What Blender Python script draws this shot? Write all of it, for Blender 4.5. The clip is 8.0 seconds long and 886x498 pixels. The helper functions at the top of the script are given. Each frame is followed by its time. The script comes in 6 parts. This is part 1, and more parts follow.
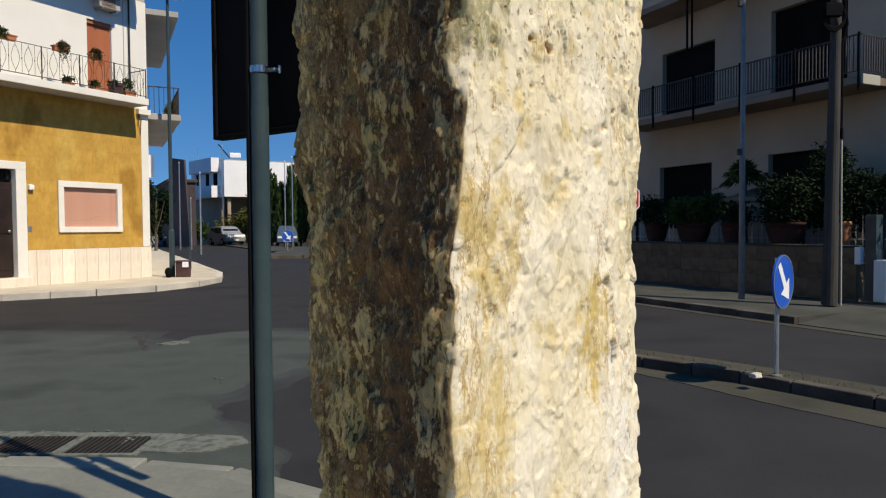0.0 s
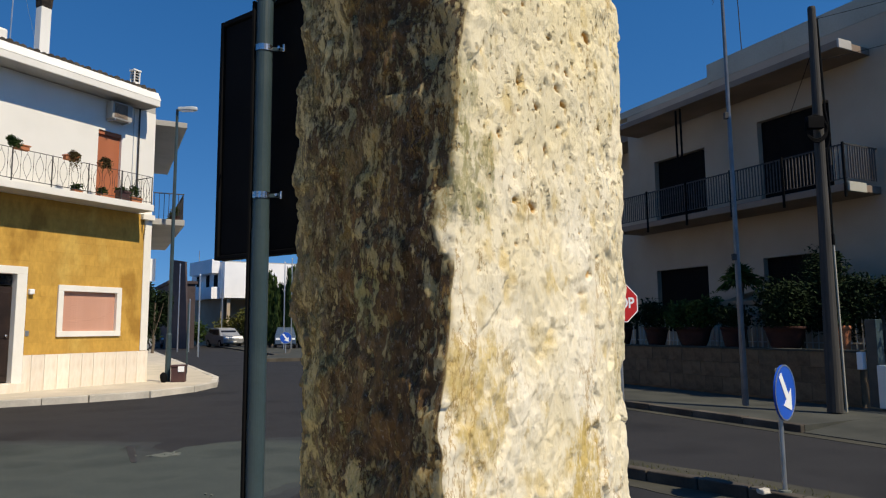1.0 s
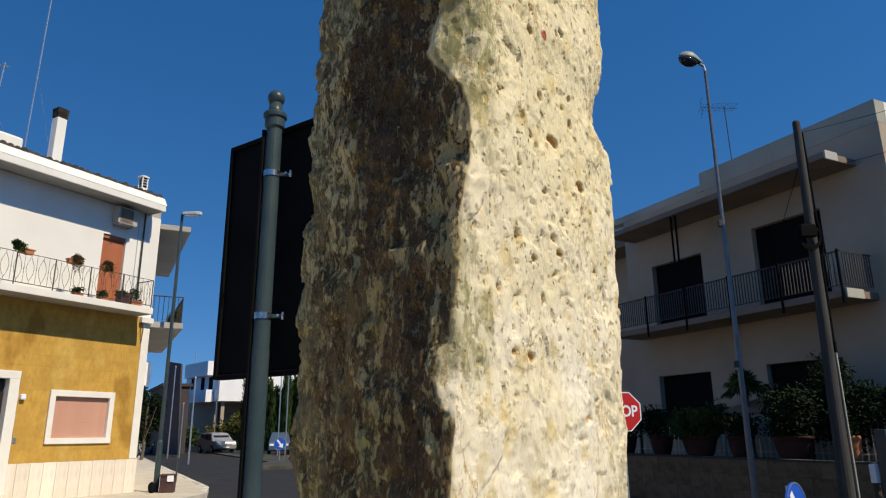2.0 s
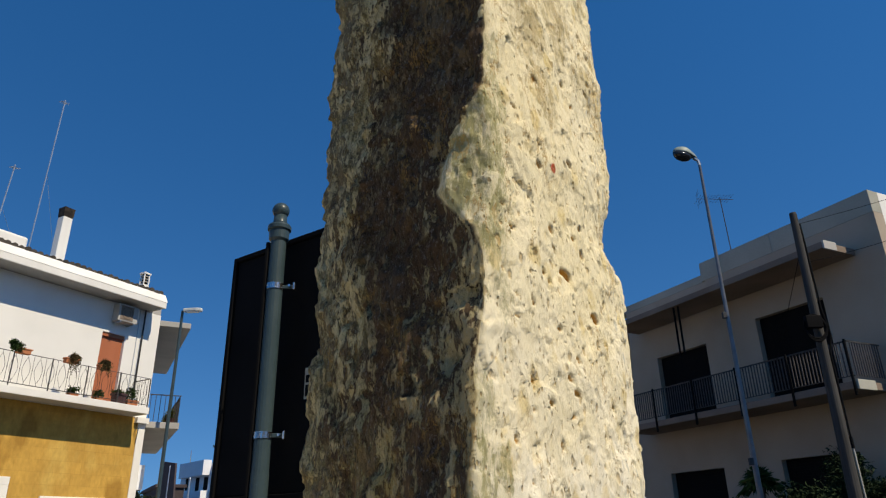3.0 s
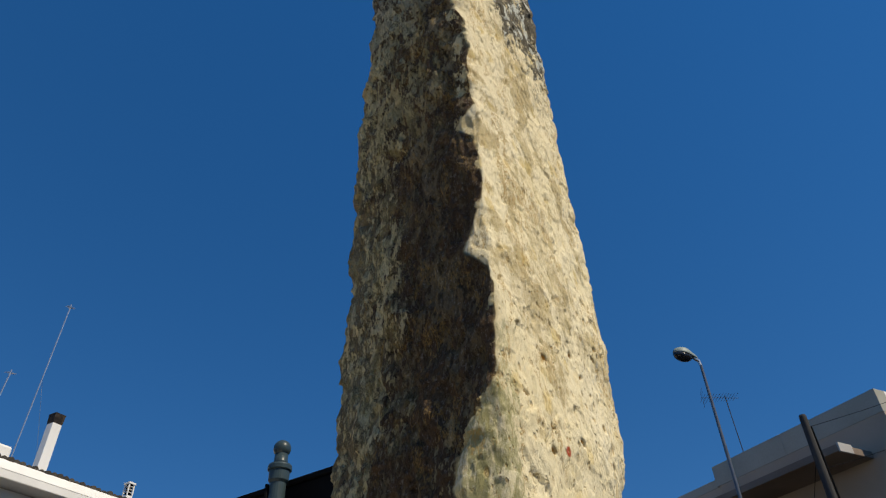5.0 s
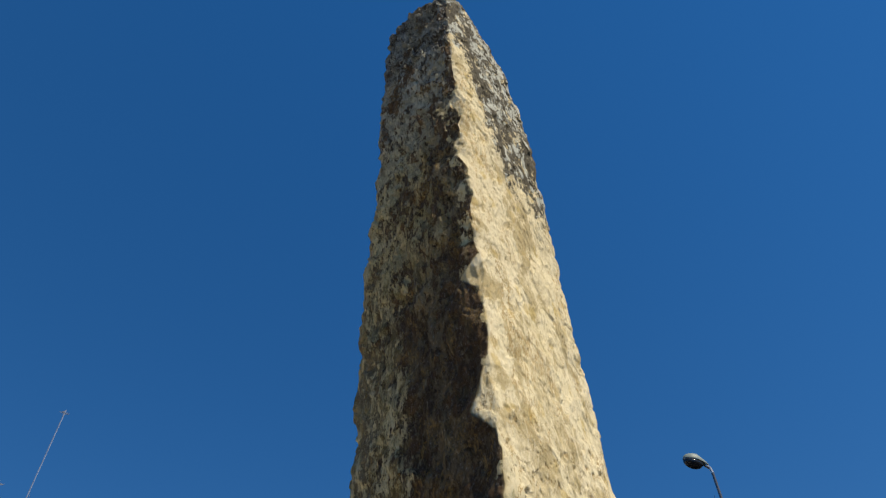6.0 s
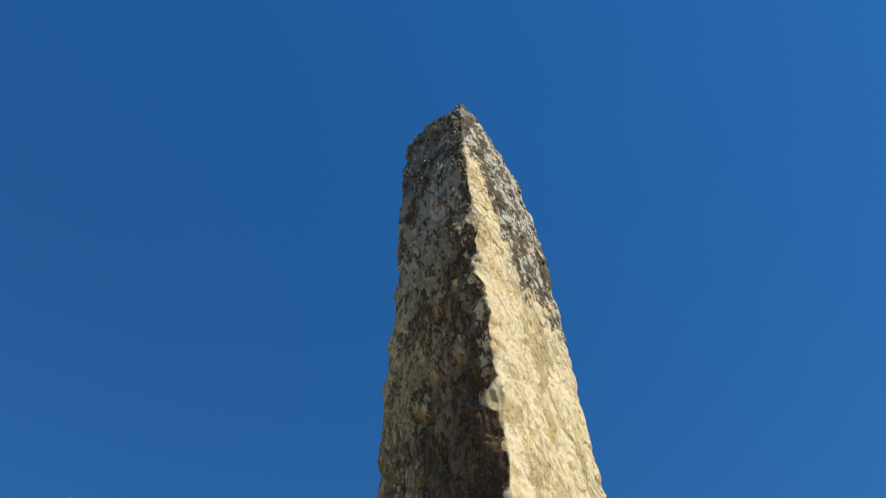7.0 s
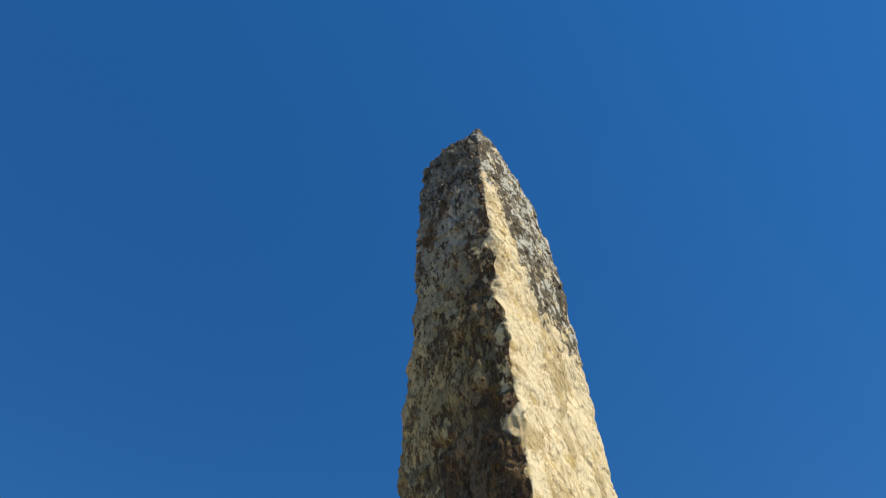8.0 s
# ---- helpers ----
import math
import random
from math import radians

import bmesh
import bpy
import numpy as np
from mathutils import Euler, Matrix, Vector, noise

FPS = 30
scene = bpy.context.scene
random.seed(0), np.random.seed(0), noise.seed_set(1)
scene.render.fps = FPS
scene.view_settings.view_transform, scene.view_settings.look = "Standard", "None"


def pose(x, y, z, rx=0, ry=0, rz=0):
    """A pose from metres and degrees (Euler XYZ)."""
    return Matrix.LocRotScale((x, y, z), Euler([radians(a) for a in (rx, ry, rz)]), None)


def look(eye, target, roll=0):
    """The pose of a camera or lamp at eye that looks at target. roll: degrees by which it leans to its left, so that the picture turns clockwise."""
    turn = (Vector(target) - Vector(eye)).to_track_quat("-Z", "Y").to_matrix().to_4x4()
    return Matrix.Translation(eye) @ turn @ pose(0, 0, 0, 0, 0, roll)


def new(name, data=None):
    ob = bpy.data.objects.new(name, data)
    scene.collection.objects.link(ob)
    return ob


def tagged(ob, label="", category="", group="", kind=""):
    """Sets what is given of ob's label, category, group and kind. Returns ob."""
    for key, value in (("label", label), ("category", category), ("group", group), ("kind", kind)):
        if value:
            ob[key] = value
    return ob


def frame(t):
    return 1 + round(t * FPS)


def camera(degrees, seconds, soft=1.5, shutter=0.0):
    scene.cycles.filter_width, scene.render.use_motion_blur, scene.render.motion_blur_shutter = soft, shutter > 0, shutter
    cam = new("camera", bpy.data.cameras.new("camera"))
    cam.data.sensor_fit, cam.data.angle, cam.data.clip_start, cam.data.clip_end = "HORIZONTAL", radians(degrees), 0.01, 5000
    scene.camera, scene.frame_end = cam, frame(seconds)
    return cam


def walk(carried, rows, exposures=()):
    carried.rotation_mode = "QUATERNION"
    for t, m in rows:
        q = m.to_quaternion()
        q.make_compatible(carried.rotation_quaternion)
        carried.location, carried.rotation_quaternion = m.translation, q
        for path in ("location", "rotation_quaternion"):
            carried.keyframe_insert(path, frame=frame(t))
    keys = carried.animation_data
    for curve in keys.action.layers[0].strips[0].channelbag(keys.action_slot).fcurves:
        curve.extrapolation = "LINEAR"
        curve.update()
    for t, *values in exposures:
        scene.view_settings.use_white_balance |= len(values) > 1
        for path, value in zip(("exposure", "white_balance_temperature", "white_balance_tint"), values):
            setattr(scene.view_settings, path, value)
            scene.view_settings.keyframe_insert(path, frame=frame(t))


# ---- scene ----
# the camera and its walk
EXPOSURE, KELVIN = 0.0, 7300
cam = camera(66.0, 8.0, soft=1.2)
PATH = [
    (0, (0.026, -0.012, 1.364), (-0.032, 1.986, 1.301), -0.4),
    (0.5, (0.037, -0.031, 1.401), (-0.021, 1.967, 1.478), -0.6),
    (1, (0.044, -0.051, 1.446), (-0.01, 1.935, 1.675), -0.5),
    (1.5, (0.045, -0.078, 1.487), (0.001, 1.887, 1.856), -0.7),
    (1.7, (0.045, -0.097, 1.499), (-0.005, 1.855, 1.93), -0.3),
    (3, (0.024, -0.085, 1.621), (-0.021, 1.762, 2.388), -1.1),
    (3.5, (0.016, -0.111, 1.659), (-0.036, 1.679, 2.551), -1.1),
    (4, (0.007, -0.14, 1.699), (-0.04, 1.583, 2.713), -1.2),
    (4.5, (0.004, -0.167, 1.737), (-0.029, 1.484, 2.865), -1.5),
    (4.7, (0.003, -0.174, 1.753), (-0.025, 1.444, 2.927), -1.8),
    (5.8, (-0.003, -0.266, 1.828), (-0.012, 1.135, 3.256), -2.3),
    (6, (-0.004, -0.296, 1.862), (-0.014, 1.075, 3.317), -2.6),
    (6.5, (-0.007, -0.372, 1.883), (-0.025, 0.918, 3.411), -2.6),
    (7, (-0.022, -0.43, 1.909), (-0.051, 0.769, 3.509), -2.1),
    (7.5, (-0.047, -0.451, 1.908), (-0.082, 0.716, 3.532), -1.6),
    (8, (-0.071, -0.469, 1.9), (-0.113, 0.687, 3.531), -0.9),
]
walk(cam, [(t, look(eye, target, roll)) for t, eye, target, roll in PATH], exposures=[(t, EXPOSURE + e, KELVIN, 10) for t, e in ((0.0, 0.0), (1.5, 0.0), (3.0, -0.06), (4.5, -0.18), (6.0, -0.1), (7.0, 0.1), (8.0, 0.15))])


# world and sun
SUN_AZ, SUN_EL = -35.0, 50.0
world = bpy.data.worlds.new("sky")
scene.world = world
world.use_nodes = True
wn = world.node_tree.nodes
sky = wn.new("ShaderNodeTexSky")
sky.sky_type, sky.sun_disc = "NISHITA", False
sky.sun_elevation, sky.sun_rotation = radians(SUN_EL), radians(90.0 - SUN_AZ)
sky.air_density, sky.dust_density, sky.ozone_density, sky.altitude = 1.0, 0.0, 6.0, 100.0
wn["Background"].inputs["Strength"].default_value = 0.168
deep = wn.new("ShaderNodeHueSaturation")
deep.inputs["Saturation"].default_value, deep.inputs["Value"].default_value = 1.37, 0.95
deep.inputs["Hue"].default_value = 0.507
even = wn.new("ShaderNodeGamma")
even.inputs["Gamma"].default_value = 0.85
view = wn.new("ShaderNodeTexCoord")
lift = wn.new("ShaderNodeVectorMath")
lift.operation, lift.inputs[1].default_value = "ADD", (0.0, 0.0, 0.16)
unit = wn.new("ShaderNodeVectorMath")
unit.operation = "NORMALIZE"
world.node_tree.links.new(view.outputs["Generated"], lift.inputs[0])
world.node_tree.links.new(lift.outputs[0], unit.inputs[0])
world.node_tree.links.new(unit.outputs[0], sky.inputs["Vector"])
world.node_tree.links.new(sky.outputs["Color"], even.inputs["Color"])
world.node_tree.links.new(even.outputs["Color"], deep.inputs["Color"])
world.node_tree.links.new(deep.outputs["Color"], wn["Background"].inputs["Color"])
sun = new("sun", bpy.data.lights.new("sun", "SUN"))
sun.data.energy, sun.data.angle, sun.data.color = 4.65, radians(0.55), (1.0, 0.925, 0.785)
to_sun = Vector((math.cos(radians(SUN_EL)) * math.cos(radians(SUN_AZ)), math.cos(radians(SUN_EL)) * math.sin(radians(SUN_AZ)), math.sin(radians(SUN_EL))))
sun.matrix_world = look(to_sun * 40, (0, 0, 0))


# ---- materials ----
def material(name, colours, rough=0.8, metal=0.0, scale=6.0, fine=60.0, bump=0.3, depth=0.004, piece=0.0, stretch=(1, 1, 1), contrast=0.25, spec=0.3, place=False):
    """Colour that wanders between the given colours at two scales, with a fine bump."""
    m = bpy.data.materials.new(name)
    m.use_nodes = True
    n, l = m.node_tree.nodes, m.node_tree.links
    bsdf = n["Principled BSDF"]
    co = n.new("ShaderNodeTexCoord")
    mp = n.new("ShaderNodeMapping")
    mp.inputs["Scale"].default_value = stretch
    spot = n.new("ShaderNodeNewGeometry")
    l.new(spot.outputs["Position"] if place else co.outputs["Object"], mp.inputs["Vector"])
    big = n.new("ShaderNodeTexNoise")
    big.inputs["Scale"].default_value, big.inputs["Detail"].default_value = scale, 5.0
    small = n.new("ShaderNodeTexNoise")
    small.inputs["Scale"].default_value, small.inputs["Detail"].default_value = fine, 4.0
    for t in (big, small):
        l.new(mp.outputs["Vector"], t.inputs["Vector"])
    ramp = n.new("ShaderNodeValToRGB")
    els = ramp.color_ramp.elements
    while len(els) < len(colours):
        els.new(0.5)
    for i, c in enumerate(colours):
        els[i].position = 0.5 if len(colours) == 1 else 0.32 + 0.36 * i / (len(colours) - 1)
        els[i].color = (*c, 1)
    l.new(big.outputs["Fac"], ramp.inputs["Fac"])
    hsv = n.new("ShaderNodeHueSaturation")
    val = n.new("ShaderNodeMath")
    val.operation = "MULTIPLY_ADD"
    l.new(small.outputs["Fac"], val.inputs[0])
    val.inputs[1].default_value, val.inputs[2].default_value = contrast * 2, 1.0 - contrast
    last = val.outputs[0]
    if piece:
        info = n.new("ShaderNodeObjectInfo")
        add = n.new("ShaderNodeMath")
        add.operation = "MULTIPLY_ADD"
        l.new(info.outputs["Random"], add.inputs[0])
        add.inputs[1].default_value = piece * 2
        sub = n.new("ShaderNodeMath")
        sub.operation = "SUBTRACT"
        l.new(last, add.inputs[2])
        l.new(add.outputs[0], sub.inputs[0])
        sub.inputs[1].default_value = piece
        last = sub.outputs[0]
    l.new(last, hsv.inputs["Value"])
    l.new(ramp.outputs["Color"], hsv.inputs["Color"])
    l.new(hsv.outputs["Color"], bsdf.inputs["Base Color"])
    bsdf.inputs["Roughness"].default_value, bsdf.inputs["Metallic"].default_value = rough, metal
    bsdf.inputs["Specular IOR Level"].default_value = spec
    bn = n.new("ShaderNodeBump")
    bn.inputs["Strength"].default_value, bn.inputs["Distance"].default_value = bump, depth
    l.new(small.outputs["Fac"], bn.inputs["Height"])
    l.new(bn.outputs["Normal"], bsdf.inputs["Normal"])
    return m


def leaf_material(name, dark, light):
    m = material(name, (dark, light), 0.8, scale=2.5, fine=25.0, bump=0.1, contrast=0.35, spec=0.12)
    n, l = m.node_tree.nodes, m.node_tree.links
    geo = n.new("ShaderNodeNewGeometry")
    for nd in n:
        if nd.type == "HUE_SAT":
            mix = n.new("ShaderNodeMath")
            mix.operation = "MULTIPLY_ADD"
            l.new(geo.outputs["Random Per Island"], mix.inputs[0])
            mix.inputs[1].default_value, mix.inputs[2].default_value = 0.9, 0.55
            l.new(mix.outputs[0], nd.inputs["Value"])
    return m


def stone_material():
    """Weathered limestone: cream body, ochre patches, vertical brown crusting mixed with the flank's shade, grey and
    black lichen.
    """
    m = bpy.data.materials.new("weathered_limestone")
    m.use_nodes = True
    n, l = m.node_tree.nodes, m.node_tree.links
    bsdf = n["Principled BSDF"]
    bsdf.inputs["Roughness"].default_value, bsdf.inputs["Specular IOR Level"].default_value = 0.92, 0.2
    co = n.new("ShaderNodeTexCoord")
    sep = n.new("ShaderNodeSeparateXYZ")
    l.new(co.outputs["Object"], sep.inputs[0])

    def tex(scale, detail=5.0, stretch=(1, 1, 1), offset=0.0, rough=0.6):
        mp = n.new("ShaderNodeMapping")
        mp.inputs["Scale"].default_value, mp.inputs["Location"].default_value = stretch, (offset, offset, offset)
        l.new(co.outputs["Object"], mp.inputs["Vector"])
        t = n.new("ShaderNodeTexNoise")
        t.inputs["Scale"].default_value, t.inputs["Detail"].default_value, t.inputs["Roughness"].default_value = scale, detail, rough
        l.new(mp.outputs["Vector"], t.inputs["Vector"])
        return t.outputs["Fac"]

    def step(value, lo, hi):
        r = n.new("ShaderNodeMapRange")
        r.interpolation_type = "SMOOTHSTEP"
        l.new(value, r.inputs["Value"])
        r.inputs["From Min"].default_value, r.inputs["From Max"].default_value = lo, hi
        return r.outputs[0]

    def math_(op, a, b):
        x = n.new("ShaderNodeMath")
        x.operation = op
        for i, v in enumerate((a, b)):
            if isinstance(v, (int, float)):
                x.inputs[i].default_value = v
            else:
                l.new(v, x.inputs[i])
        return x.outputs[0]

    def mix(fac, a, b):
        x = n.new("ShaderNodeMix")
        x.data_type = "RGBA"
        l.new(fac, x.inputs["Factor"])
        for sock, v in ((x.inputs[6], a), (x.inputs[7], b)):
            if isinstance(v, tuple):
                sock.default_value = (*v, 1)
            else:
                l.new(v, sock)
        return x.outputs[2]

    def cells(scale, stretch, offset, slant=0.0):
        mp = n.new("ShaderNodeMapping")
        mp.inputs["Scale"].default_value, mp.inputs["Location"].default_value = stretch, (offset, offset, offset)
        mp.inputs["Rotation"].default_value = (0, slant, 0)
        l.new(co.outputs["Object"], mp.inputs["Vector"])
        v = n.new("ShaderNodeTexVoronoi")
        v.inputs["Scale"].default_value = scale
        l.new(mp.outputs["Vector"], v.inputs["Vector"])
        return v.outputs["Distance"]

    # metres round from the ridge towards the shaded flank, stored on the stone's surface
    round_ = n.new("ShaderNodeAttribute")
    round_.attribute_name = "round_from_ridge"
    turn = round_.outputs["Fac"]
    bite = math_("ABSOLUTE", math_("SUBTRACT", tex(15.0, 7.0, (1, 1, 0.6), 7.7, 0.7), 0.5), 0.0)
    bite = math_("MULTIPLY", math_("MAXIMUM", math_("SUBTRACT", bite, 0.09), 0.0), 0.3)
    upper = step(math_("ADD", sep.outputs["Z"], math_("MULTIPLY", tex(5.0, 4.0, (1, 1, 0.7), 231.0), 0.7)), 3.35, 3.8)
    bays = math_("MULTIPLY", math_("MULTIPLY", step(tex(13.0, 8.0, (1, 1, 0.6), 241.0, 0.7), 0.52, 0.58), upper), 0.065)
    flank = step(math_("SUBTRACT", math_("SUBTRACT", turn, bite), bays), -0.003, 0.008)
    # cream body with ochre clouds
    body = mix(step(tex(5.0, 6.0, (1, 1, 0.7), 0.0, 0.65), 0.38, 0.62), STONE_A, STONE_B)
    body = mix(math_("MULTIPLY", step(tex(6.0, 7.0, (1, 1, 0.6), 3.1, 0.7), 0.57, 0.68), 0.5), body, STONE_OCHRE)
    body = mix(math_("MULTIPLY", step(tex(26.0, 8.0, (1, 1, 0.55), 9.0, 0.72), 0.57, 0.65), 0.52), body, STONE_OCHRE)
    body = mix(math_("MULTIPLY", step(tex(13.0, 8.0, (1, 1, 0.5), 17.0, 0.75), 0.62, 0.68), 0.36), body, STONE_GREEN)
    warm = step(math_("ADD", sep.outputs["Z"], math_("MULTIPLY", tex(5.0, 5.0, (1, 1, 0.6), 201.0, 0.65), 0.8)), 1.85, 2.5)
    body = mix(math_("MULTIPLY", warm, 0.7), body, STONE_HONEY)
    tan_ = step(math_("ADD", sep.outputs["Z"], math_("MULTIPLY", tex(4.0, 5.0, (1, 1, 0.6), 171.0, 0.65), 1.2)), 3.5, 4.2)
    body = mix(math_("MULTIPLY", tan_, 0.5), body, STONE_BUFF)
    cloud = math_("MULTIPLY", step(tex(7.5, 8.0, (1, 1, 0.6), 251.0, 0.70), 0.50, 0.58), step(sep.outputs["Z"], 2.35, 2.75))
    body = mix(math_("MULTIPLY", cloud, 0.78), body, STONE_TAN)
    pepper = math_("MULTIPLY", step(tex(48.0, 8.0, (1, 1, 0.45), 261.0, 0.75), 0.56, 0.61), upper)
    body = mix(math_("MULTIPLY", pepper, 0.35), body, STONE_DARK)
    dots = math_("MULTIPLY", step(math_("ADD", cells(15.0, (1.0, 1.0, 0.7), 12.0, 0.4), math_("MULTIPLY", math_("SUBTRACT", tex(40.0, 6.0, (1, 1, 0.6), 291.0, 0.7), 0.5), 0.5)), 0.36, 0.18), step(tex(8.0, 4.0, (1, 1, 1), 181.0), 0.42, 0.56))
    body = mix(math_("MULTIPLY", dots, 0.55), body, STONE_OCHRE)
    dash = math_("MULTIPLY", step(cells(58.0, (1.0, 1.0, 0.3), 22.0, 0.35), 0.34, 0.2), math_("MULTIPLY", step(sep.outputs["X"], 0.31, 0.36), step(tex(5.0, 4.0, (1, 1, 0.6), 191.0), 0.44, 0.56)))
    body = mix(math_("MULTIPLY", dash, 0.55), body, STONE_SLATE)
    # single stains that the stone carries
    ragged = math_("MULTIPLY", math_("SUBTRACT", tex(20.0, 7.0, (1, 1, 0.7), 33.0, 0.72), 0.5), 2.4)
    streak = math_("ADD", math_("MULTIPLY", step(tex(45.0, 7.0, (1, 1, 0.35), 23.0, 0.75), 0.42, 0.56), 0.75), 0.25)
    for centre, width, height, colour, amount in (
        ((0.25, 1.235, 1.165), 0.085, 0.12, STONE_OCHRE, 0.95), ((0.055, 0.98, 1.33), 0.075, 0.12, STONE_OCHRE, 0.75),
        ((0.045, 0.955, 1.03), 0.08, 0.20, STONE_OCHRE, 0.75), ((0.05, 0.955, 1.67), 0.065, 0.085, STONE_MOSS, 0.85), ((0.03, 0.93, 1.79), 0.05, 0.09, STONE_MOSS, 0.6),
        ((0.365, 1.385, 1.40), 0.035, 0.13, STONE_MOSS, 0.45), ((0.02, 0.965, 2.20), 0.10, 0.22, STONE_MOSS, 0.9), ((0.065, 0.985, 2.36), 0.055, 0.22, STONE_MOSS, 0.6), ((0.07, 0.985, 2.07), 0.05, 0.16, STONE_MOSS, 0.6),
        ((0.217, 1.12, 2.468), 0.05, 0.075, STONE_TAN, 0.9), ((0.165, 1.067, 2.625), 0.075, 0.10, STONE_TAN, 0.55), ((0.20, 1.185, 2.9), 0.07, 0.17, STONE_TAN, 0.5),
        ((0.31, 1.31, 0.98), 0.08, 0.2, STONE_PALE, 0.7), ((0.265, 1.20, 2.70), 0.05, 0.13, STONE_TAN, 0.55)):
        away = n.new("ShaderNodeVectorMath")
        away.operation = "SUBTRACT"
        l.new(co.outputs["Object"], away.inputs[0])
        away.inputs[1].default_value = centre
        fit_ = n.new("ShaderNodeVectorMath")
        fit_.operation = "MULTIPLY"
        l.new(away.outputs[0], fit_.inputs[0])
        fit_.inputs[1].default_value = (1 / width, 1 / width, 1 / height)
        far = n.new("ShaderNodeVectorMath")
        far.operation = "LENGTH"
        l.new(fit_.outputs[0], far.inputs[0])
        body = mix(math_("MULTIPLY", math_("MULTIPLY", step(math_("ADD", far.outputs["Value"], ragged), 1.1, 0.8), streak), amount), body, colour)
    # one spot of red lichen
    away = n.new("ShaderNodeVectorMath")
    away.operation = "DISTANCE"
    l.new(co.outputs["Object"], away.inputs[0])
    away.inputs[1].default_value = (0.219, 1.122, 2.29)
    body = mix(step(away.outputs["Value"], 0.013, 0.008), body, STONE_RED)
    # small brown-floored pores, slanting
    pore = math_("MULTIPLY", step(cells(46.0, (1.0, 1.0, 0.55), 2.0, 0.5), 0.34, 0.16), step(tex(20.0, 4.0, (1, 1, 1), 19.0), 0.49, 0.60))
    speck = math_("MULTIPLY", step(cells(105.0, (1.0, 1.0, 0.5), 6.0, 0.4), 0.30, 0.15), step(tex(34.0, 4.0, (1, 1, 1), 29.0), 0.46, 0.58))
    belt = math_("ADD", math_("MULTIPLY", math_("MULTIPLY", step(sep.outputs["Z"], 1.45, 1.75), step(sep.outputs["Z"], 3.0, 2.5)), 0.7), 0.3)
    worn = math_("MULTIPLY", math_("MULTIPLY", step(sep.outputs["X"], 0.26, 0.34), step(tex(9.0, 5.0, (1, 1, 0.5), 61.0), 0.42, 0.58)), 0.7)
    holes = math_("MULTIPLY", math_("MAXIMUM", pore, speck), math_("MAXIMUM", belt, worn))
    body = mix(math_("MULTIPLY", holes, 0.6), body, STONE_DARK)
    # open pits tinted ochre, stronger where the hollow is deeper
    pit_depth = n.new("ShaderNodeAttribute")
    pit_depth.attribute_name = "hollow"
    body = mix(math_("MULTIPLY", step(pit_depth.outputs["Fac"], 0.002, 0.008), 0.9), body, STONE_PIT)
    # bare stone past the ridge dulled to olive, its shade coloured in
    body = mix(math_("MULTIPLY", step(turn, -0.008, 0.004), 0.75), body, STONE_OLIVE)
    # brown crusting, darkened for the flank's shade, with pale and olive flecks in upright runs
    shade_crust = math_("MULTIPLY", flank, math_("ADD", math_("MULTIPLY", step(tex(9.0, 8.0, (1, 1, 0.4), 5.0, 0.75), 0.30, 0.46), 0.22), 0.76))
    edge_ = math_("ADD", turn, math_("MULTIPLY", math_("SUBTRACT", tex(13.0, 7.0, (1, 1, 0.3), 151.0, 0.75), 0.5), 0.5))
    shade_crust = math_("MULTIPLY", shade_crust, math_("SUBTRACT", 1.0, math_("MULTIPLY", step(edge_, 0.36, 0.44), 0.3)))
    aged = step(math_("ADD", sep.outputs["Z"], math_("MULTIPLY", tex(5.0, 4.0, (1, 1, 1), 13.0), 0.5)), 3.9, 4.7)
    brown = mix(step(tex(22.0, 8.0, (1, 1, 0.4), 8.0, 0.75), 0.42, 0.60), STONE_SHADE_CRUST, STONE_UMBER)
    # flank shade painted darker from mid-height up and along the ridge
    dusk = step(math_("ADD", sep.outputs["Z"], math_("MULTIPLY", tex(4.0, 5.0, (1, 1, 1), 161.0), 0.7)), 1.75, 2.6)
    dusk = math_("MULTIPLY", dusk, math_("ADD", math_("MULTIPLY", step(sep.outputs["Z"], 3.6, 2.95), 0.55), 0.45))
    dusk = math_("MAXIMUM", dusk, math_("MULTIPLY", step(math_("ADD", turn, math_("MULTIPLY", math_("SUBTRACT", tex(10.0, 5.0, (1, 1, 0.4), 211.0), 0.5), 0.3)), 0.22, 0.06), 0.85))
    brown = mix(math_("MULTIPLY", dusk, 0.85), brown, STONE_SHADE)
    body = mix(shade_crust, body, brown)
    ragged_ = math_("ADD", math_("MULTIPLY", tex(48.0, 7.0, (1, 1, 0.34), 11.0, 0.65), 0.55), math_("MULTIPLY", tex(125.0, 7.0, (1, 1, 0.36), 51.0, 0.7), 0.45))
    clump = math_("MULTIPLY", math_("SUBTRACT", tex(7.0, 6.0, (1, 1, 0.5), 41.0, 0.6), 0.5), 0.45)
    fleck = step(math_("ADD", ragged_, clump), 0.487, 0.535)
    # flecks thicken towards the far edge and leave a plain brown strip beside the ridge
    bare = math_("ADD", turn, math_("MULTIPLY", math_("SUBTRACT", tex(9.0, 6.0, (1, 1, 0.35), 131.0, 0.7), 0.5), 0.5))
    fleck = math_("MULTIPLY", fleck, math_("ADD", math_("MULTIPLY", step(bare, 0.06, 0.18), 0.35), 0.65))
    fleck = math_("MAXIMUM", fleck, math_("MULTIPLY", step(bare, 0.22, 0.40), math_("MULTIPLY", step(tex(36.0, 9.0, (1, 1, 0.38), 141.0, 0.75), 0.51, 0.56), 0.75)))
    scale_ = mix(step(tex(15.0, 6.0, (1, 1, 0.5), 101.0), 0.44, 0.56), STONE_FLECK, STONE_GREEN)
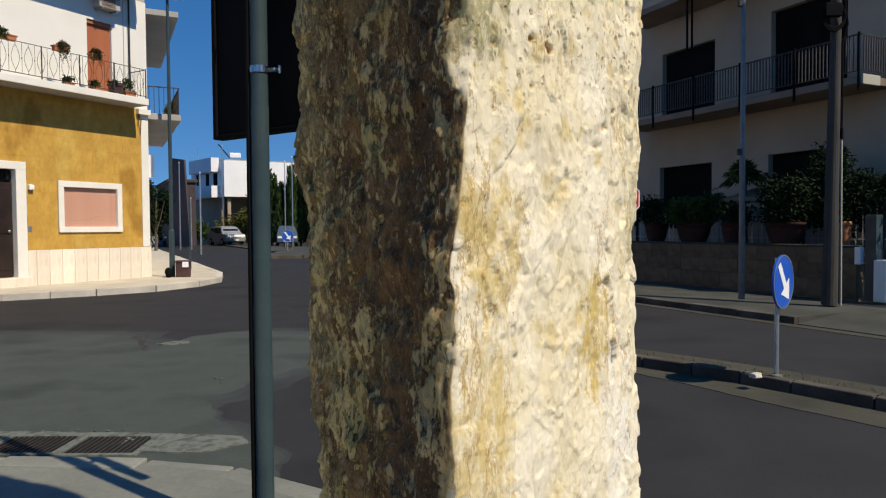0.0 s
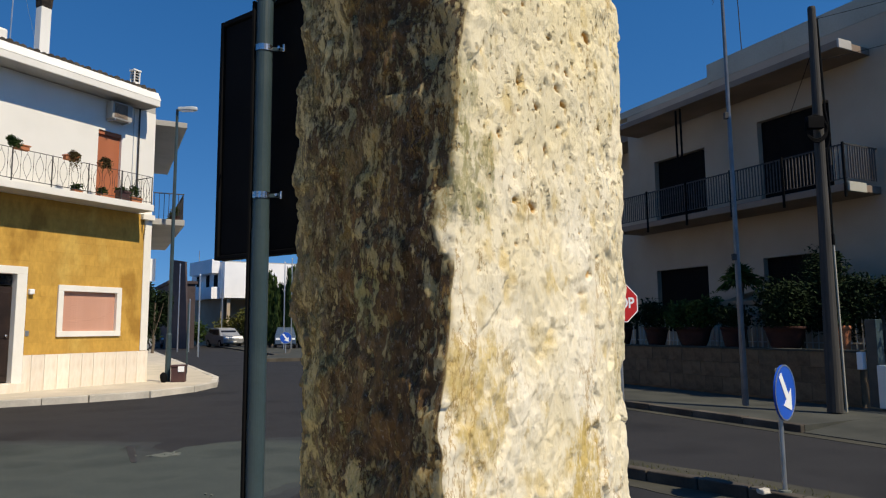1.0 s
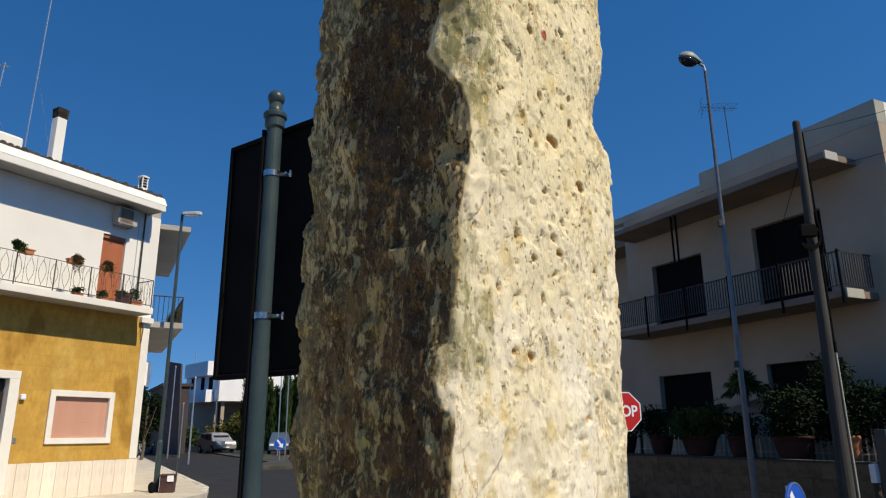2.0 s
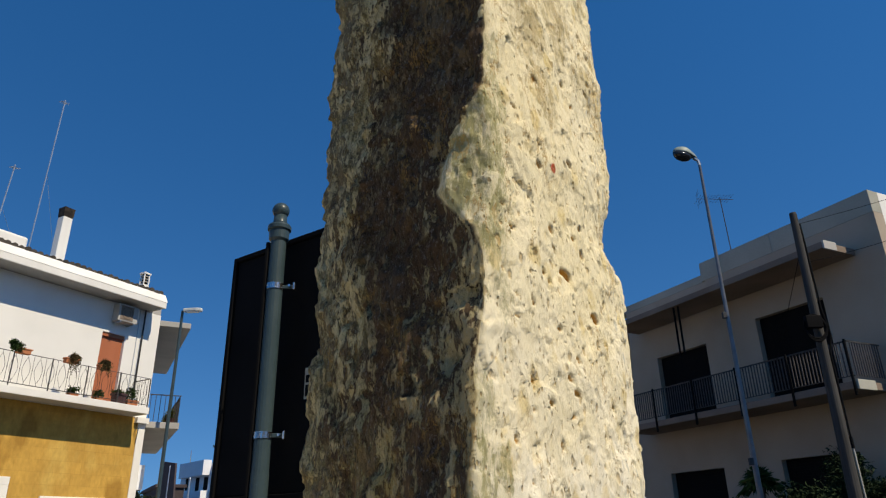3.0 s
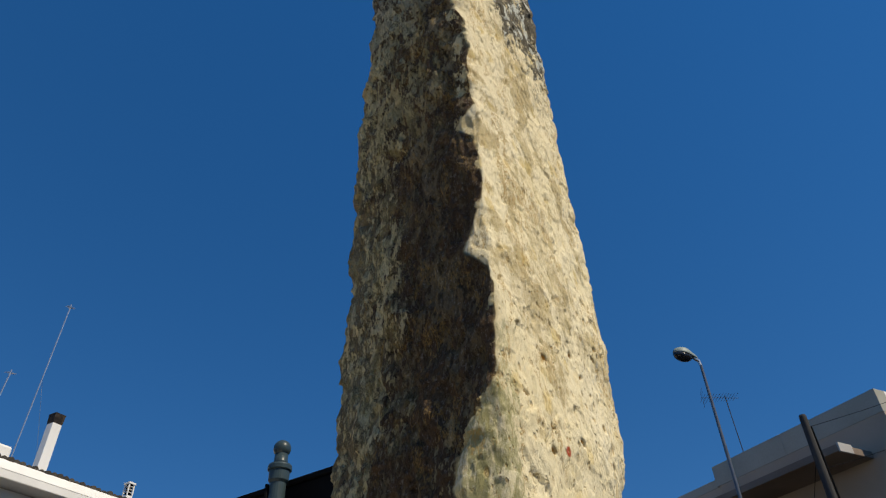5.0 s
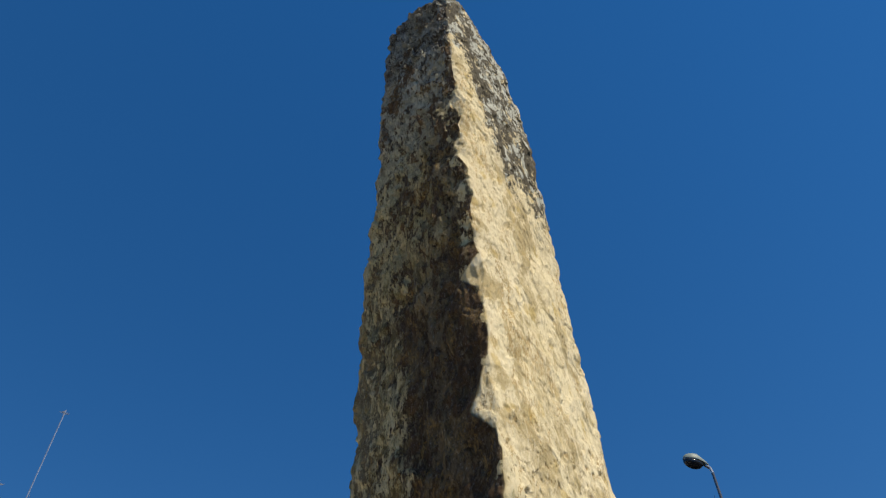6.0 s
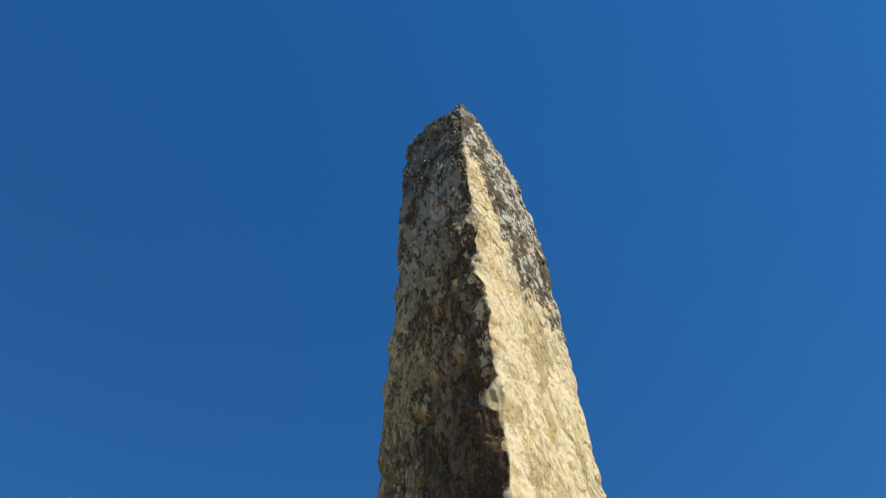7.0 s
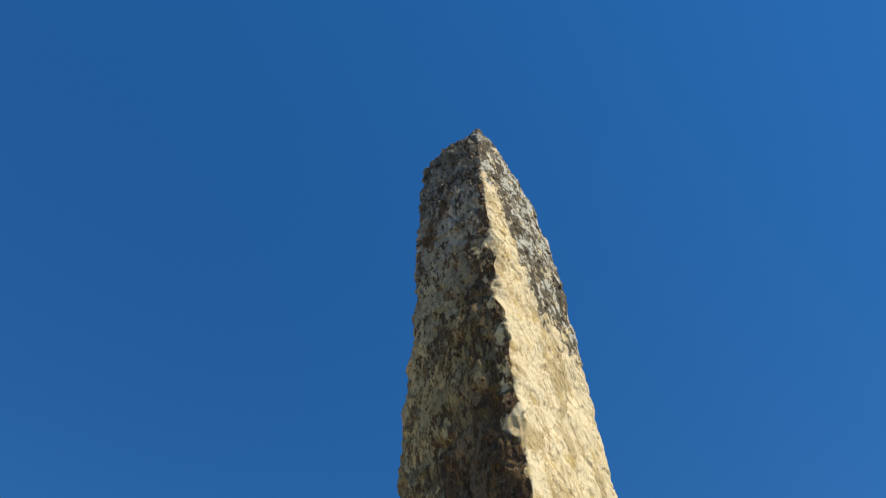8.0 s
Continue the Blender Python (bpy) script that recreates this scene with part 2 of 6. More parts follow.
    scale_ = mix(math_("MULTIPLY", step(bare, 0.16, 0.36), 0.75), scale_, STONE_CREAM)
    scale_ = mix(math_("MULTIPLY", dusk, 0.6), scale_, STONE_ASH)
    scale_ = mix(math_("MULTIPLY", aged, 0.8), scale_, STONE_GREY)
    thin = math_("SUBTRACT", 1.0, math_("MULTIPLY", math_("MULTIPLY", dusk, math_("SUBTRACT", 1.0, aged)), math_("MULTIPLY", math_("MAXIMUM", math_("MULTIPLY", step(bare, 0.08, 0.14), step(bare, 0.34, 0.20)), math_("MULTIPLY", step(bare, 0.34, 0.16), step(sep.outputs["Z"], 2.1, 2.45))), 0.86)))
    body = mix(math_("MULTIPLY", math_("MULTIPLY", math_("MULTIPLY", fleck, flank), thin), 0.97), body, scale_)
    # broad olive and cream blotches on the shaded flank
    blotch = math_("MULTIPLY", math_("MULTIPLY", step(tex(14.0, 9.0, (1, 1, 0.55), 271.0, 0.66), 0.505, 0.55), math_("MAXIMUM", step(sep.outputs["Z"], 3.0, 3.5), math_("MULTIPLY", step(bare, 0.10, 0.28), 0.35))), flank)
    olive = mix(step(tex(40.0, 7.0, (1, 1, 0.5), 281.0, 0.75), 0.44, 0.56), STONE_GREEN, STONE_CREAM)
    olive = mix(math_("MULTIPLY", step(sep.outputs["Z"], 3.1, 3.6), 0.75), olive, STONE_ASH)
    olive = mix(math_("MULTIPLY", aged, 0.6), olive, STONE_GREY)
    body = mix(math_("MULTIPLY", math_("MULTIPLY", blotch, thin), 0.85), body, olive)
    # fine grain, light and dark, and thin dark hair cracks running down
    grain = tex(150.0, 6.0, (1, 1, 0.6), 71.0, 0.8)
    body = mix(math_("MULTIPLY", step(grain, 0.56, 0.68), 0.12), body, STONE_DARK)
    body = mix(math_("MULTIPLY", step(grain, 0.46, 0.36), 0.2), body, STONE_PALE)
    hair = math_("ABSOLUTE", math_("SUBTRACT", tex(11.0, 8.0, (1, 1, 0.32), 81.0, 0.7), 0.5), 0.0)
    hair = math_("MULTIPLY", step(hair, 0.016, 0.005), step(tex(6.0, 3.0, (1, 1, 0.7), 91.0), 0.46, 0.6))
    body = mix(math_("MULTIPLY", hair, 0.7), body, STONE_DARK)
    # lichen near the head, in a ragged slanting patch
    drop = math_("MULTIPLY", math_("MAXIMUM", math_("SUBTRACT", sep.outputs["X"], 0.10), 0.0), 6.2)
    drop = math_("MINIMUM", drop, 0.78)
    z = math_("ADD", math_("ADD", sep.outputs["Z"], drop), math_("MULTIPLY", math_("SUBTRACT", tex(8.0, 7.0, (1, 1, 0.7), 2.0, 0.7), 0.5), 0.7))
    z = math_("ADD", z, math_("MULTIPLY", math_("SUBTRACT", tex(27.0, 7.0, (1, 1, 0.6), 311.0, 0.7), 0.5), 0.9))
    high = step(z, 4.50, 4.58)
    spot = step(tex(22.0, 9.0, (1, 1, 0.6), 1.0, 0.75), 0.40, 0.455)
    body = mix(math_("MULTIPLY", math_("MULTIPLY", high, spot), math_("SUBTRACT", 0.92, math_("MULTIPLY", flank, 0.4))), body, STONE_BLACK)
    grey = math_("MULTIPLY", step(z, 4.85, 5.15), step(tex(24.0, 9.0, (1, 1, 0.6), 21.0, 0.74), 0.50, 0.54))
    fine_ = math_("MULTIPLY", step(z, 4.35, 4.55), step(tex(75.0, 8.0, (1, 1, 0.6), 221.0, 0.75), 0.55, 0.59))
    body = mix(math_("MULTIPLY", fine_, 0.75), body, STONE_BLACK)
    grey = math_("MAXIMUM", grey, math_("MULTIPLY", high, step(tex(18.0, 8.0, (1, 1, 0.6), 121.0, 0.72), 0.555, 0.58)))
    grey = math_("MULTIPLY", grey, math_("ADD", math_("MULTIPLY", step(sep.outputs["Z"], 5.02, 4.9), 0.7), 0.3))
    body = mix(math_("MULTIPLY", grey, math_("SUBTRACT", 0.9, math_("MULTIPLY", flank, 0.45))), body, STONE_GREY)
    l.new(body, bsdf.inputs["Base Color"])
    bn = n.new("ShaderNodeBump")
    bn.inputs["Strength"].default_value, bn.inputs["Distance"].default_value = 1.0, 0.011
    rough_h = math_("ADD", math_("ADD", tex(56.0, 9.0, (1, 1, 0.7), 4.0, 0.75), math_("MULTIPLY", math_("MULTIPLY", tex(85.0, 6.0, (1, 1, 0.35), 301.0, 0.65), flank), 0.8)), math_("MULTIPLY", math_("MULTIPLY", fleck, flank), 0.9))
    relief = math_("MULTIPLY", math_("SUBTRACT", rough_h, math_("MULTIPLY", holes, 0.7)), math_("ADD", math_("MULTIPLY", flank, 0.7), 0.5))
    l.new(relief, bn.inputs["Height"])
    l.new(bn.outputs["Normal"], bsdf.inputs["Normal"])
    return m


STONE_A, STONE_B, STONE_OCHRE = (0.82, 0.73, 0.51), (0.90, 0.835, 0.67), (0.62, 0.46, 0.15)
STONE_DARK, STONE_SHADE_CRUST, STONE_FLECK = (0.43, 0.27, 0.085), (0.135, 0.079, 0.040), (0.86, 0.66, 0.30)
STONE_BLACK, STONE_GREY, STONE_SHADE = (0.055, 0.05, 0.038), (0.60, 0.61, 0.52), (0.075, 0.044, 0.025)
STONE_MOSS, STONE_TAN, STONE_PALE, STONE_RED = (0.29, 0.27, 0.12), (0.44, 0.345, 0.165), (0.88, 0.86, 0.78), (0.45, 0.07, 0.025)
STONE_HONEY, STONE_BUFF = (0.82, 0.71, 0.43), (0.74, 0.635, 0.395)
STONE_ASH = (0.79, 0.69, 0.42)
STONE_OLIVE = (0.60, 0.49, 0.25)
STONE_SLATE = (0.36, 0.37, 0.34)
STONE_PIT = (0.58, 0.31, 0.05)
STONE_CREAM = (0.76, 0.60, 0.28)
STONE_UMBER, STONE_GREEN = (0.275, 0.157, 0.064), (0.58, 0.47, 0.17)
M_STONE = stone_material()
M_ASPHALT = material("asphalt", ((0.013, 0.0134, 0.0148), (0.024, 0.024, 0.0256), (0.017, 0.0174, 0.0193)), 0.9, scale=0.6, fine=90.0, bump=0.5, depth=0.006, contrast=0.3)
M_TAR = material("tar", ((0.022, 0.022, 0.023), (0.035, 0.035, 0.034)), 0.6, scale=3.0, fine=50.0, bump=0.3)
M_PATCH = material("old_asphalt", ((0.032, 0.041, 0.038), (0.056, 0.067, 0.060), (0.043, 0.053, 0.049)), 0.9, scale=1.0, fine=80.0, bump=0.5, depth=0.006, contrast=0.3)
M_PATCHRIM = material("asphalt_repair_rim", ((0.021, 0.024, 0.025), (0.037, 0.041, 0.042), (0.028, 0.031, 0.033)), 0.9, scale=0.8, fine=85.0, bump=0.5, depth=0.006, contrast=0.3)
M_PATCHMID = material("asphalt_repair_edge", ((0.027, 0.032, 0.031), (0.046, 0.053, 0.051), (0.035, 0.041, 0.040)), 0.9, scale=0.9, fine=82.0, bump=0.5, depth=0.006, contrast=0.3)
M_PAVING = material("concrete_paving", ((0.47, 0.425, 0.34), (0.58, 0.52, 0.42)), 0.9, scale=1.5, fine=40.0, bump=0.3, contrast=0.18)
M_KERB = material("kerb_stone", ((0.40, 0.38, 0.33), (0.58, 0.54, 0.47)), 0.9, scale=2.0, fine=35.0, bump=0.4, piece=0.15, contrast=0.2)
# dark brown takes in the shade on the kerb faces
M_OLDKERB = material("dark_kerb_stone", ((0.045, 0.036, 0.028), (0.11, 0.098, 0.08)), 0.92, scale=2.0, fine=35.0, bump=0.5, piece=0.15, contrast=0.25)
M_GREYPAVING = material("grey_paving", ((0.14, 0.148, 0.128), (0.205, 0.21, 0.182)), 0.92, scale=1.5, fine=40.0, bump=0.4, contrast=0.2)
# pale colour chosen to throw warm light back, for paving out of view
M_BOUNCESLAB = material("bounce_paving", ((0.46, 0.42, 0.33), (0.62, 0.57, 0.46)), 0.9, scale=1.5, fine=40.0, bump=0.4, contrast=0.15, piece=0.08)
M_NEARKERB = material("worn_kerb_stone", ((0.155, 0.162, 0.14), (0.225, 0.23, 0.20)), 0.92, scale=2.0, fine=35.0, bump=0.5, piece=0.10, contrast=0.22)
M_DUST = material("gutter_dust", ((0.034, 0.034, 0.026), (0.068, 0.065, 0.049)), 0.95, scale=1.6, fine=60.0, bump=0.4, contrast=0.3)
M_IRON = material("cast_iron", ((0.014, 0.011, 0.011), (0.03, 0.025, 0.024)), 0.7, metal=0.3, scale=4.0, fine=60.0)
M_YELLOW = material("ochre_tufa", ((0.38, 0.205, 0.038), (0.56, 0.33, 0.070), (0.49, 0.285, 0.060), (0.57, 0.365, 0.090)), 0.9, scale=1.5, fine=16.0, bump=0.3, contrast=0.22, piece=0.05, stretch=(1, 1, 0.55), place=True)
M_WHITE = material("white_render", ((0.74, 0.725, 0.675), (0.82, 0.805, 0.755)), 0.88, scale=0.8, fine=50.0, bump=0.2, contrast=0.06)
M_TRIM = material("white_trim", ((0.75, 0.73, 0.67), (0.83, 0.81, 0.75)), 0.8, scale=2.0, fine=40.0, bump=0.15, contrast=0.06)
# soffit grey is lowered so that shade under the slabs sits in it
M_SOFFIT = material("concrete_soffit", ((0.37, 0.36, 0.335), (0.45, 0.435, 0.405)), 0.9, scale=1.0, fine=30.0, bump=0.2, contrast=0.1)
M_MARBLE = material("plinth_marble", ((0.70, 0.58, 0.45), (0.82, 0.74, 0.63), (0.76, 0.65, 0.52)), 0.5, scale=2.2, fine=14.0, bump=0.05, contrast=0.12, piece=0.10, stretch=(2.5, 1, 0.5))
M_SHUTTER = material("salmon_shutter", ((0.53, 0.28, 0.20), (0.58, 0.32, 0.235)), 0.6, scale=2.0, fine=30.0, bump=0.1, contrast=0.08)
M_ORANGE = material("terracotta_shutter", ((0.37, 0.115, 0.05), (0.42, 0.14, 0.065)), 0.6, scale=2.0, fine=30.0, bump=0.1, contrast=0.08)
M_DOOR = material("dark_door", ((0.018, 0.013, 0.012), (0.035, 0.022, 0.018)), 0.4, scale=3.0, fine=25.0, bump=0.1)
M_BLACK = material("dark_panel_back", ((0.004, 0.004, 0.0045), (0.008, 0.008, 0.0085)), 0.75, scale=3.0, fine=40.0, bump=0.1, contrast=0.2, spec=0.06)
M_POST = material("painted_grey_post", ((0.030, 0.052, 0.060), (0.045, 0.070, 0.078)), 0.36, scale=5.0, fine=60.0, bump=0.15, contrast=0.15, spec=0.3)
M_STEEL = material("galvanised_steel", ((0.42, 0.45, 0.47), (0.55, 0.57, 0.58)), 0.38, metal=0.8, scale=6.0, fine=50.0, bump=0.1, contrast=0.15)
M_LAMPPOST = material("dull_zinc_post", ((0.13, 0.135, 0.14), (0.18, 0.185, 0.19)), 0.3, metal=0.4, scale=6.0, fine=50.0, bump=0.1, contrast=0.15)
M_CHROME = material("bright_clamp", ((0.48, 0.49, 0.50), (0.62, 0.62, 0.62)), 0.26, metal=1.0, scale=10.0, fine=60.0, bump=0.08, contrast=0.08)
M_RAIL = material("dark_wrought_iron", ((0.04, 0.04, 0.04), (0.07, 0.065, 0.06)), 0.6, metal=0.3, scale=8.0, fine=60.0, bump=0.2)
M_IRONGREY = material("faded_grey_iron", ((0.05, 0.046, 0.046), (0.08, 0.075, 0.073)), 0.65, scale=8.0, fine=60.0, bump=0.15)
M_POLE = material("weathered_timber_pole", ((0.035, 0.034, 0.032), (0.065, 0.062, 0.057)), 0.9, scale=4.0, fine=30.0, bump=0.5, stretch=(4, 4, 0.25), contrast=0.3)
M_TERRA = material("terracotta_pot", ((0.42, 0.14, 0.06), (0.52, 0.20, 0.09)), 0.8, scale=4.0, fine=40.0, piece=0.12)
# dark red pots, with the garden's shade mixed into the colour
M_DARKTERRA = material("dark_terracotta", ((0.034, 0.013, 0.010), (0.058, 0.021, 0.015)), 0.85, scale=4.0, fine=40.0, piece=0.12)
# the street house slabs' shade is put into this brown-grey
M_GREYSLAB = material("dark_concrete", ((0.19, 0.142, 0.108), (0.26, 0.20, 0.155)), 0.9, scale=1.0, fine=30.0, bump=0.2, contrast=0.12)
# grey lowered far enough to carry the houses' shade over the pavement
M_OLDPAVING = material("dark_paving", ((0.036, 0.039, 0.034), (0.066, 0.069, 0.060)), 0.92, scale=1.2, fine=40.0, bump=0.4, contrast=0.2)
M_RUBBLE = material("crumbled_cement", ((0.055, 0.064, 0.056), (0.15, 0.165, 0.145), (0.085, 0.097, 0.085)), 0.95, scale=9.0, fine=70.0, bump=0.8, depth=0.01, contrast=0.3)
M_LIME = material("limewashed_wall", ((0.80, 0.81, 0.82), (0.88, 0.88, 0.88)), 0.85, scale=0.8, fine=40.0, bump=0.1, contrast=0.05)
M_OLDTILE = material("lichened_roof_tile", ((0.045, 0.042, 0.035), (0.11, 0.09, 0.07)), 0.9, scale=6.0, fine=40.0, bump=0.4, piece=0.3, contrast=0.3)
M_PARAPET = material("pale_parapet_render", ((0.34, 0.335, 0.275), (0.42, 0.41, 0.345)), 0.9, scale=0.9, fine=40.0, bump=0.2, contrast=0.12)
M_BROWN = material("brown_plastic", ((0.06, 0.03, 0.03), (0.09, 0.045, 0.04)), 0.5, scale=4.0, fine=30.0)
M_BLUE = material("sign_blue", ((0.012, 0.09, 0.50), (0.02, 0.11, 0.56)), 0.35, scale=4.0, fine=30.0, bump=0.03, contrast=0.08)
M_RED = material("sign_red", ((0.50, 0.02, 0.02), (0.56, 0.03, 0.03)), 0.4, scale=4.0, fine=30.0, bump=0.03, contrast=0.08)
M_SIGNWHITE = material("sign_white", ((0.82, 0.84, 0.86), (0.88, 0.89, 0.90)), 0.4, scale=5.0, fine=30.0, bump=0.03, contrast=0.05)
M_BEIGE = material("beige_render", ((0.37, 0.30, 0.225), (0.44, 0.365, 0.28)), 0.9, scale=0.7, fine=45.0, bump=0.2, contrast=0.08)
# brown stone, darkened again in place of the shade along the street
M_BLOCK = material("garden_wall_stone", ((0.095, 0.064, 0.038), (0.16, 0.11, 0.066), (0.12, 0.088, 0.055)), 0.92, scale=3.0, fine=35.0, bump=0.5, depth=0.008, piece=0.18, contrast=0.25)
M_GLASS = material("dark_glazing", ((0.012, 0.013, 0.015), (0.02, 0.02, 0.022)), 0.12, scale=2.0, fine=20.0, bump=0.02, spec=0.5)
M_ROLLER = material("dark_roller_shutter", ((0.006, 0.005, 0.005), (0.011, 0.009, 0.008)), 0.8, scale=2.0, fine=30.0, bump=0.1, spec=0.08)
M_LEAF = leaf_material("leaves", (0.018, 0.040, 0.010), (0.055, 0.092, 0.022))
M_OLIVE = leaf_material("olive_leaves", (0.05, 0.06, 0.014), (0.12, 0.115, 0.03))
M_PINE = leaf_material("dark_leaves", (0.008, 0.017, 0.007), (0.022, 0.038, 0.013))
M_SPRAY = leaf_material("upright_sprays", (0.016, 0.036, 0.010), (0.075, 0.115, 0.032))
M_DRY = leaf_material("dry_leaves", (0.05, 0.04, 0.018), (0.12, 0.085, 0.035))
M_BARK = material("bark", ((0.09, 0.07, 0.05), (0.15, 0.12, 0.09)), 0.95, scale=6.0, fine=40.0, bump=0.6, stretch=(3, 3, 0.5))
M_CAR_SILVER = material("silver_car_paint", ((0.32, 0.33, 0.34), (0.38, 0.39, 0.40)), 0.3, metal=0.4, scale=1.0, fine=20.0, bump=0.02, contrast=0.04, spec=0.5)
M_CAR_BLUE = material("pale_blue_car_paint", ((0.07, 0.11, 0.17), (0.09, 0.135, 0.20)), 0.3, metal=0.3, scale=1.0, fine=20.0, bump=0.02, contrast=0.04, spec=0.5)
M_CAR_DARK = material("dark_car_paint", ((0.03, 0.035, 0.05), (0.04, 0.045, 0.06)), 0.3, metal=0.3, scale=1.0, fine=20.0, bump=0.02, contrast=0.04, spec=0.5)
M_HEAD = material("grey_green_lamp_shell", ((0.22, 0.27, 0.24), (0.28, 0.33, 0.30)), 0.5, scale=5.0, fine=40.0, bump=0.08, contrast=0.12)
M_HOARD = material("dark_brown_boards", ((0.055, 0.042, 0.045), (0.075, 0.058, 0.06)), 0.85, scale=2.0, fine=30.0, bump=0.2, contrast=0.15)
M_SOOT = material("sooty_render", ((0.012, 0.010, 0.009), (0.06, 0.045, 0.032)), 0.95, scale=9.0, fine=40.0, bump=0.4, contrast=0.3)
M_TYRE = material("tyre_rubber", ((0.015, 0.015, 0.015), (0.025, 0.025, 0.025)), 0.85, scale=8.0, fine=60.0)
M_LAMPGLASS = material("lamp_lens", ((0.45, 0.48, 0.48), (0.55, 0.57, 0.56)), 0.25, scale=4.0, fine=30.0, bump=0.03, contrast=0.06)


# ---- mesh helpers ----
def finish(bm, name, mat, smooth=False):
    me = bpy.data.meshes.new(name)
    bm.normal_update()
    bm.to_mesh(me)
    bm.free()
    me.materials.append(mat)
    if smooth:
        me.polygons.foreach_set("use_smooth", [True] * len(me.polygons))
    return me


def part(name, bm, mat, parent=None, label="", smooth=False):
    ob = new(name, finish(bm, name, mat, smooth))
    if parent is not None:
        ob.parent = parent
    if label:
        ob["label"] = label
    return ob


def thing(name, m, label, category, group="", kind=""):
    ob = new(name)
    ob.matrix_basis = m
    return tagged(ob, label, category, group, kind)


def repeat(name, me, parent, places, label=""):
    """Parts of one kind that share a mesh."""
    for m in places:
        ob = new(name, me)
        ob.parent = parent
        ob.matrix_basis = m
        if label:
            ob["label"] = label


def box(x0, x1, y0, y1, z0, z1, bevel=0.0, bm=None):
    own = bmesh.new()
    bmesh.ops.create_cube(own, size=1.0, matrix=Matrix.Translation(((x0 + x1) / 2, (y0 + y1) / 2, (z0 + z1) / 2)) @ Matrix.Diagonal((x1 - x0, y1 - y0, z1 - z0, 1)))
    if bevel:
        bmesh.ops.bevel(own, geom=own.edges[:], offset=bevel, segments=2, affect="EDGES", profile=0.5)
    return join(bm, own)


def join(bm, own):
    if bm is None:
        return own
    verts = [bm.verts.new(v.co) for v in own.verts]
    own.verts.index_update()
    for f in own.faces:
        bm.faces.new([verts[v.index] for v in f.verts])
    own.free()
    return bm


def prism(points, z0, z1, bm=None, bevel=0.0):
    """An upright prism over a plan outline."""
    own = bmesh.new()
    low = [own.verts.new((x, y, z0)) for x, y in points]
    high = [own.verts.new((x, y, z1)) for x, y in points]
    k = len(points)
    own.faces.new(low[::-1])
    own.faces.new(high)
    for i in range(k):
        own.faces.new((low[i], low[(i + 1) % k], high[(i + 1) % k], high[i]))
    bmesh.ops.recalc_face_normals(own, faces=own.faces)
    if bevel:
        bmesh.ops.bevel(own, geom=own.edges[:], offset=bevel, segments=2, affect="EDGES", profile=0.5)
    return join(bm, own)


def tube(path, radius, seg=8, bm=None, closed_ends=True):
    """A round bar along a path; radius may be one number or one for each point."""
    own = bmesh.new()
    pts = [Vector(p) for p in path]
    rad = radius if isinstance(radius, (list, tuple)) else [radius] * len(pts)
    rings, side = [], None
    for i, p in enumerate(pts):
        d = (pts[min(i + 1, len(pts) - 1)] - pts[max(i - 1, 0)]).normalized()
        if side is None:
            side = d.cross(Vector((0.31, 0.95, 0.11)) if abs(d.z) > 0.5 else Vector((0, 0, 1))).normalized()
        side = (side - d * side.dot(d)).normalized()
        other = d.cross(side)
        rings.append([own.verts.new(p + (side * math.cos(2 * math.pi * j / seg) + other * math.sin(2 * math.pi * j / seg)) * rad[i]) for j in range(seg)])
    for a, b in zip(rings, rings[1:]):
        for j in range(seg):
            own.faces.new((a[j], a[(j + 1) % seg], b[(j + 1) % seg], b[j]))
    if closed_ends:
        own.faces.new(rings[0][::-1])
        own.faces.new(rings[-1])
    return join(bm, own)


def lathe(profile, seg=20, bm=None, centre=(0, 0, 0), ring=False):
    """A turned body from (radius, height) pairs."""
    own = bmesh.new()
    c = Vector(centre)
    rings = [[own.verts.new(c + Vector((r * math.cos(2 * math.pi * j / seg), r * math.sin(2 * math.pi * j / seg), z))) for j in range(seg)] for r, z in profile]
    for a, b in zip(rings, rings[1:]):
        for j in range(seg):
            own.faces.new((a[j], a[(j + 1) % seg], b[(j + 1) % seg], b[j]))
    if ring:
        for j in range(seg):
            own.faces.new((rings[-1][j], rings[-1][(j + 1) % seg], rings[0][(j + 1) % seg], rings[0][j]))
    else:
        own.faces.new(rings[0][::-1])
        own.faces.new(rings[-1])
    return join(bm, own)


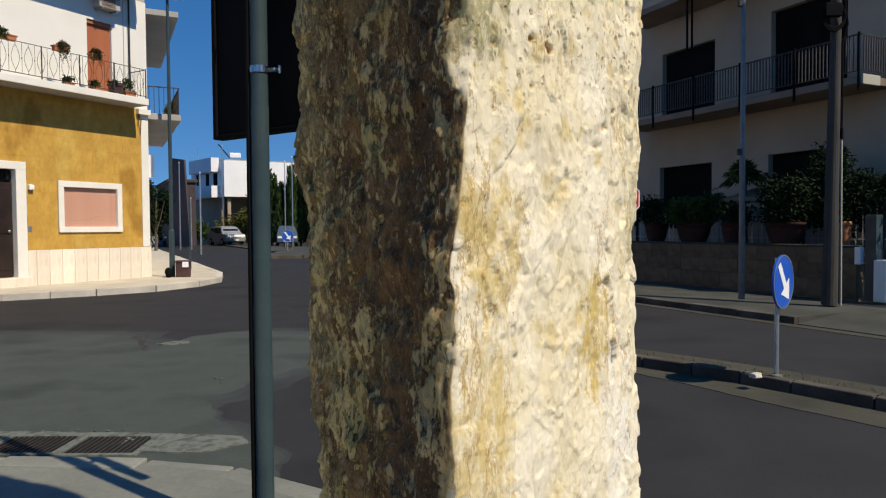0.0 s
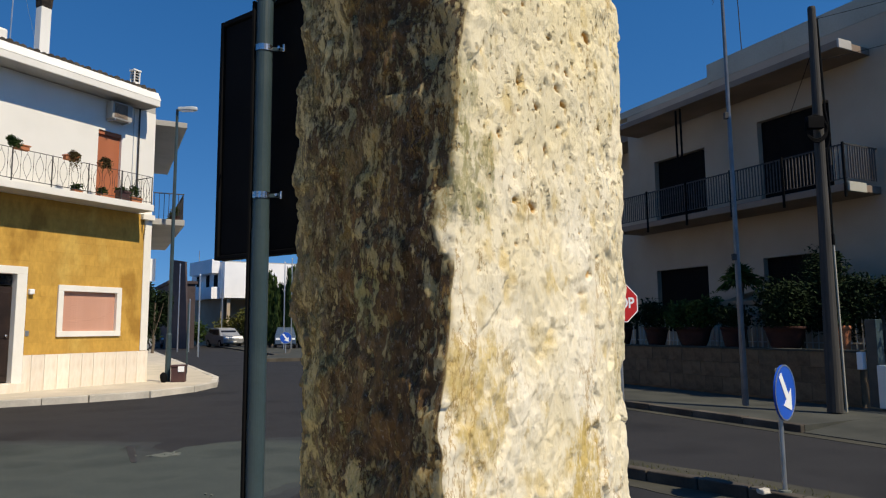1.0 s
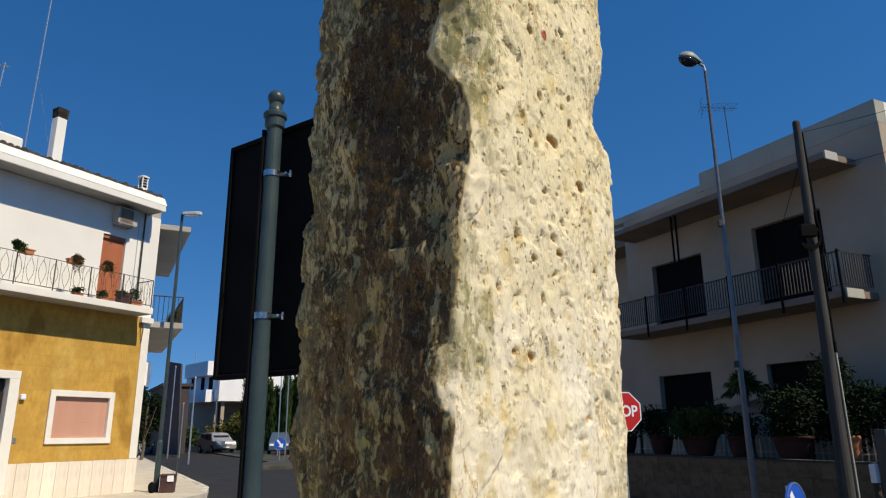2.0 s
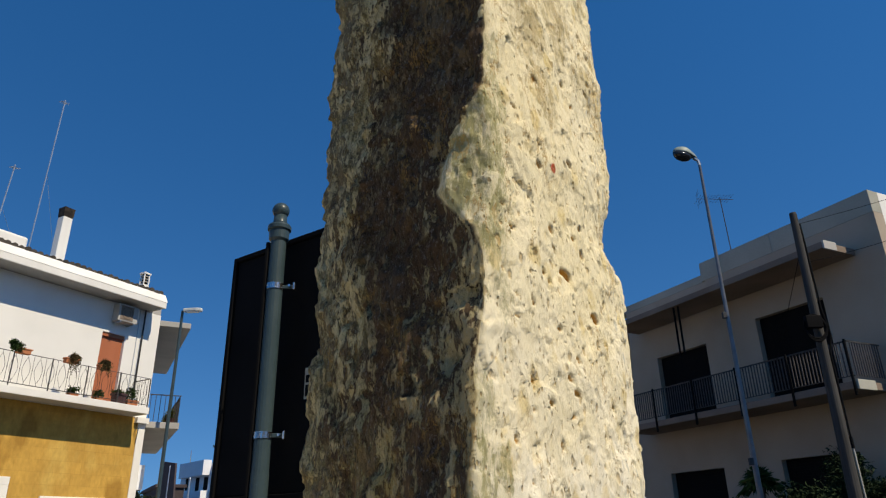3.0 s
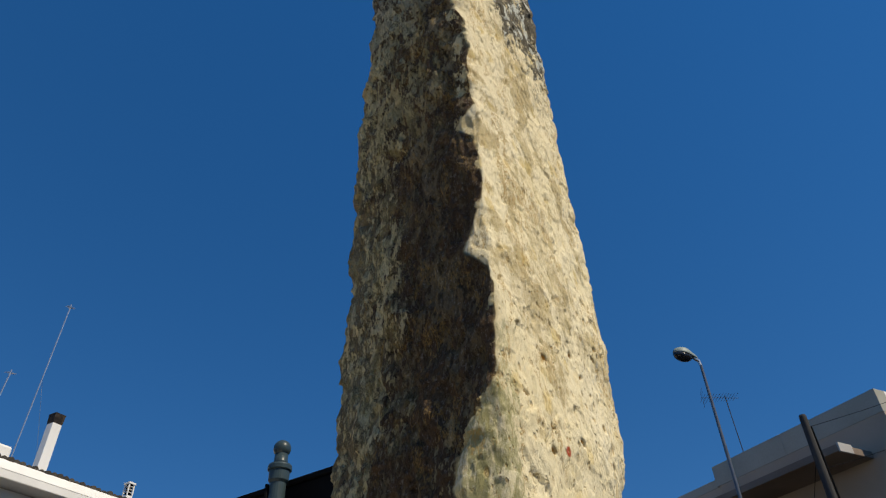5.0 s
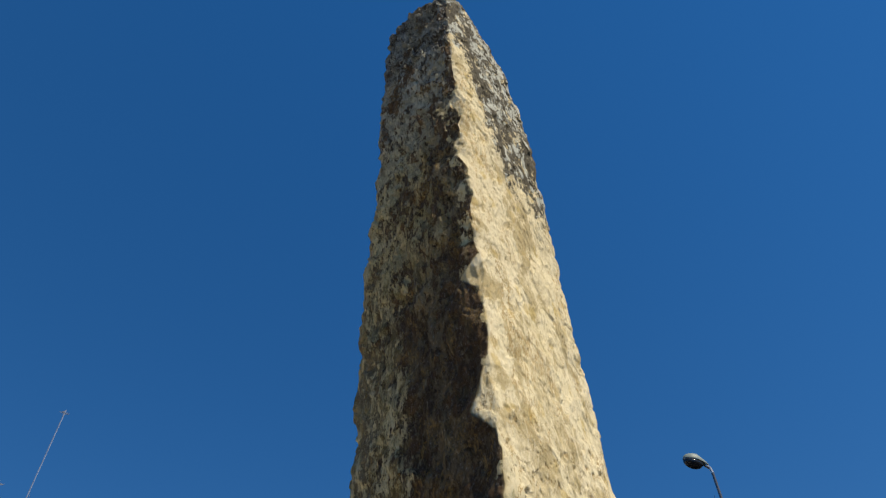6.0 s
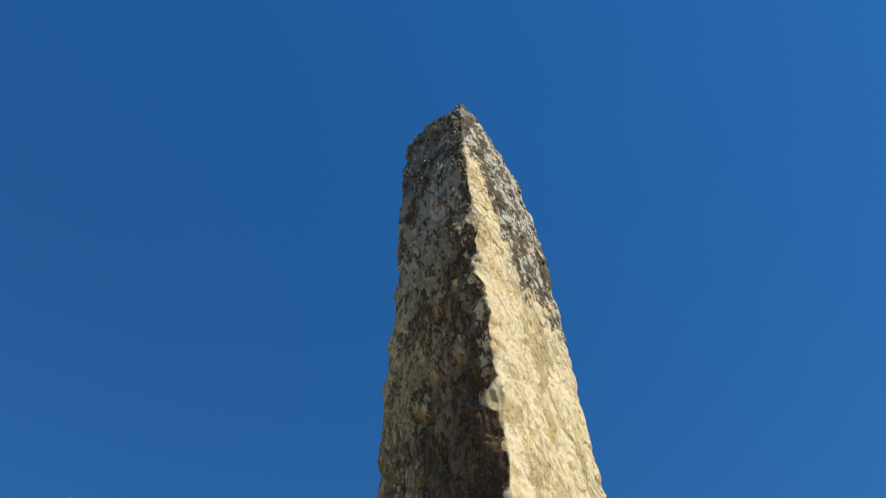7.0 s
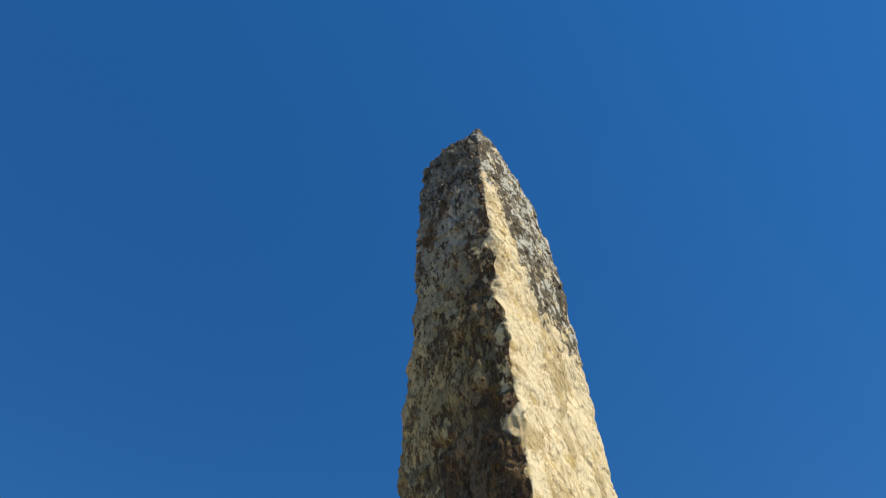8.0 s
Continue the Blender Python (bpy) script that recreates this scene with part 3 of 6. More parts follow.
def leaves(count, size, spread, centre=(0, 0, 0), seed=1, shell=0.55, droop=0.0, slim=0.45, bm=None):
    """Many small bent leaves in an uneven cloud made of several lobes."""
    rng = random.Random(seed)
    own = bm if bm is not None else bmesh.new()
    lobes = [(Vector((rng.uniform(-0.55, 0.55), rng.uniform(-0.55, 0.55), rng.uniform(-0.5, 0.6))), rng.uniform(0.35, 0.62)) for _ in range(9)]
    c, s = Vector(centre), Vector(spread)
    for _ in range(count):
        lc, lr = rng.choice(lobes)
        d = Vector((rng.gauss(0, 1), rng.gauss(0, 1), rng.gauss(0, 1))).normalized() * (rng.uniform(shell, 1.0) * lr)
        q = lc + d
        p = c + Vector((q.x * s.x, q.y * s.y, q.z * s.z))
        a = Vector((rng.gauss(0, 1), rng.gauss(0, 1), rng.gauss(0, 0.7) - droop)).normalized()
        b = a.cross(Vector((rng.gauss(0, 1), rng.gauss(0, 1), rng.gauss(0, 1)))).normalized()
        k = size * rng.uniform(0.6, 1.3)
        mid = a.cross(b) * k * 0.12
        v = [own.verts.new(p), own.verts.new(p + a * k * 0.5 + b * k * slim * 0.5 + mid), own.verts.new(p + a * k), own.verts.new(p + a * k * 0.5 - b * k * slim * 0.5 + mid)]
        own.faces.new(v)
    return own


# ---- noise on arrays ----
def hashed(ix, iy, iz, seed):
    h = (ix.astype(np.int64) * 374761393 + iy.astype(np.int64) * 668265263 + iz.astype(np.int64) * 2147483647 + seed * 974711) & 0xFFFFFFFF
    h = ((h ^ (h >> 13)) * 1274126177) & 0xFFFFFFFF
    h = ((h ^ (h >> 16)) * 2246822519) & 0xFFFFFFFF
    return ((h ^ (h >> 15)) & 0xFFFFFF) / float(0x1000000)


def value_noise(p, seed):
    """Smooth noise from -1 to 1 at the points p."""
    i = np.floor(p).astype(np.int64)
    f = p - i
    f = f * f * f * (f * (f * 6 - 15) + 10)
    out = 0.0
    for dx in (0, 1):
        for dy in (0, 1):
            for dz in (0, 1):
                w = (f[:, 0] if dx else 1 - f[:, 0]) * (f[:, 1] if dy else 1 - f[:, 1]) * (f[:, 2] if dz else 1 - f[:, 2])
                out = out + w * hashed(i[:, 0] + dx, i[:, 1] + dy, i[:, 2] + dz, seed)
    return out * 2 - 1


def pits(p, seed, share, lo, hi):
    """Round hollows, 0 to 1 deep, in a share of the cells of a jittered grid."""
    i = np.floor(p).astype(np.int64)
    out = np.zeros(len(p))
    for dx in (-1, 0, 1):
        for dy in (-1, 0, 1):
            for dz in (-1, 0, 1):
                c = i + np.array((dx, dy, dz))
                pos = c + 0.2 + 0.6 * np.stack([hashed(c[:, 0], c[:, 1], c[:, 2], seed + k) for k in (1, 2, 3)], 1)
                r = lo + (hi - lo) * hashed(c[:, 0], c[:, 1], c[:, 2], seed + 4) ** 2
                on = hashed(c[:, 0], c[:, 1], c[:, 2], seed + 5) < share
                d = np.linalg.norm(p - pos, axis=1) / r
                out = np.maximum(out, np.where(on, np.clip(1 - d * d, 0, 1), 0))
    return out


def chipped(p, seed):
    """Flat chips, one to a cell of a jittered grid, each tilted its own way; -1 to 1 or so."""
    i = np.floor(p).astype(np.int64)
    best, out = np.full(len(p), 9.0), np.zeros(len(p))
    for dx in (-1, 0, 1):
        for dy in (-1, 0, 1):
            for dz in (-1, 0, 1):
                c = i + np.array((dx, dy, dz))
                h = [hashed(c[:, 0], c[:, 1], c[:, 2], seed + k) for k in range(1, 8)]
                gap = p - c - 0.1 - 0.8 * np.stack(h[:3], 1)
                far = np.einsum("ij,ij->i", gap, gap)
                near = far < best
                lie = 2.2 * ((h[3] - 0.5) * gap[:, 0] + (h[4] - 0.5) * gap[:, 1] + (h[5] - 0.5) * gap[:, 2]) + (h[6] - 0.5) * 1.1
                best, out = np.where(near, far, best), np.where(near, lie, out)
    return out


# ---- the large structure ----
# plan directions: the yellow house's front runs along 62 degrees, the street on the other side along 118 degrees
HOUSE = pose(-8.15, 17.6, 0, 0, 0, 62)
STREET = pose(13 * 0.883, 13 * 0.469, 0, 0, 0, 118)


def street(x, y, z=0.0):
    return STREET @ Vector((x, y, z))


def build_ground():
    bm = bmesh.new()
    rng = random.Random(4)
    ring = [bm.verts.new((1500 * math.cos(2 * math.pi * i / 48), 1500 * math.sin(2 * math.pi * i / 48), 0)) for i in range(48)]
    bm.faces.new(ring)
    tagged(part("ground", bm, M_ASPHALT), "dark worn asphalt of the street crossing", "road", kind="structure")
    # older pale asphalt, a worn band across the crossing, with a crumbled edge
    outline = [(-12.5, 7.6), (-9.5, 8.5), (-7.2, 8.75), (-4.9, 8.75), (-4.2, 8.62), (-4.0, 8.2), (-3.55, 7.55), (-3.4, 8.6), (-2.7, 9.05), (-1.6, 8.6), (-1.2, 7.4), (-2.09, 5.35), (-1.34, 4.2), (-0.9, 3.3), (-4, 3.3), (-7, 3.8), (-12.5, 5.0)]
    for grow, top, mat in ((0.30, 0.0012, M_PATCHRIM), (0.15, 0.002, M_PATCHMID)):
        cx, cy = -5.0, 6.0
        wide = [(x + grow * (1 if x > cx else -1), y + grow * (1 if y > cy else -1)) for x, y in outline]
        tagged(part("road_patch_edge", prism(ragged_outline(wide, 0.06, 0.16, 3 + grow), -0.05, top), mat), "worn edge of the asphalt repair", "road patch", kind="structure")
    tagged(part("road_patch", prism(ragged_outline(outline, 0.06, 0.12, 3), -0.05, 0.003), M_PATCH), "older greyer asphalt repair in the road", "road patch", kind="structure")
    outline = [(-4.2, 8.62), (-4.08, 8.62), (-3.54, 7.55), (-3.60, 7.55)]
    tagged(part("road_crack", prism(ragged_outline(outline, 0.05, 0.012, 4), -0.05, 0.006), M_TAR), "short dark sunken crack in the asphalt", "road crack", kind="structure")
    smear = ragged_outline([(-3.62, 7.9), (-3.4, 7.82), (-3.27, 8.0), (-3.33, 8.18), (-3.52, 8.14)], 0.03, 0.07, 8)
    tagged(part("cement_smear", prism(smear, -0.05, 0.006), M_RUBBLE), "small pale cement smear on the road", "cement patch", kind="structure")
    # crumbs of cement and gravel left on the road
    stones = bmesh.new()
    for cx, cy, sx, sy, count in ((-3.45, 8.02, 0.2, 0.2, 16), (-2.2, 6.0, 0.1, 0.14, 4), (-1.8, 4.25, 0.35, 0.12, 40), (-2.75, 4.48, 0.75, 0.05, 22)):
        for _ in range(count):
            k = rng.uniform(0.005, 0.016)
            own = bmesh.new()
            bmesh.ops.create_icosphere(own, subdivisions=1, radius=k)
            for v in own.verts:
                v.co = Vector((v.co.x * rng.uniform(0.7, 1.5), v.co.y * rng.uniform(0.7, 1.3), v.co.z * 0.55))
                v.co += Vector((0, 0, 0))
            off = Vector((cx + rng.gauss(0, sx * 0.6), cy + rng.gauss(0, sy * 0.6), 0.005 + k * 0.25))
            for v in own.verts:
                v.co += off
            join(stones, own)
    tagged(part("rubble", stones, M_RUBBLE), "scattered pale cement crumbs on the road", "rubble", kind="stuff")


def ragged_outline(points, step, amount, seed):
    """The outline cut into short steps, each pushed to and fro."""
    out = []
    for (ax, ay), (bx, by) in zip(points, points[1:] + points[:1]):
        k = max(1, int(math.hypot(bx - ax, by - ay) / step))
        for i in range(k):
            x, y = ax + (bx - ax) * i / k, ay + (by - ay) * i / k
            for size, part_ in ((2.2, 1.0), (7.0, 0.45), (19.0, 0.2)):
                x += amount * part_ * noise.noise(Vector((x * size, y * size, seed)))
                y += amount * part_ * noise.noise(Vector((x * size, y * size, seed + 5.3)))
            out.append((x, y))
    return out


def kerb_run(path, parent, width=0.16, height=0.14, length=0.95, below=0.1, mat=None):
    """Single kerb stones along a plan path."""
    for a, b in zip(path, path[1:]):
        a, b = Vector((*a, 0)), Vector((*b, 0))
        d = b - a
        k = max(1, round(d.length / length))
        piece = d.length / k
        me = finish(box(0.006, piece - 0.006, -width / 2, width / 2, -below, height, 0.010), "kerb_stone", mat or M_KERB)
        turn = math.atan2(d.y, d.x)
        repeat("kerb_stone", me, parent, [Matrix.Translation(a + d * (i / k) + Vector((0, 0, random.uniform(-0.006, 0.006)))) @ Matrix.Rotation(turn + random.uniform(-0.008, 0.008), 4, "Z") for i in range(k)])


def build_pavements():
    far = [(-13.0, 9.6), (-8.95, 12.95), (-7.6, 13.9), (-6.75, 14.75), (-6.3, 16.0), (-6.25, 17.3), (-6.9, 19.2), (-12.0, 28.8), (-28.0, 58.9)]
    bm = prism(far + [(-34, 58), (-20, 20), (-18, 8)], -0.1, 0.13)
    pv = tagged(part("pavement_far", bm, M_PAVING), "pale sunlit concrete pavement round the house corner", "pavement", kind="structure")
    kerb_run(far, pv, height=0.138)
    near = [(-7.0, 3.9), (-2.5, 3.58), (-1.7, 3.55), (-1.2, 3.45), (-0.6, 3.1), (0.1, 2.6), (0.75, 1.9), (1.2, 1.0), (1.45, 0.0), (1.6, -2.0), (1.7, -7.0)]
    bm = prism(near + [(-7.0, -7.0)], -0.1, 0.11)
    pv = tagged(part("pavement_near", bm, M_GREYPAVING), "pale concrete pavement under the standing stone", "pavement", kind="structure")
    kerb_run(near, pv, height=0.115, mat=M_NEARKERB)
    # added slabs, out of view, that reflect sun onto the stone's shaded flank
    slab = finish(box(0.004, 0.596, 0.004, 0.596, 0.105, 0.1135, 0.003), "paving_slab", M_BOUNCESLAB)
    spots = []
    for i in range(-15, 6):
        for j in range(-11, 9):
            m = pose(0, 0, 0, 0, 0, 38) @ pose(0.6 * i, 0.6 * j, random.uniform(-0.002, 0.001))
            corners = [m @ Vector((a, b, 0)) for a in (0.0, 0.6) for b in (0.0, 0.6)]
            if all(c.x < np.interp(c.y, [-7, -2, 0, 1.0, 1.9, 2.6, 3.1, 3.45, 3.6], [1.55, 1.45, 1.28, 1.05, 0.6, -0.05, -0.75, -1.35, -2.0]) and -6.8 < c.x and -6.5 < c.y < 2.75 for c in corners):
                spots.append(m)
    repeat("paving_slab", slab, pv, spots)
    edge = [tuple(street(x, 4.45)[:2]) for x in (6.2, 10, 22, 60)]
    back = [tuple(street(x, 1.7)[:2]) for x in (60, 6.2)]
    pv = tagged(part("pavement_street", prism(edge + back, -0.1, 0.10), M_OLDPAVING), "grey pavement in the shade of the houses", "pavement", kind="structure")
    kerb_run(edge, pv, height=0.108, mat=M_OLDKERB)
    # dropped pavement in front of the gate, sloping down to the gutter
    bm = bmesh.new()
    ring = [bm.verts.new(street(*p)) for p in ((-14, 4.5, 0.012), (6.19, 4.5, 0.012), (6.19, 3.4, 0.10), (6.19, 1.7, 0.10), (-14, 1.7, 0.10), (-14, 3.4, 0.10))]
    bm.faces.new((ring[0], ring[1], ring[2], ring[5]))
    bm.faces.new((ring[5], ring[2], ring[3], ring[4]))
    low = [bm.verts.new(v.co - Vector((0, 0, 0.2))) for v in ring]
    for i in range(6):
        bm.faces.new((ring[i], ring[(i + 1) % 6], low[(i + 1) % 6], low[i]))
    bmesh.ops.recalc_face_normals(bm, faces=bm.faces)
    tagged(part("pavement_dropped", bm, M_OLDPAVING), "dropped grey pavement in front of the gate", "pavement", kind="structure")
    gutter = prism([tuple(street(x, y)[:2]) for x, y in ((-14, 4.54), (60, 4.54), (60, 4.75), (-14, 4.75))], -0.05, 0.006)
    tagged(part("gutter", gutter, M_DUST), "dusty concrete gutter along the kerb", "gutter", kind="structure")
    # the narrow traffic island in the middle of the street
    front = [(1.6, 7.72), (2.4, 7.78), (3.05, 7.88), (3.66, 7.98), (4.09, 8.06), (4.53, 8.17), (5.0, 8.32), (6.0, 8.6), (7.4, 8.95)]
    isl = [tuple(street(x, y)[:2]) for x, y in front + [(x, y - 0.34) for x, y in front[::-1]]]
    pv = tagged(part("traffic_island", prism(isl, -0.1, 0.10), M_DUST), "narrow dusty traffic island with low dark kerb", "traffic island", kind="structure")
    kerb_run([tuple(street(x, y)[:2]) for x, y in front], pv, width=0.12, height=0.105, length=0.8, mat=M_OLDKERB)
    rim = front + [(8.2, 9.3), (8.0, 9.5), (6.6, 9.0), (5.4, 8.75), (4.77, 8.6), (4.27, 8.52), (3.86, 8.5), (3.19, 8.39), (2.0, 8.25), (1.0, 8.1)]
    dust = prism(ragged_outline([tuple(street(x, y)[:2]) for x, y in rim], 0.08, 0.03, 9), -0.05, 0.005)
    tagged(part("roadside_dust", dust, M_DUST), "strip of pale dust beside the island kerb", "road dust", kind="structure")
    # dry tufts along the island and a broken lump of cement
    rng = random.Random(77)
    bm = bmesh.new()
    for _ in range(340):
        k = rng.uniform(2.6, 5.6)
        edge_y = np.interp(k, [p[0] for p in front], [p[1] for p in front])
        base = street(k, edge_y - 0.05 - abs(rng.gauss(0, 0.10)), 0.10)
        lean = Vector((rng.gauss(0, 0.5), rng.gauss(0, 0.5), 1.0)).normalized() * rng.uniform(0.012, 0.042)
        sd = Vector((rng.gauss(0, 1), rng.gauss(0, 1), 0)).normalized() * 0.003
        bm.faces.new([bm.verts.new(base - sd), bm.verts.new(base + sd), bm.verts.new(base + lean)])
    tagged(part("dry_grass", bm, M_OLIVE), "short dry grass on the traffic island", "grass", kind="stuff")
    lump = box(-0.05, 0.05, -0.03, 0.03, 0, 0.04, 0.010)
    for v in lump.verts:
        v.co += Vector((noise.noise(v.co * 30), noise.noise(v.co * 31 + Vector((3, 0, 0))), 0)) * 0.02
    ob = tagged(part("cement_lump", lump, M_KERB), "broken pale lump of cement on the island kerb", "rubble")
    ob.matrix_basis = pose(2.44, 5.66, 0.105, 0, 0, 25)
    # a second island further along the main street
    isl = [(-9.2, 30.4), (-7.3, 31.0), (-6.6, 32.4), (-8.0, 39.5), (-10.8, 46.5), (-11.6, 46.2), (-9.6, 38.0), (-9.6, 32.5)]
    bm = prism(isl, -0.1, 0.13)
    pv = tagged(part("traffic_island_far", bm, M_OLDPAVING), "distant pale traffic island with kerb", "traffic island", kind="structure")
    kerb_run(isl + isl[:1], pv, width=0.14, height=0.14, length=1.2, mat=M_OLDKERB)


def build_grates():
    for x0 in (-2.42, -2.92, -3.42):
        g = thing("drain_grate", pose(x0, 4.0, 0.004, 0, 0, 2), "dark cast iron drain grate in a pale cement frame", "drain grate", "drain grates by the kerb")
        bm = box(-0.035, 0.475, -0.03, 0.005, -0.04, 0.012, 0.004)
        for a in ((-0.035, 0.475, 0.345, 0.385), (-0.035, 0.0, 0.0, 0.35), (0.44, 0.475, 0.0, 0.35)):
            box(a[0], a[1], a[2], a[3], -0.04, 0.012, 0.004, bm)
        part("cement_frame", bm, M_RUBBLE, g, "pale broken cement frame")
        part("pit", box(0.0, 0.44, 0.0, 0.35, -0.045, -0.03), M_BLACK, g)
        me = finish(box(0.0, 0.018, 0.006, 0.344, -0.03, 0.008, 0.003), "bar", M_IRON)
        repeat("bar", me, g, [pose(0.015 + 0.035 * i, 0, 0) for i in range(12)])
    # broken cement beside the grates
    rng = random.Random(8)
    pts = ragged_outline([(-1.93, 4.02), (-1.55, 4.08), (-1.32, 4.22), (-1.4, 4.36), (-1.75, 4.42), (-2.2, 4.44), (-3.4, 4.47), (-3.4, 4.40), (-1.95, 4.385)], 0.03, 0.05, 6)
    tagged(part("cement_patch", prism(pts, -0.03, 0.012), M_RUBBLE), "ragged pale cement patch beside the grates", "cement patch", kind="structure")


build_ground()
build_pavements()
build_grates()


# ---- the standing stone ----
def build_stone():
    zs = np.linspace(0.0, 5.09, 1120)
    f = lambda z, a, b: np.interp(z, a, b)
    left_x = f(zs, [0, 0.85, 1.05, 1.3, 1.75, 2.2, 2.8, 3.4, 3.75, 4.4, 5.0], [-0.22, -0.236, -0.252, -0.263, -0.281, -0.283, -0.279, -0.267, -0.241, -0.235, -0.22])
    left_y = f(zs, [0, 2, 2.6, 3.1, 3.6, 5], [1.26, 1.32, 1.39, 1.39, 1.31, 1.22])
    right_x = f(zs, [0, 0.8, 1.13, 1.6, 2.0, 2.14, 2.24, 2.4, 3.0, 3.2, 3.6, 4.1, 4.4, 5.1], [0.392, 0.391, 0.374, 0.382, 0.397, 0.394, 0.390, 0.394, 0.398, 0.378, 0.373, 0.365, 0.350, 0.340])
    right_y = f(zs, [0, 3, 4.4, 5.1], [1.41, 1.42, 1.36, 1.33])
    ridge_x = f(zs, [0, 1.0, 1.25, 1.7, 2.0, 2.5, 3.2, 3.7, 4.0, 4.5, 5.1], [-0.012, 0.006, 0.018, 0.036, 0.062, 0.085, 0.084, 0.074, 0.077, 0.060, 0.056])
    ridge_y = f(zs, [0, 1, 2, 2.6, 3.2, 5], [0.90, 0.90, 0.94, 0.97, 1.01, 1.04])
    line = lambda k, sd: value_noise(np.stack([zs * k, zs * 0 + 0.37, zs * 0 + 0.61], 1), sd)
    ridge_y, left_x, right_x, right_y = ridge_y - 0.008, left_x - 0.009, right_x + 0.007, right_y + 0.004
    knobs = 1 + 1.4 * np.clip((zs - 3.0) / 0.4, 0, 1) * np.clip((4.9 - zs) / 0.5, 0, 1)
    chips = (0.010 * knobs * line(7, 51) + 0.007 * knobs * line(19, 52) + 0.005 * line(47, 53), 0.003 * line(17, 56) + 0.004 * line(40, 57), 0 * zs, 0.004 * line(17, 54) + 0.005 * line(45, 55))
    back_x, back_y = left_x + right_x - ridge_x - 0.01, left_y + right_y - ridge_y + 0.02
    # the bite out of the far right edge; places where the ridge is knocked off, and lumps that stand out beside it
    bite = -0.032 * np.exp(-((zs - 2.235) / np.where(zs > 2.235, 0.11, 0.055)) ** 2)
    def heaps(spots):
        out = 0 * zs
        for z, low, high, size in spots:
            out = np.maximum(out, size * np.where(zs > z, np.clip(1 - (zs - z) / high, 0, 1), np.clip(1 - (z - zs) / low, 0, 1)) ** 0.8)
        return out * (1 + 0.15 * value_noise(np.stack([zs * 21, zs * 0 + 0.2, zs * 0 + 0.7], 1), 58))
    cut = heaps(((1.60, 0.07, 0.16, 0.011), (2.20, 0.16, 0.16, 0.026), (2.72, 0.10, 0.16, 0.012), (3.13, 0.12, 0.08, 0.012), (3.77, 0.09, 0.10, 0.010), (4.04, 0.10, 0.10, 0.012), (0.97, 0.06, 0.10, 0.010)))
    lump = heaps(((1.58, 0.04, 0.08, 0.012), (2.18, 0.09, 0.20, 0.056), (2.71, 0.06, 0.15, 0.036), (3.15, 0.06, 0.07, 0.034), (3.76, 0.07, 0.08, 0.022), (4.03, 0.07, 0.08, 0.022)))
    bare = 1.6 * cut + 1.1 * lump
    corners = [(ridge_x, ridge_y), (right_x, right_y), (back_x, back_y), (left_x, left_y)]
    counts = (176, 24, 24, 150)
    tops = (5.035, 4.48, 4.53, 4.975)
    cols = []
    for k in range(4):
        a, b = corners[k], corners[(k + 1) % 4]
        for j in range(counts[k]):
            w = j / counts[k]
            e = w ** 1.6 if k in (0, 3) else w
            top = tops[k] + (tops[(k + 1) % 4] - tops[k]) * e
            cols.append((k, w, top))
    nc, nz = len(cols), len(zs)
    P = np.zeros((nz, nc, 3))
    for c, (k, w, top) in enumerate(cols):
        zz = zs * (top / 5.09)
        a, b = corners[k], corners[(k + 1) % 4]
        ax, ay, bx, by = (np.interp(zz, zs, q) for q in (a[0], a[1], b[0], b[1]))
        # the flanks bulge a little between the corners
        bulge = 0.012 * math.sin(math.pi * w)
        dx, dy = bx - ax, by - ay
        ln = np.hypot(dx, dy)
        P[:, c, 0] = ax + dx * w + bulge * dy / ln
        P[:, c, 1] = ay + dy * w - bulge * dx / ln
        P[:, c, 2] = zz
        # chipped corners
        for near, gap in ((k, w), ((k + 1) % 4, 1 - w)):
            P[:, c, 0] += np.interp(zz, zs, chips[near]) * np.exp(-gap * ln / 0.03)
            if near == 1:
                P[:, c, 0] += np.interp(zz, zs, bite) * np.exp(-gap * ln / 0.09)
        if k in (0, 3):
            rx, ry, deep = np.interp(zz, zs, ridge_x), np.interp(zz, zs, ridge_y), np.interp(zz, zs, cut)
            reach = np.interp(zz, zs, lump)
            left = rx - P[:, c, 0]
            w_ = np.clip((reach + 0.03 - left) / 0.03, 0, 1) * (left > 0) * (reach > 0.003)
            P[:, c, 1] += w_ * (np.minimum(P[:, c, 1], ry + 0.22 * left) - P[:, c, 1])
            P[:, c, 1] = np.where(deep > 0.002, np.maximum(P[:, c, 1], ry + deep - 0.2 * (P[:, c, 0] - rx)), P[:, c, 1])
    soft = sum(np.roll(P, k, 1) for k in (-2, -1, 0, 1, 2)) / 5.0
    P[:, :, :2] = soft[:, :, :2]
    # outward normals in plan, softened at the corners
    tang = np.roll(P, -4, 1) - np.roll(P, 4, 1)
    N = np.stack([tang[:, :, 1], -tang[:, :, 0], np.zeros((nz, nc))], 2)
    N /= np.linalg.norm(N, axis=2, keepdims=True) + 1e-9
    q = P.reshape(-1, 3)
    kind = np.array([k for k, _, _ in cols])
    run = np.hypot(q[:, 0] - np.interp(q[:, 2], zs, ridge_x), q[:, 1] - np.interp(q[:, 2], zs, ridge_y))
    on_left = np.tile(((kind == 3) * 1.0)[None, :], (nz, 1)).reshape(-1) * np.clip((run - np.interp(q[:, 2], zs, bare)) / 0.04, 0, 1)
    warp = q + 0.02 * np.stack([value_noise(q * 11.0, 31), value_noise(q * 11.0, 32), value_noise(q * 11.0, 33)], 1)
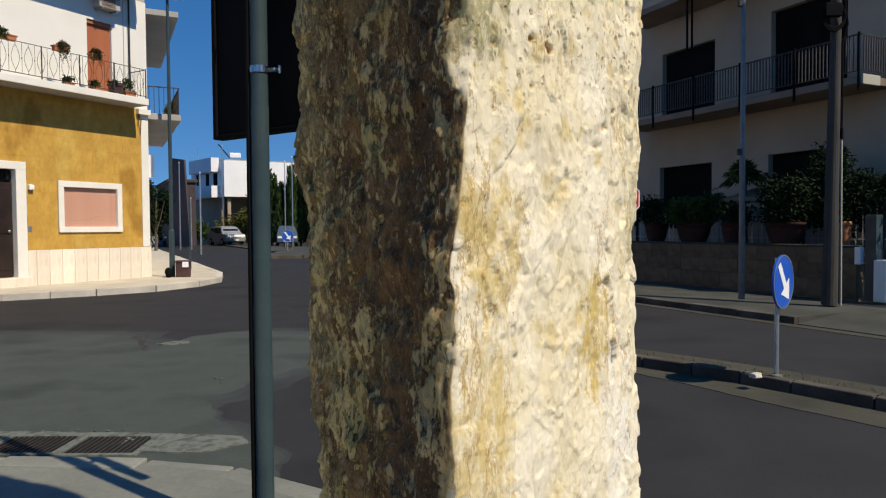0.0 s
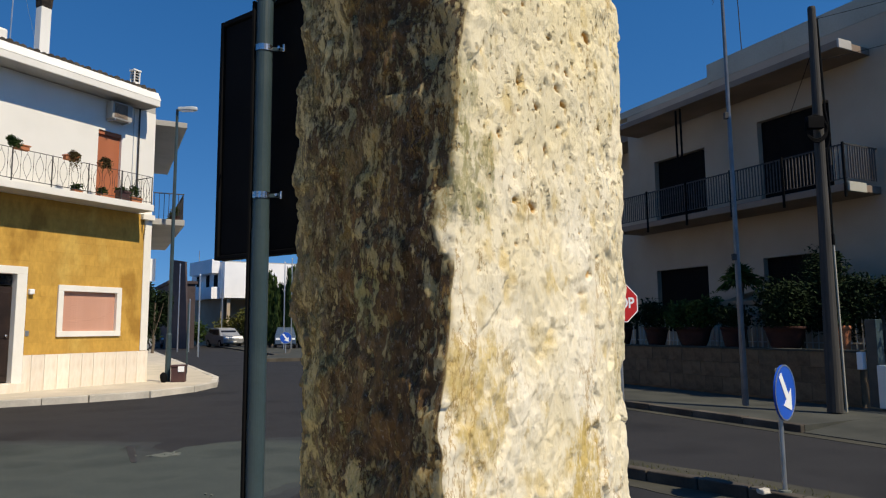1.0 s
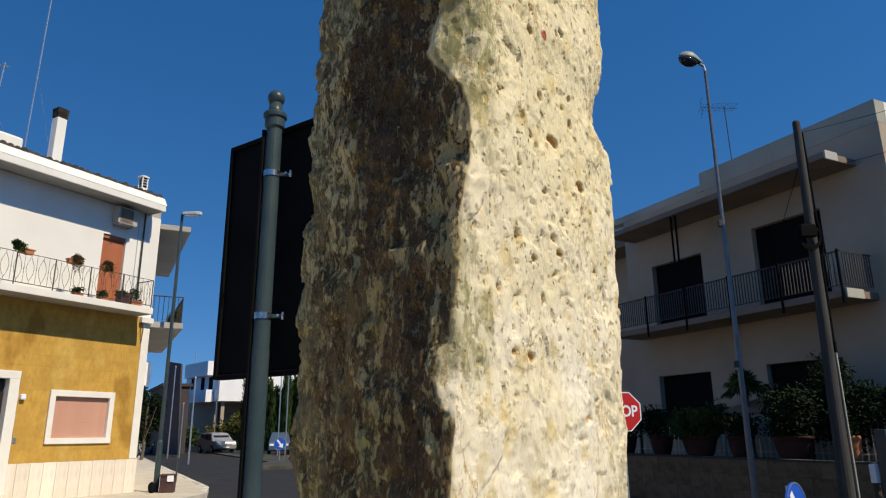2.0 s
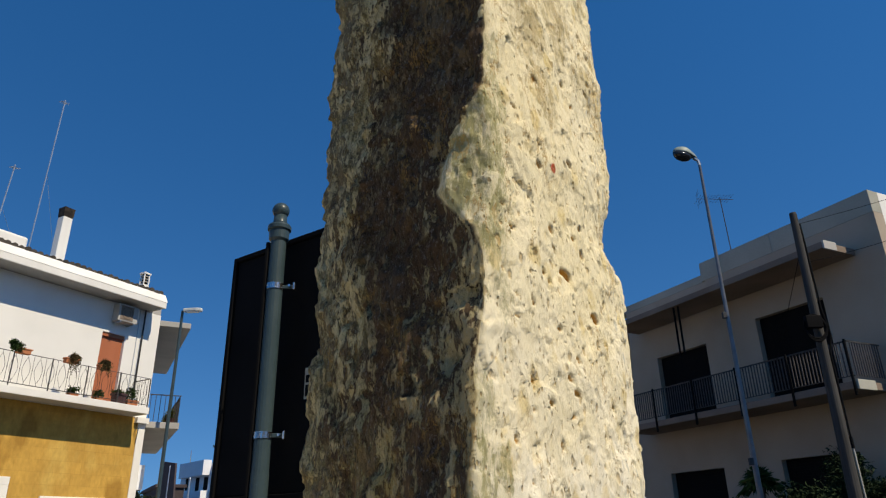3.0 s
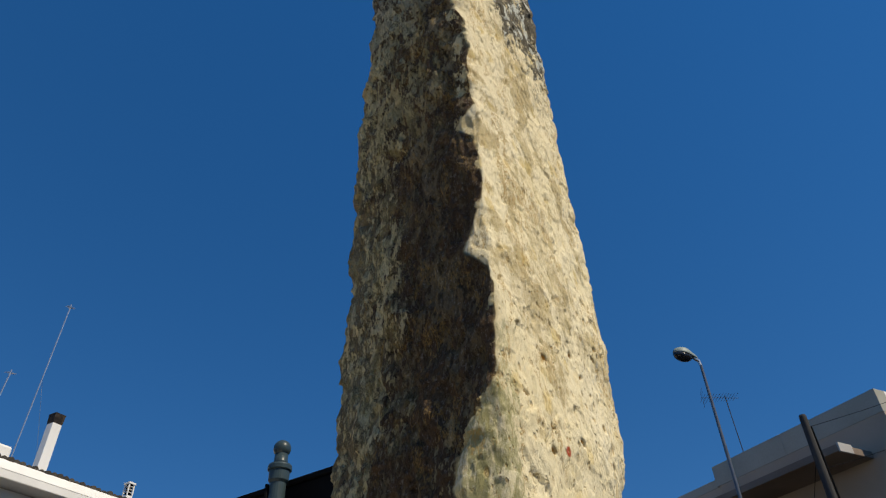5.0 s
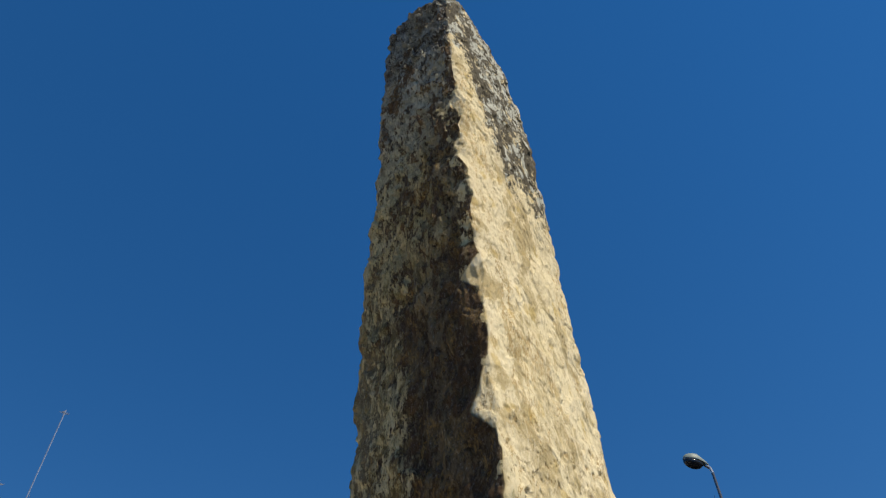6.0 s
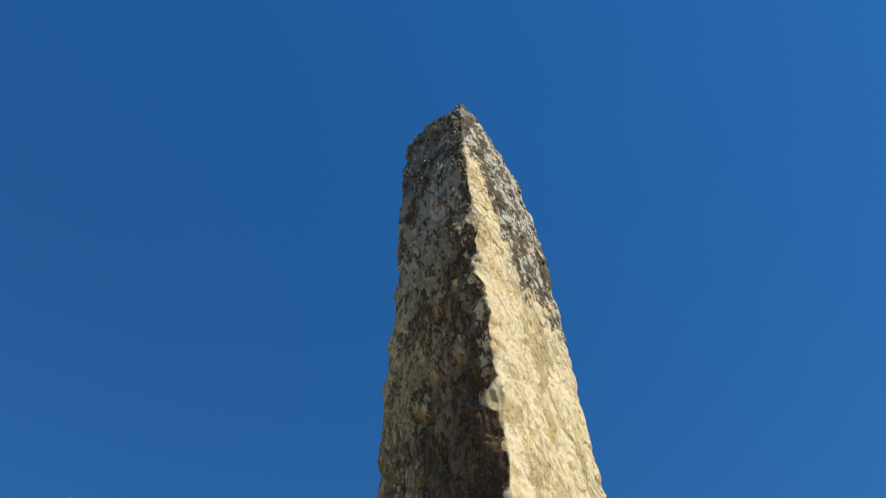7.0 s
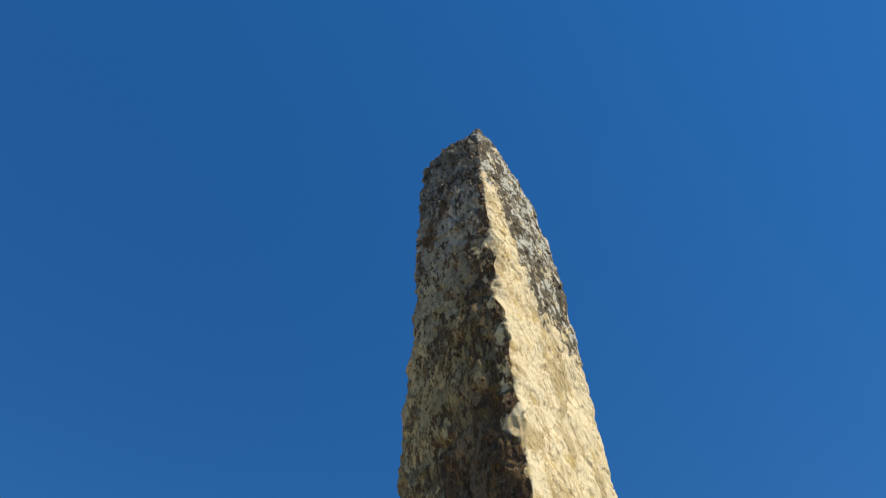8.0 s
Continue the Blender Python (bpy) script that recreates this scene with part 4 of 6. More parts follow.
    d = 0.006 * value_noise(q * 6.0, 1) + 0.005 * value_noise(warp * np.array((14, 14, 9)), 2)
    d += 0.004 + 0.005 * on_left
    # broken surface: tilted chips with sharp steps between them, and ridged noise
    low = np.clip((1.75 - q[:, 2]) / 0.4, 0, 1) * (1 - on_left)
    head = 1 + 0.35 * np.clip((q[:, 2] - 3.0) / 0.6, 0, 1)
    d += head * ((0.0032 + 0.0016 * low + 0.0030 * on_left) * chipped(warp * np.array((17, 17, 11)), 71) + (0.0024 + 0.0016 * on_left) * chipped(warp * np.array((42, 42, 26)), 72))
    for size, depth, sd in ((13, 0.0024, 23), (22, 0.0015, 3), (46, 0.0013, 4), (96, 0.0014, 14)):
        d += depth * (1 + 1.6 * on_left) * (0.45 - np.abs(value_noise(warp * np.array((size, size, size * 0.62)), sd)) * 1.3)
    # upright knobs and gullies of the weather flank
    worn = on_left * np.clip((4.7 - q[:, 2]) / 1.5, 0.5, 1)
    d += worn * (0.0085 * np.clip(value_noise(warp * np.array((24, 24, 12)), 5), -0.5, 1) + 0.0065 * value_noise(warp * np.array((46, 46, 20)), 6) - 0.005 * np.abs(value_noise(warp * np.array((95, 95, 42)), 16)))
    # scooped facets
    d -= 0.010 * np.clip(np.abs(value_noise(warp * np.array((9, 9, 5.5)), 7)) - 0.25, 0, 1)
    # pitting, dense in the middle of the sunny flank
    zone = np.clip((q[:, 2] - 1.40) / 0.45, 0.10, 1) * np.clip((3.0 - q[:, 2]) / 0.5, 0.12, 1)
    sunny = (1 - 0.6 * on_left) * np.clip((run - 0.02 - 0.05 * on_left) / 0.06, 0.0, 1)
    lean = warp @ np.array(((1, 0, 0), (0, 1, 0), (0.5, 0, 1)))
    hollow = 0.024 * sunny * zone * pits(lean * np.array((15, 15, 20)), 40, 0.32, 0.10, 0.26) ** 0.35
    hollow += 0.012 * sunny * np.clip(zone + 0.15, 0, 1) * pits(lean * np.array((34, 34, 44)), 60, 0.32, 0.14, 0.36) ** 0.4
    d -= hollow
    P = (q + N.reshape(-1, 3) * d[:, None]).reshape(nz, nc, 3)
    verts = P.reshape(-1, 3).tolist()
    faces = [(r * nc + c, r * nc + (c + 1) % nc, (r + 1) * nc + (c + 1) % nc, (r + 1) * nc + c) for r in range(nz - 1) for c in range(nc)]
    cap = len(verts)
    verts.append((0.07, 1.30, 4.86))
    last = (nz - 1) * nc
    faces += [(last + c, last + (c + 1) % nc, cap) for c in range(nc)]
    me = bpy.data.meshes.new("standing_stone")
    me.from_pydata(verts, [], faces)
    me.materials.append(M_STONE)
    me.polygons.foreach_set("use_smooth", [True] * len(me.polygons))
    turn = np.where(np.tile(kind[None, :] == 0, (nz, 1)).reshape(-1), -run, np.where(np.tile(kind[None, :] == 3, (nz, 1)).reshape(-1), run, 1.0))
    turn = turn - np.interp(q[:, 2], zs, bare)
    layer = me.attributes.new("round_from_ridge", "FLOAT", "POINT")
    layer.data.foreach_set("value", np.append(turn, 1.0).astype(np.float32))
    layer = me.attributes.new("hollow", "FLOAT", "POINT")
    layer.data.foreach_set("value", np.append(hollow, 0.0).astype(np.float32))
    me.update()
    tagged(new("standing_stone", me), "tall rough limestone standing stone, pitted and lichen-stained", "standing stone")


build_stone()


# ---- the notice panel on its post ----
def build_panel():
    t = thing("notice_panel", pose(-0.768, 2.66, 0.11), "black panel seen from behind on a grey tubular post", "notice panel")
    bm = lathe([(0.0352, 0.0), (0.0352, 1.70)], 24)
    part("lower_post", bm, M_POST, t, smooth=False)
    part("sleeve", lathe([(0.0356, 1.69), (0.0356, 1.735)], 24), M_POST, t)
    part("post", lathe([(0.034, 1.72), (0.034, 2.72)], 20), M_POST, t)
    fin = part("finial", lathe([(0.034, 2.705), (0.043, 2.716), (0.044, 2.752), (0.043, 2.756)], 28), M_POST, t, "turned finial with a ball")
    part("collar", lathe([(0.044, 2.7565), (0.051, 2.761), (0.052, 2.776), (0.048, 2.784), (0.038, 2.786)], 28), M_POST, fin)
    part("neck", lathe([(0.037, 2.785), (0.030, 2.80), (0.028, 2.835)], 24), M_POST, fin, "", True)
    bm = bmesh.new()
    bmesh.ops.create_uvsphere(bm, u_segments=28, v_segments=18, radius=0.038, matrix=Matrix.Translation((0, 0, 2.858)))
    part("ball", bm, M_POST, fin, "", True)
    for z in (1.875, 2.495):
        clamp = part("clamp", lathe([(0.0345, z - 0.013), (0.0375, z - 0.013), (0.0375, z + 0.013), (0.0345, z + 0.013)], 28), M_CHROME, t, "bright steel clamp")
        part("clamp_ear", box(0.036, 0.080, -0.004, 0.003, z - 0.008, z + 0.008, 0.002), M_POST, clamp)
        part("clamp_plate", box(0.080, 0.089, -0.014, 0.012, z - 0.016, z + 0.016, 0.002), M_CHROME, clamp)
        part("clamp_bolt", tube([(0.066, -0.022, z), (0.066, 0.03, z)], 0.006, 8), M_CHROME, clamp)
    part("cable", tube([(-0.042, -0.01, 0.0), (-0.043, -0.012, 0.9), (-0.042, -0.01, 1.6), (-0.04, -0.012, 2.1), (-0.042, -0.01, 2.70)], 0.010, 6), M_BLACK, t, "thin black cable")
    ang = 146
    m = pose(0.02, 0.075, 0, 0, 0, ang - 180)
    panel = part("panel", box(-0.335, 0.335, 0.0, 0.035, 1.66, 2.715, 0.006), M_BLACK, t, "black sheet metal panel back")
    panel.matrix_basis = m
    fr = bmesh.new()
    for a in ((-0.36, -0.336, 1.64, 2.74), (0.336, 0.36, 1.64, 2.74)):
        box(a[0], a[1], -0.012, 0.045, a[2], a[3], 0.004, fr)
    for a in ((-0.335, 0.335, 1.64, 1.659), (-0.335, 0.335, 2.716, 2.74)):
        box(a[0], a[1], -0.012, 0.045, a[2], a[3], 0.004, fr)
    part("panel_frame", fr, M_BLACK, panel)
    label = part("sticker", box(0.172, 0.26, -0.006, -0.002, 2.01, 2.135), M_PARAPET, panel, "small white sticker with dark bars")
    bars = bmesh.new()
    for z, hh in ((2.02, 0.045), (2.075, 0.03)):
        box(0.18, 0.25, -0.009, -0.0065, z, z + hh, 0, bars)
    part("printed_bars", bars, M_BLACK, label)


build_panel()


# ---- the yellow corner house ----
SIDE = math.radians(56)


def side_point(along, out):
    """A plan point in the house's frame, along its side wall and out from it."""
    return (along * math.cos(SIDE) + out * math.sin(SIDE), along * math.sin(SIDE) - out * math.cos(SIDE))


def wall_with_openings(x0, x1, z0, z1, y0, y1, openings):
    """A wall that leaves out the openings (x0, x1, z0, z1)."""
    pieces = []
    xs = sorted({x0, x1, *[v for o in openings for v in o[:2] if x0 < v < x1]})
    for a, b in zip(xs, xs[1:]):
        spans, z = [], z0
        for o in sorted((o for o in openings if o[0] <= a and o[1] >= b), key=lambda o: o[2]):
            if o[2] > z:
                spans.append((z, o[2]))
            z = max(z, o[3])
        if z < z1:
            spans.append((z, z1))
        for lo, hi in spans:
            pieces.append(box(a, b, y0, y1, lo, hi))
    return pieces


def wall_parts(name, pieces, mat, parent, label=""):
    for bm in pieces:
        part(name, bm, mat, parent, label)


def roller_shutter(name, parent, x0, x1, z0, z1, y, mat, pitch=0.055, label=""):
    sh = part(name, box(x0, x1, y + 0.012, y + 0.03, z0, z1), mat, parent, label)
    me = finish(box(x0 + 0.004, x1 - 0.004, y, y + 0.013, 0.0004, pitch - 0.0004, 0.0016), "slat", mat)
    repeat("slat", me, sh, [pose(0, 0, z0 + pitch * i) for i in range(int((z1 - z0) / pitch))])
    return sh


def lens_bar(h):
    """One bar of a pair that bows out and back in."""
    pts = [(0.085 * math.sin(math.pi * min(1, max(0, (i / 12 - 0.08) / 0.84))), 0, h * i / 12) for i in range(13)]
    return tube(pts, 0.0045, 5)


def build_yellow_house():
    h = thing("corner_house", HOUSE, "two-storey corner house, ochre stone below and white render above", "house")
    openings = [(-4.35, -3.27, 0.32, 2.75), (-2.30, -0.92, 1.42, 2.38)]
    wall_parts("ground_floor_wall", wall_with_openings(-12, -0.02, 0.0, 4.46, 0.02, 0.32, openings), M_YELLOW, h)
    up = [(-1.62, -0.98, 4.6, 6.42)]
    wall_parts("upper_wall", wall_with_openings(-12, 0.0, 4.46, 7.22, 0.0, 0.32, up), M_WHITE, h, "white rendered upper wall")
    a, b, c, d = side_point(0.005, 0.0), side_point(11, 0.0), side_point(11, -0.32), side_point(0.37, -0.32)
    part("side_wall", prism([a, b, c, d], 0.0, 7.22), M_WHITE, h, "white rendered side wall")
    part("back_wall", prism([(-12, 0.33), (-11.7, 0.33), (-11.7, 10), (b[0] - 0.1, b[1] - 0.2), (b[0] - 0.1, b[1] + 0.1), (-12, 10.3)], 0.0, 7.22), M_WHITE, h)
    part("inner_floor", prism([(-11.6, 0.35), (0.3, 0.35), (b[0] - 0.4, b[1] - 0.3), (-11.6, 9.8)], 4.2, 4.4), M_SOFFIT, h)
    # the corner strip, the bracket under the balcony
    part("corner_strip", box(-0.21, 0.004, -0.012, 0.25, 0.93, 4.46, 0.006), M_TRIM, h, "white corner strip")
    part("bracket", prism([(-0.34, -0.12), (0.01, -0.12), (0.02, 0.0), (-0.34, 0.0)], 4.32, 4.455), M_TRIM, h, "white balcony bracket")
    # door
    door = part("door", box(-4.22, -3.36, 0.14, 0.20, 0.36, 2.42, 0.004), M_DOOR, h, "dark panelled front door")
    for z0, z1 in ((0.5, 1.2), (1.3, 2.3)):
        for x0 in (-4.14, -3.74):
            part("door_panel", box(x0, x0 + 0.32, 0.125, 0.145, z0, z1, 0.008), M_DOOR, door)
    part("transom_light", box(-4.22, -3.36, 0.16, 0.175, 2.46, 2.66), M_GLASS, door, "dark glazed transom")
    part("door_knob", lathe([(0.012, 0), (0.03, 0.02), (0.03, 0.035), (0.01, 0.05)], 12, None, (0, 0, 0)), M_CHROME, door).matrix_basis = pose(-3.45, 0.13, 1.35, 90)
    fr = box(-3.36, -3.14, -0.035, 0.18, 0.32, 2.70, 0.006)
    box(-4.46, -4.22, -0.035, 0.18, 0.32, 2.70, 0.006, fr)
    box(-4.46, -3.14, -0.035, 0.18, 2.70, 2.87, 0.006, fr)
    part("door_frame", fr, M_TRIM, door, "white stone door frame")
    part("doorstep", box(-4.46, -3.14, -0.16, 0.2, 0.1, 0.335, 0.012), M_MARBLE, h, "pale stone doorstep")
    # window
    win = part("window", box(-2.42, -0.80, -0.045, 0.10, 1.31, 1.44, 0.008), M_TRIM, h, "white framed window with a closed salmon roller shutter")
    wf = box(-2.42, -2.29, -0.035, 0.10, 1.44, 2.37, 0.006)
    box(-0.93, -0.80, -0.035, 0.10, 1.44, 2.37, 0.006, wf)
    box(-2.42, -0.80, -0.035, 0.10, 2.37, 2.51, 0.006, wf)
    part("window_frame", wf, M_TRIM, win)
    roller_shutter("roller_shutter", win, -2.29, -0.93, 1.44, 2.37, 0.055, M_SHUTTER, 0.05, "closed salmon roller shutter")
    # upper door with its shutter
    sd = roller_shutter("balcony_door", h, -1.62, -0.98, 4.62, 6.42, 0.08, M_ORANGE, 0.05, "closed terracotta roller shutter")
    part("door_box", box(-1.62, -0.98, 0.03, 0.08, 6.32, 6.42, 0.004), M_ORANGE, sd)
    part("bell_plate", box(-3.11, -3.03, -0.012, 0.02, 1.34, 1.46, 0.004), M_STEEL, h, "small grey bell plate")
    part("wall_lamp", box(-3.10, -2.99, -0.09, 0.02, 2.26, 2.38, 0.02), M_SIGNWHITE, h, "small white wall lamp")
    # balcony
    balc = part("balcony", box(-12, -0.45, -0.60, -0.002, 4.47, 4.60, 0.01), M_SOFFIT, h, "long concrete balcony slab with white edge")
    part("slab_edge", box(-12, -0.43, -0.635, -0.602, 4.46, 4.62, 0.008), M_TRIM, balc, "white slab edge")
    part("slab_end", box(-0.449, -0.42, -0.60, -0.002, 4.46, 4.62, 0.008), M_TRIM, balc)
    rail = part("handrail", box(-12, -0.47, -0.570, -0.550, 5.337, 5.35, 0.003), M_IRONGREY, balc)
    part("bottom_rail", box(-12, -0.47, -0.568, -0.552, 4.68, 4.695), M_RAIL, balc)
    part("end_rail", box(-0.485, -0.465, -0.545, -0.01, 5.33, 5.35, 0.004), M_RAIL, balc)
    me = finish(lens_bar(0.64), "baluster_bow", M_RAIL)
    st = finish(lathe([(0.0045, 0), (0.0045, 0.30), (0.010, 0.305), (0.010, 0.335), (0.0045, 0.34), (0.0045, 0.64)], 6), "baluster", M_RAIL)
    xs = [-0.62 - 0.27 * i for i in range(20)]
    repeat("baluster_bow", me, balc, [pose(x, -0.56, 4.69) for x in xs] + [pose(x, -0.56, 4.69, 0, 0, 180) for x in xs])
    repeat("baluster", st, balc, [pose(x - 0.135, -0.56, 4.69) for x in xs] + [pose(-0.475, y, 4.69) for y in (-0.5, -0.38, -0.26, -0.14)])
    po = finish(lathe([(0.014, 0), (0.014, 0.76), (0.004, 0.80)], 8), "rail_post", M_RAIL)
    repeat("rail_post", po, balc, [pose(-0.475 - 0.86 * i, -0.585, 4.56) for i in range(8)])
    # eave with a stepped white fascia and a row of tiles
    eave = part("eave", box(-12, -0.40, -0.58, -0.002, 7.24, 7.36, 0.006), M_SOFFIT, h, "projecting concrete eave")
    part("fascia_low", box(-12, -0.36, -0.632, -0.582, 7.22, 7.38, 0.006), M_TRIM, eave)
    part("fascia_end", box(-0.40, -0.375, -0.60, 0.0, 7.22, 7.38, 0.006), M_TRIM, eave)
    bm = box(-12, -0.33, -0.645, 0.1, 7.38, 7.62)
    for v in bm.verts:
        if v.co.y < -0.6 and v.co.z > 7.6:
            v.co.y += 0.13
    bmesh.ops.bevel(bm, geom=bm.edges[:], offset=0.02, segments=2, affect="EDGES", profile=0.5)
    part("fascia_top", bm, M_TRIM, eave, "white sloping fascia")
    part("roof_slab", prism([(-12, 0.0), (-0.02, 0.0), side_point(11, -0.02), (-12, 10.3)], 7.224, 7.50), M_SOFFIT, h)
    bm = tube([(0, 0, 0), (0, 0.62, 0.07)], 0.075, 10)
    me = finish(bm, "tile", M_OLDTILE)
    repeat("tile", me, eave, [pose(-0.48 - 0.15 * i, -0.50 + random.uniform(-0.03, 0.03), 7.625 + random.uniform(-0.025, 0.02), 0, 0, random.uniform(-3, 3)) for i in range(46)])
    part("block", box(-4.47, -3.13, 0.0, 0.02, 2.873, 3.003), M_YELLOW, h)
    part("block", box(-2.43, -0.79, 0.0, 0.02, 1.188, 1.306), M_YELLOW, h)
    # rainwater pipe, cables
    part("rain_pipe", tube([(-0.52, -0.045, 7.23), (-0.52, -0.045, 5.2), (-0.52, -0.045, 4.62)], 0.022, 8), M_RAIL, h, "dark thin rain pipe")
    part("wall_cable", tube([(-0.66, -0.012, 7.2), (-0.655, -0.012, 6.0), (-0.67, -0.012, 4.64)], 0.009, 6), M_STEEL, h)
    part("hanging_cable", tube([(-0.26, -0.03, 4.44), (-0.31, -0.05, 4.1), (-0.24, -0.03, 3.8), (-0.2, -0.02, 4.2)], 0.008, 5), M_RAIL, h, "loose cable by the corner")
    # plinth slabs
    me = finish(box(0.003, 0.292, -0.03, 0.02, 0.10, 0.92, 0.004), "plinth_slab", M_MARBLE)
    repeat("plinth_slab", me, h, [pose(-0.295 * (i + 1), 0, 0) for i in range(10)] + [pose(-4.46 - 0.295 * (i + 1), 0, 0) for i in range(6)])
    part("plinth_slab", box(-3.137, -2.953, -0.03, 0.02, 0.10, 0.92, 0.004), M_MARBLE, h)
    bm = prism([side_point(0.0, 0.03), side_point(2.2, 0.03), side_point(2.2, 0.002), side_point(0.0, 0.002)], 0.1, 0.92)
    part("side_plinth", bm, M_MARBLE, h, "pale stone plinth")
    # side balcony and canopy over it
    def slab(z0, z1, reach):
        return prism([side_point(0.02, 0.003), side_point(0.02, reach), side_point(6.3, reach), side_point(6.3, 0.003)], z0, z1, None, 0.01)
    part("side_canopy", slab(6.95, 7.10, 0.80), M_SOFFIT, h, "concrete canopy over the side balcony")
    sb = part("side_balcony", slab(4.24, 4.40, 0.82), M_SOFFIT, h, "side balcony with iron railing and pots")
    bm = tube([(*side_point(0.05, 0.02), 5.1), (*side_point(0.05, 0.78), 5.1), (*side_point(6.25, 0.78), 5.1)], 0.016, 6)
    part("handrail", bm, M_RAIL, sb)
    bar = finish(tube([(0, 0, 4.4), (0, 0, 5.1)], 0.008, 5), "baluster", M_RAIL)
    repeat("baluster", bar, sb, [pose(*side_point(0.05, 0.05 + 0.12 * i), 0) for i in range(7)] + [pose(*side_point(0.15 + 0.12 * i, 0.78), 0) for i in range(50)])
    part("side_sign", prism([side_point(0.35, 0.02), side_point(0.35, 0.16), side_point(0.43, 0.16), side_point(0.43, 0.02)], 2.75, 3.35), M_SIGNWHITE, h, "small white plate on the side wall")
    # chimneys
    ch = part("chimney", box(-2.71, -2.46, 0.85, 1.10, 7.5, 9.38, 0.01), M_WHITE, h, "slim white rendered chimney with blackened cap")
    cap = lathe([(0.175, 9.381), (0.185, 9.43), (0.195, 9.60), (0.205, 9.64)], 4)
    bmesh.ops.rotate(cap, verts=cap.verts, cent=(0, 0, 0), matrix=Matrix.Rotation(math.pi / 4, 3, "Z"))
    bmesh.ops.translate(cap, verts=cap.verts, vec=(-2.585, 0.975, 0))
    part("chimney_cap", cap, M_SOOT, ch, "sooty dark cap")
    v = part("vent", box(-0.10, 0.09, 0.85, 1.04, 7.5, 8.30, 0.008), M_WHITE, h, "small white slatted vent")
    for x in (-0.10, 0.06):
        for y in (0.85, 1.01):
            part("vent_corner", box(x, x + 0.03, y, y + 0.03, 8.301, 8.60), M_WHITE, v)
    for z in (8.37, 8.45, 8.53):
        part("vent_slat", box(-0.08, 0.07, 0.862, 1.028, z, z + 0.025), M_SOFFIT, v)
    part("vent_top", box(-0.12, 0.11, 0.83, 1.06, 8.601, 8.65, 0.008), M_TRIM, v)
    # black block added in place of the shade behind the slats
    part("vent_dark", box(-0.06, 0.05, 0.88, 1.0, 8.301, 8.6), M_BLACK, v)
    part("roof_hatch", box(-5.6, -3.85, 0.02, 1.0, 7.5, 8.14, 0.06), M_TRIM, h, "white box on the roof")
    # pieces of the ochre wall: squared tufa blocks
    rng = random.Random(3)
    z, row = 0.925, 0
    shared = {}
    holes = [(-4.47, -3.13, 0.0, 2.88), (-2.43, -0.79, 1.30, 2.52)]
    while z < 4.40:
        top = min(z + 0.26, 4.45)
        x = -0.215
        k = 0
        while x > -4.9:
            w = 0.52 if (k or row % 2) else 0.30
            segs = [(max(x - w, -4.95), x)]
            for hx0, hx1, hz0, hz1 in holes:
                if hz0 < (z + top) / 2 < hz1:
                    out = []
                    for a_, b_ in segs:
                        if b_ <= hx0 or a_ >= hx1:
                            out.append((a_, b_))
                        else:
                            if a_ < hx0:
                                out.append((a_, hx0))
                            if b_ > hx1:
                                out.append((hx1, b_))
                    segs = out
            for a_, b_ in segs:
                if b_ - a_ > 0.03:
                    key = (round(b_ - a_, 3), round(top - z, 3))
                    if key not in shared:
                        shared[key] = finish(box(0.0004, key[0] - 0.0004, 0, 0.02, 0.0004, key[1] - 0.0004, 0.0008), "block", M_YELLOW)
                    repeat("block", shared[key], h, [pose(a_, rng.uniform(-0.0006, 0.0006), z)])
            x -= w
            k += 1
        z, row = top, row + 1
    return h


def on_house(x, y, z, turn=0):
    return HOUSE @ pose(x, y, z, 0, 0, turn)


def build_air_conditioner():
    t = thing("air_conditioner", on_house(-1.47, -0.30, 6.70), "white outdoor air conditioner unit bracketed under the eave", "air conditioner")
    # white case coloured grey for the shade beneath the eave
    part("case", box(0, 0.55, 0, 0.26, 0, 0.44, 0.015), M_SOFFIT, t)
    part("fan_opening", box(0.05, 0.41, -0.012, -0.002, 0.04, 0.40, 0.004), M_GREYSLAB, t, "grey square fan grille")
    ring = finish(tube([(0.15 * math.cos(a), 0, 0.15 * math.sin(a)) for a in [i * math.pi / 12 for i in range(25)]], 0.004, 5), "grille_ring", M_RAIL)
    repeat("grille_ring", ring, t, [pose(0.23, -0.018, 0.22), Matrix.Translation((0.23, -0.018, 0.22)) @ Matrix.Diagonal((0.6, 1, 0.6, 1))])
    for x in (0.06, 0.45):
        part("bracket", box(x, x + 0.03, -0.01, 0.30, -0.035, -0.002), M_STEEL, t)


def build_pot_plant(m, w, d, hgt, mat, label, leafmat, plant_h, seed):
    t = thing("flower_pot", m, label, "flower pot")
    bm = bmesh.new()
    lo = [(-w * 0.42, -d * 0.42), (w * 0.42, -d * 0.42), (w * 0.42, d * 0.42), (-w * 0.42, d * 0.42)]
    prism(lo, 0, hgt * 0.82, bm, 0.008)
    box(-w / 2, w / 2, -d / 2, d / 2, hgt * 0.78, hgt, 0.008, bm)
    part("pot", bm, mat, t)
    count = int(1000 * max(0.4, w * plant_h * 4))
    bm = leaves(count, 0.06, (w * 0.75, d * 0.85, plant_h * 0.75), (0, 0, hgt + plant_h * 0.35), seed, 0.2)
    part("foliage", bm, leafmat, t)


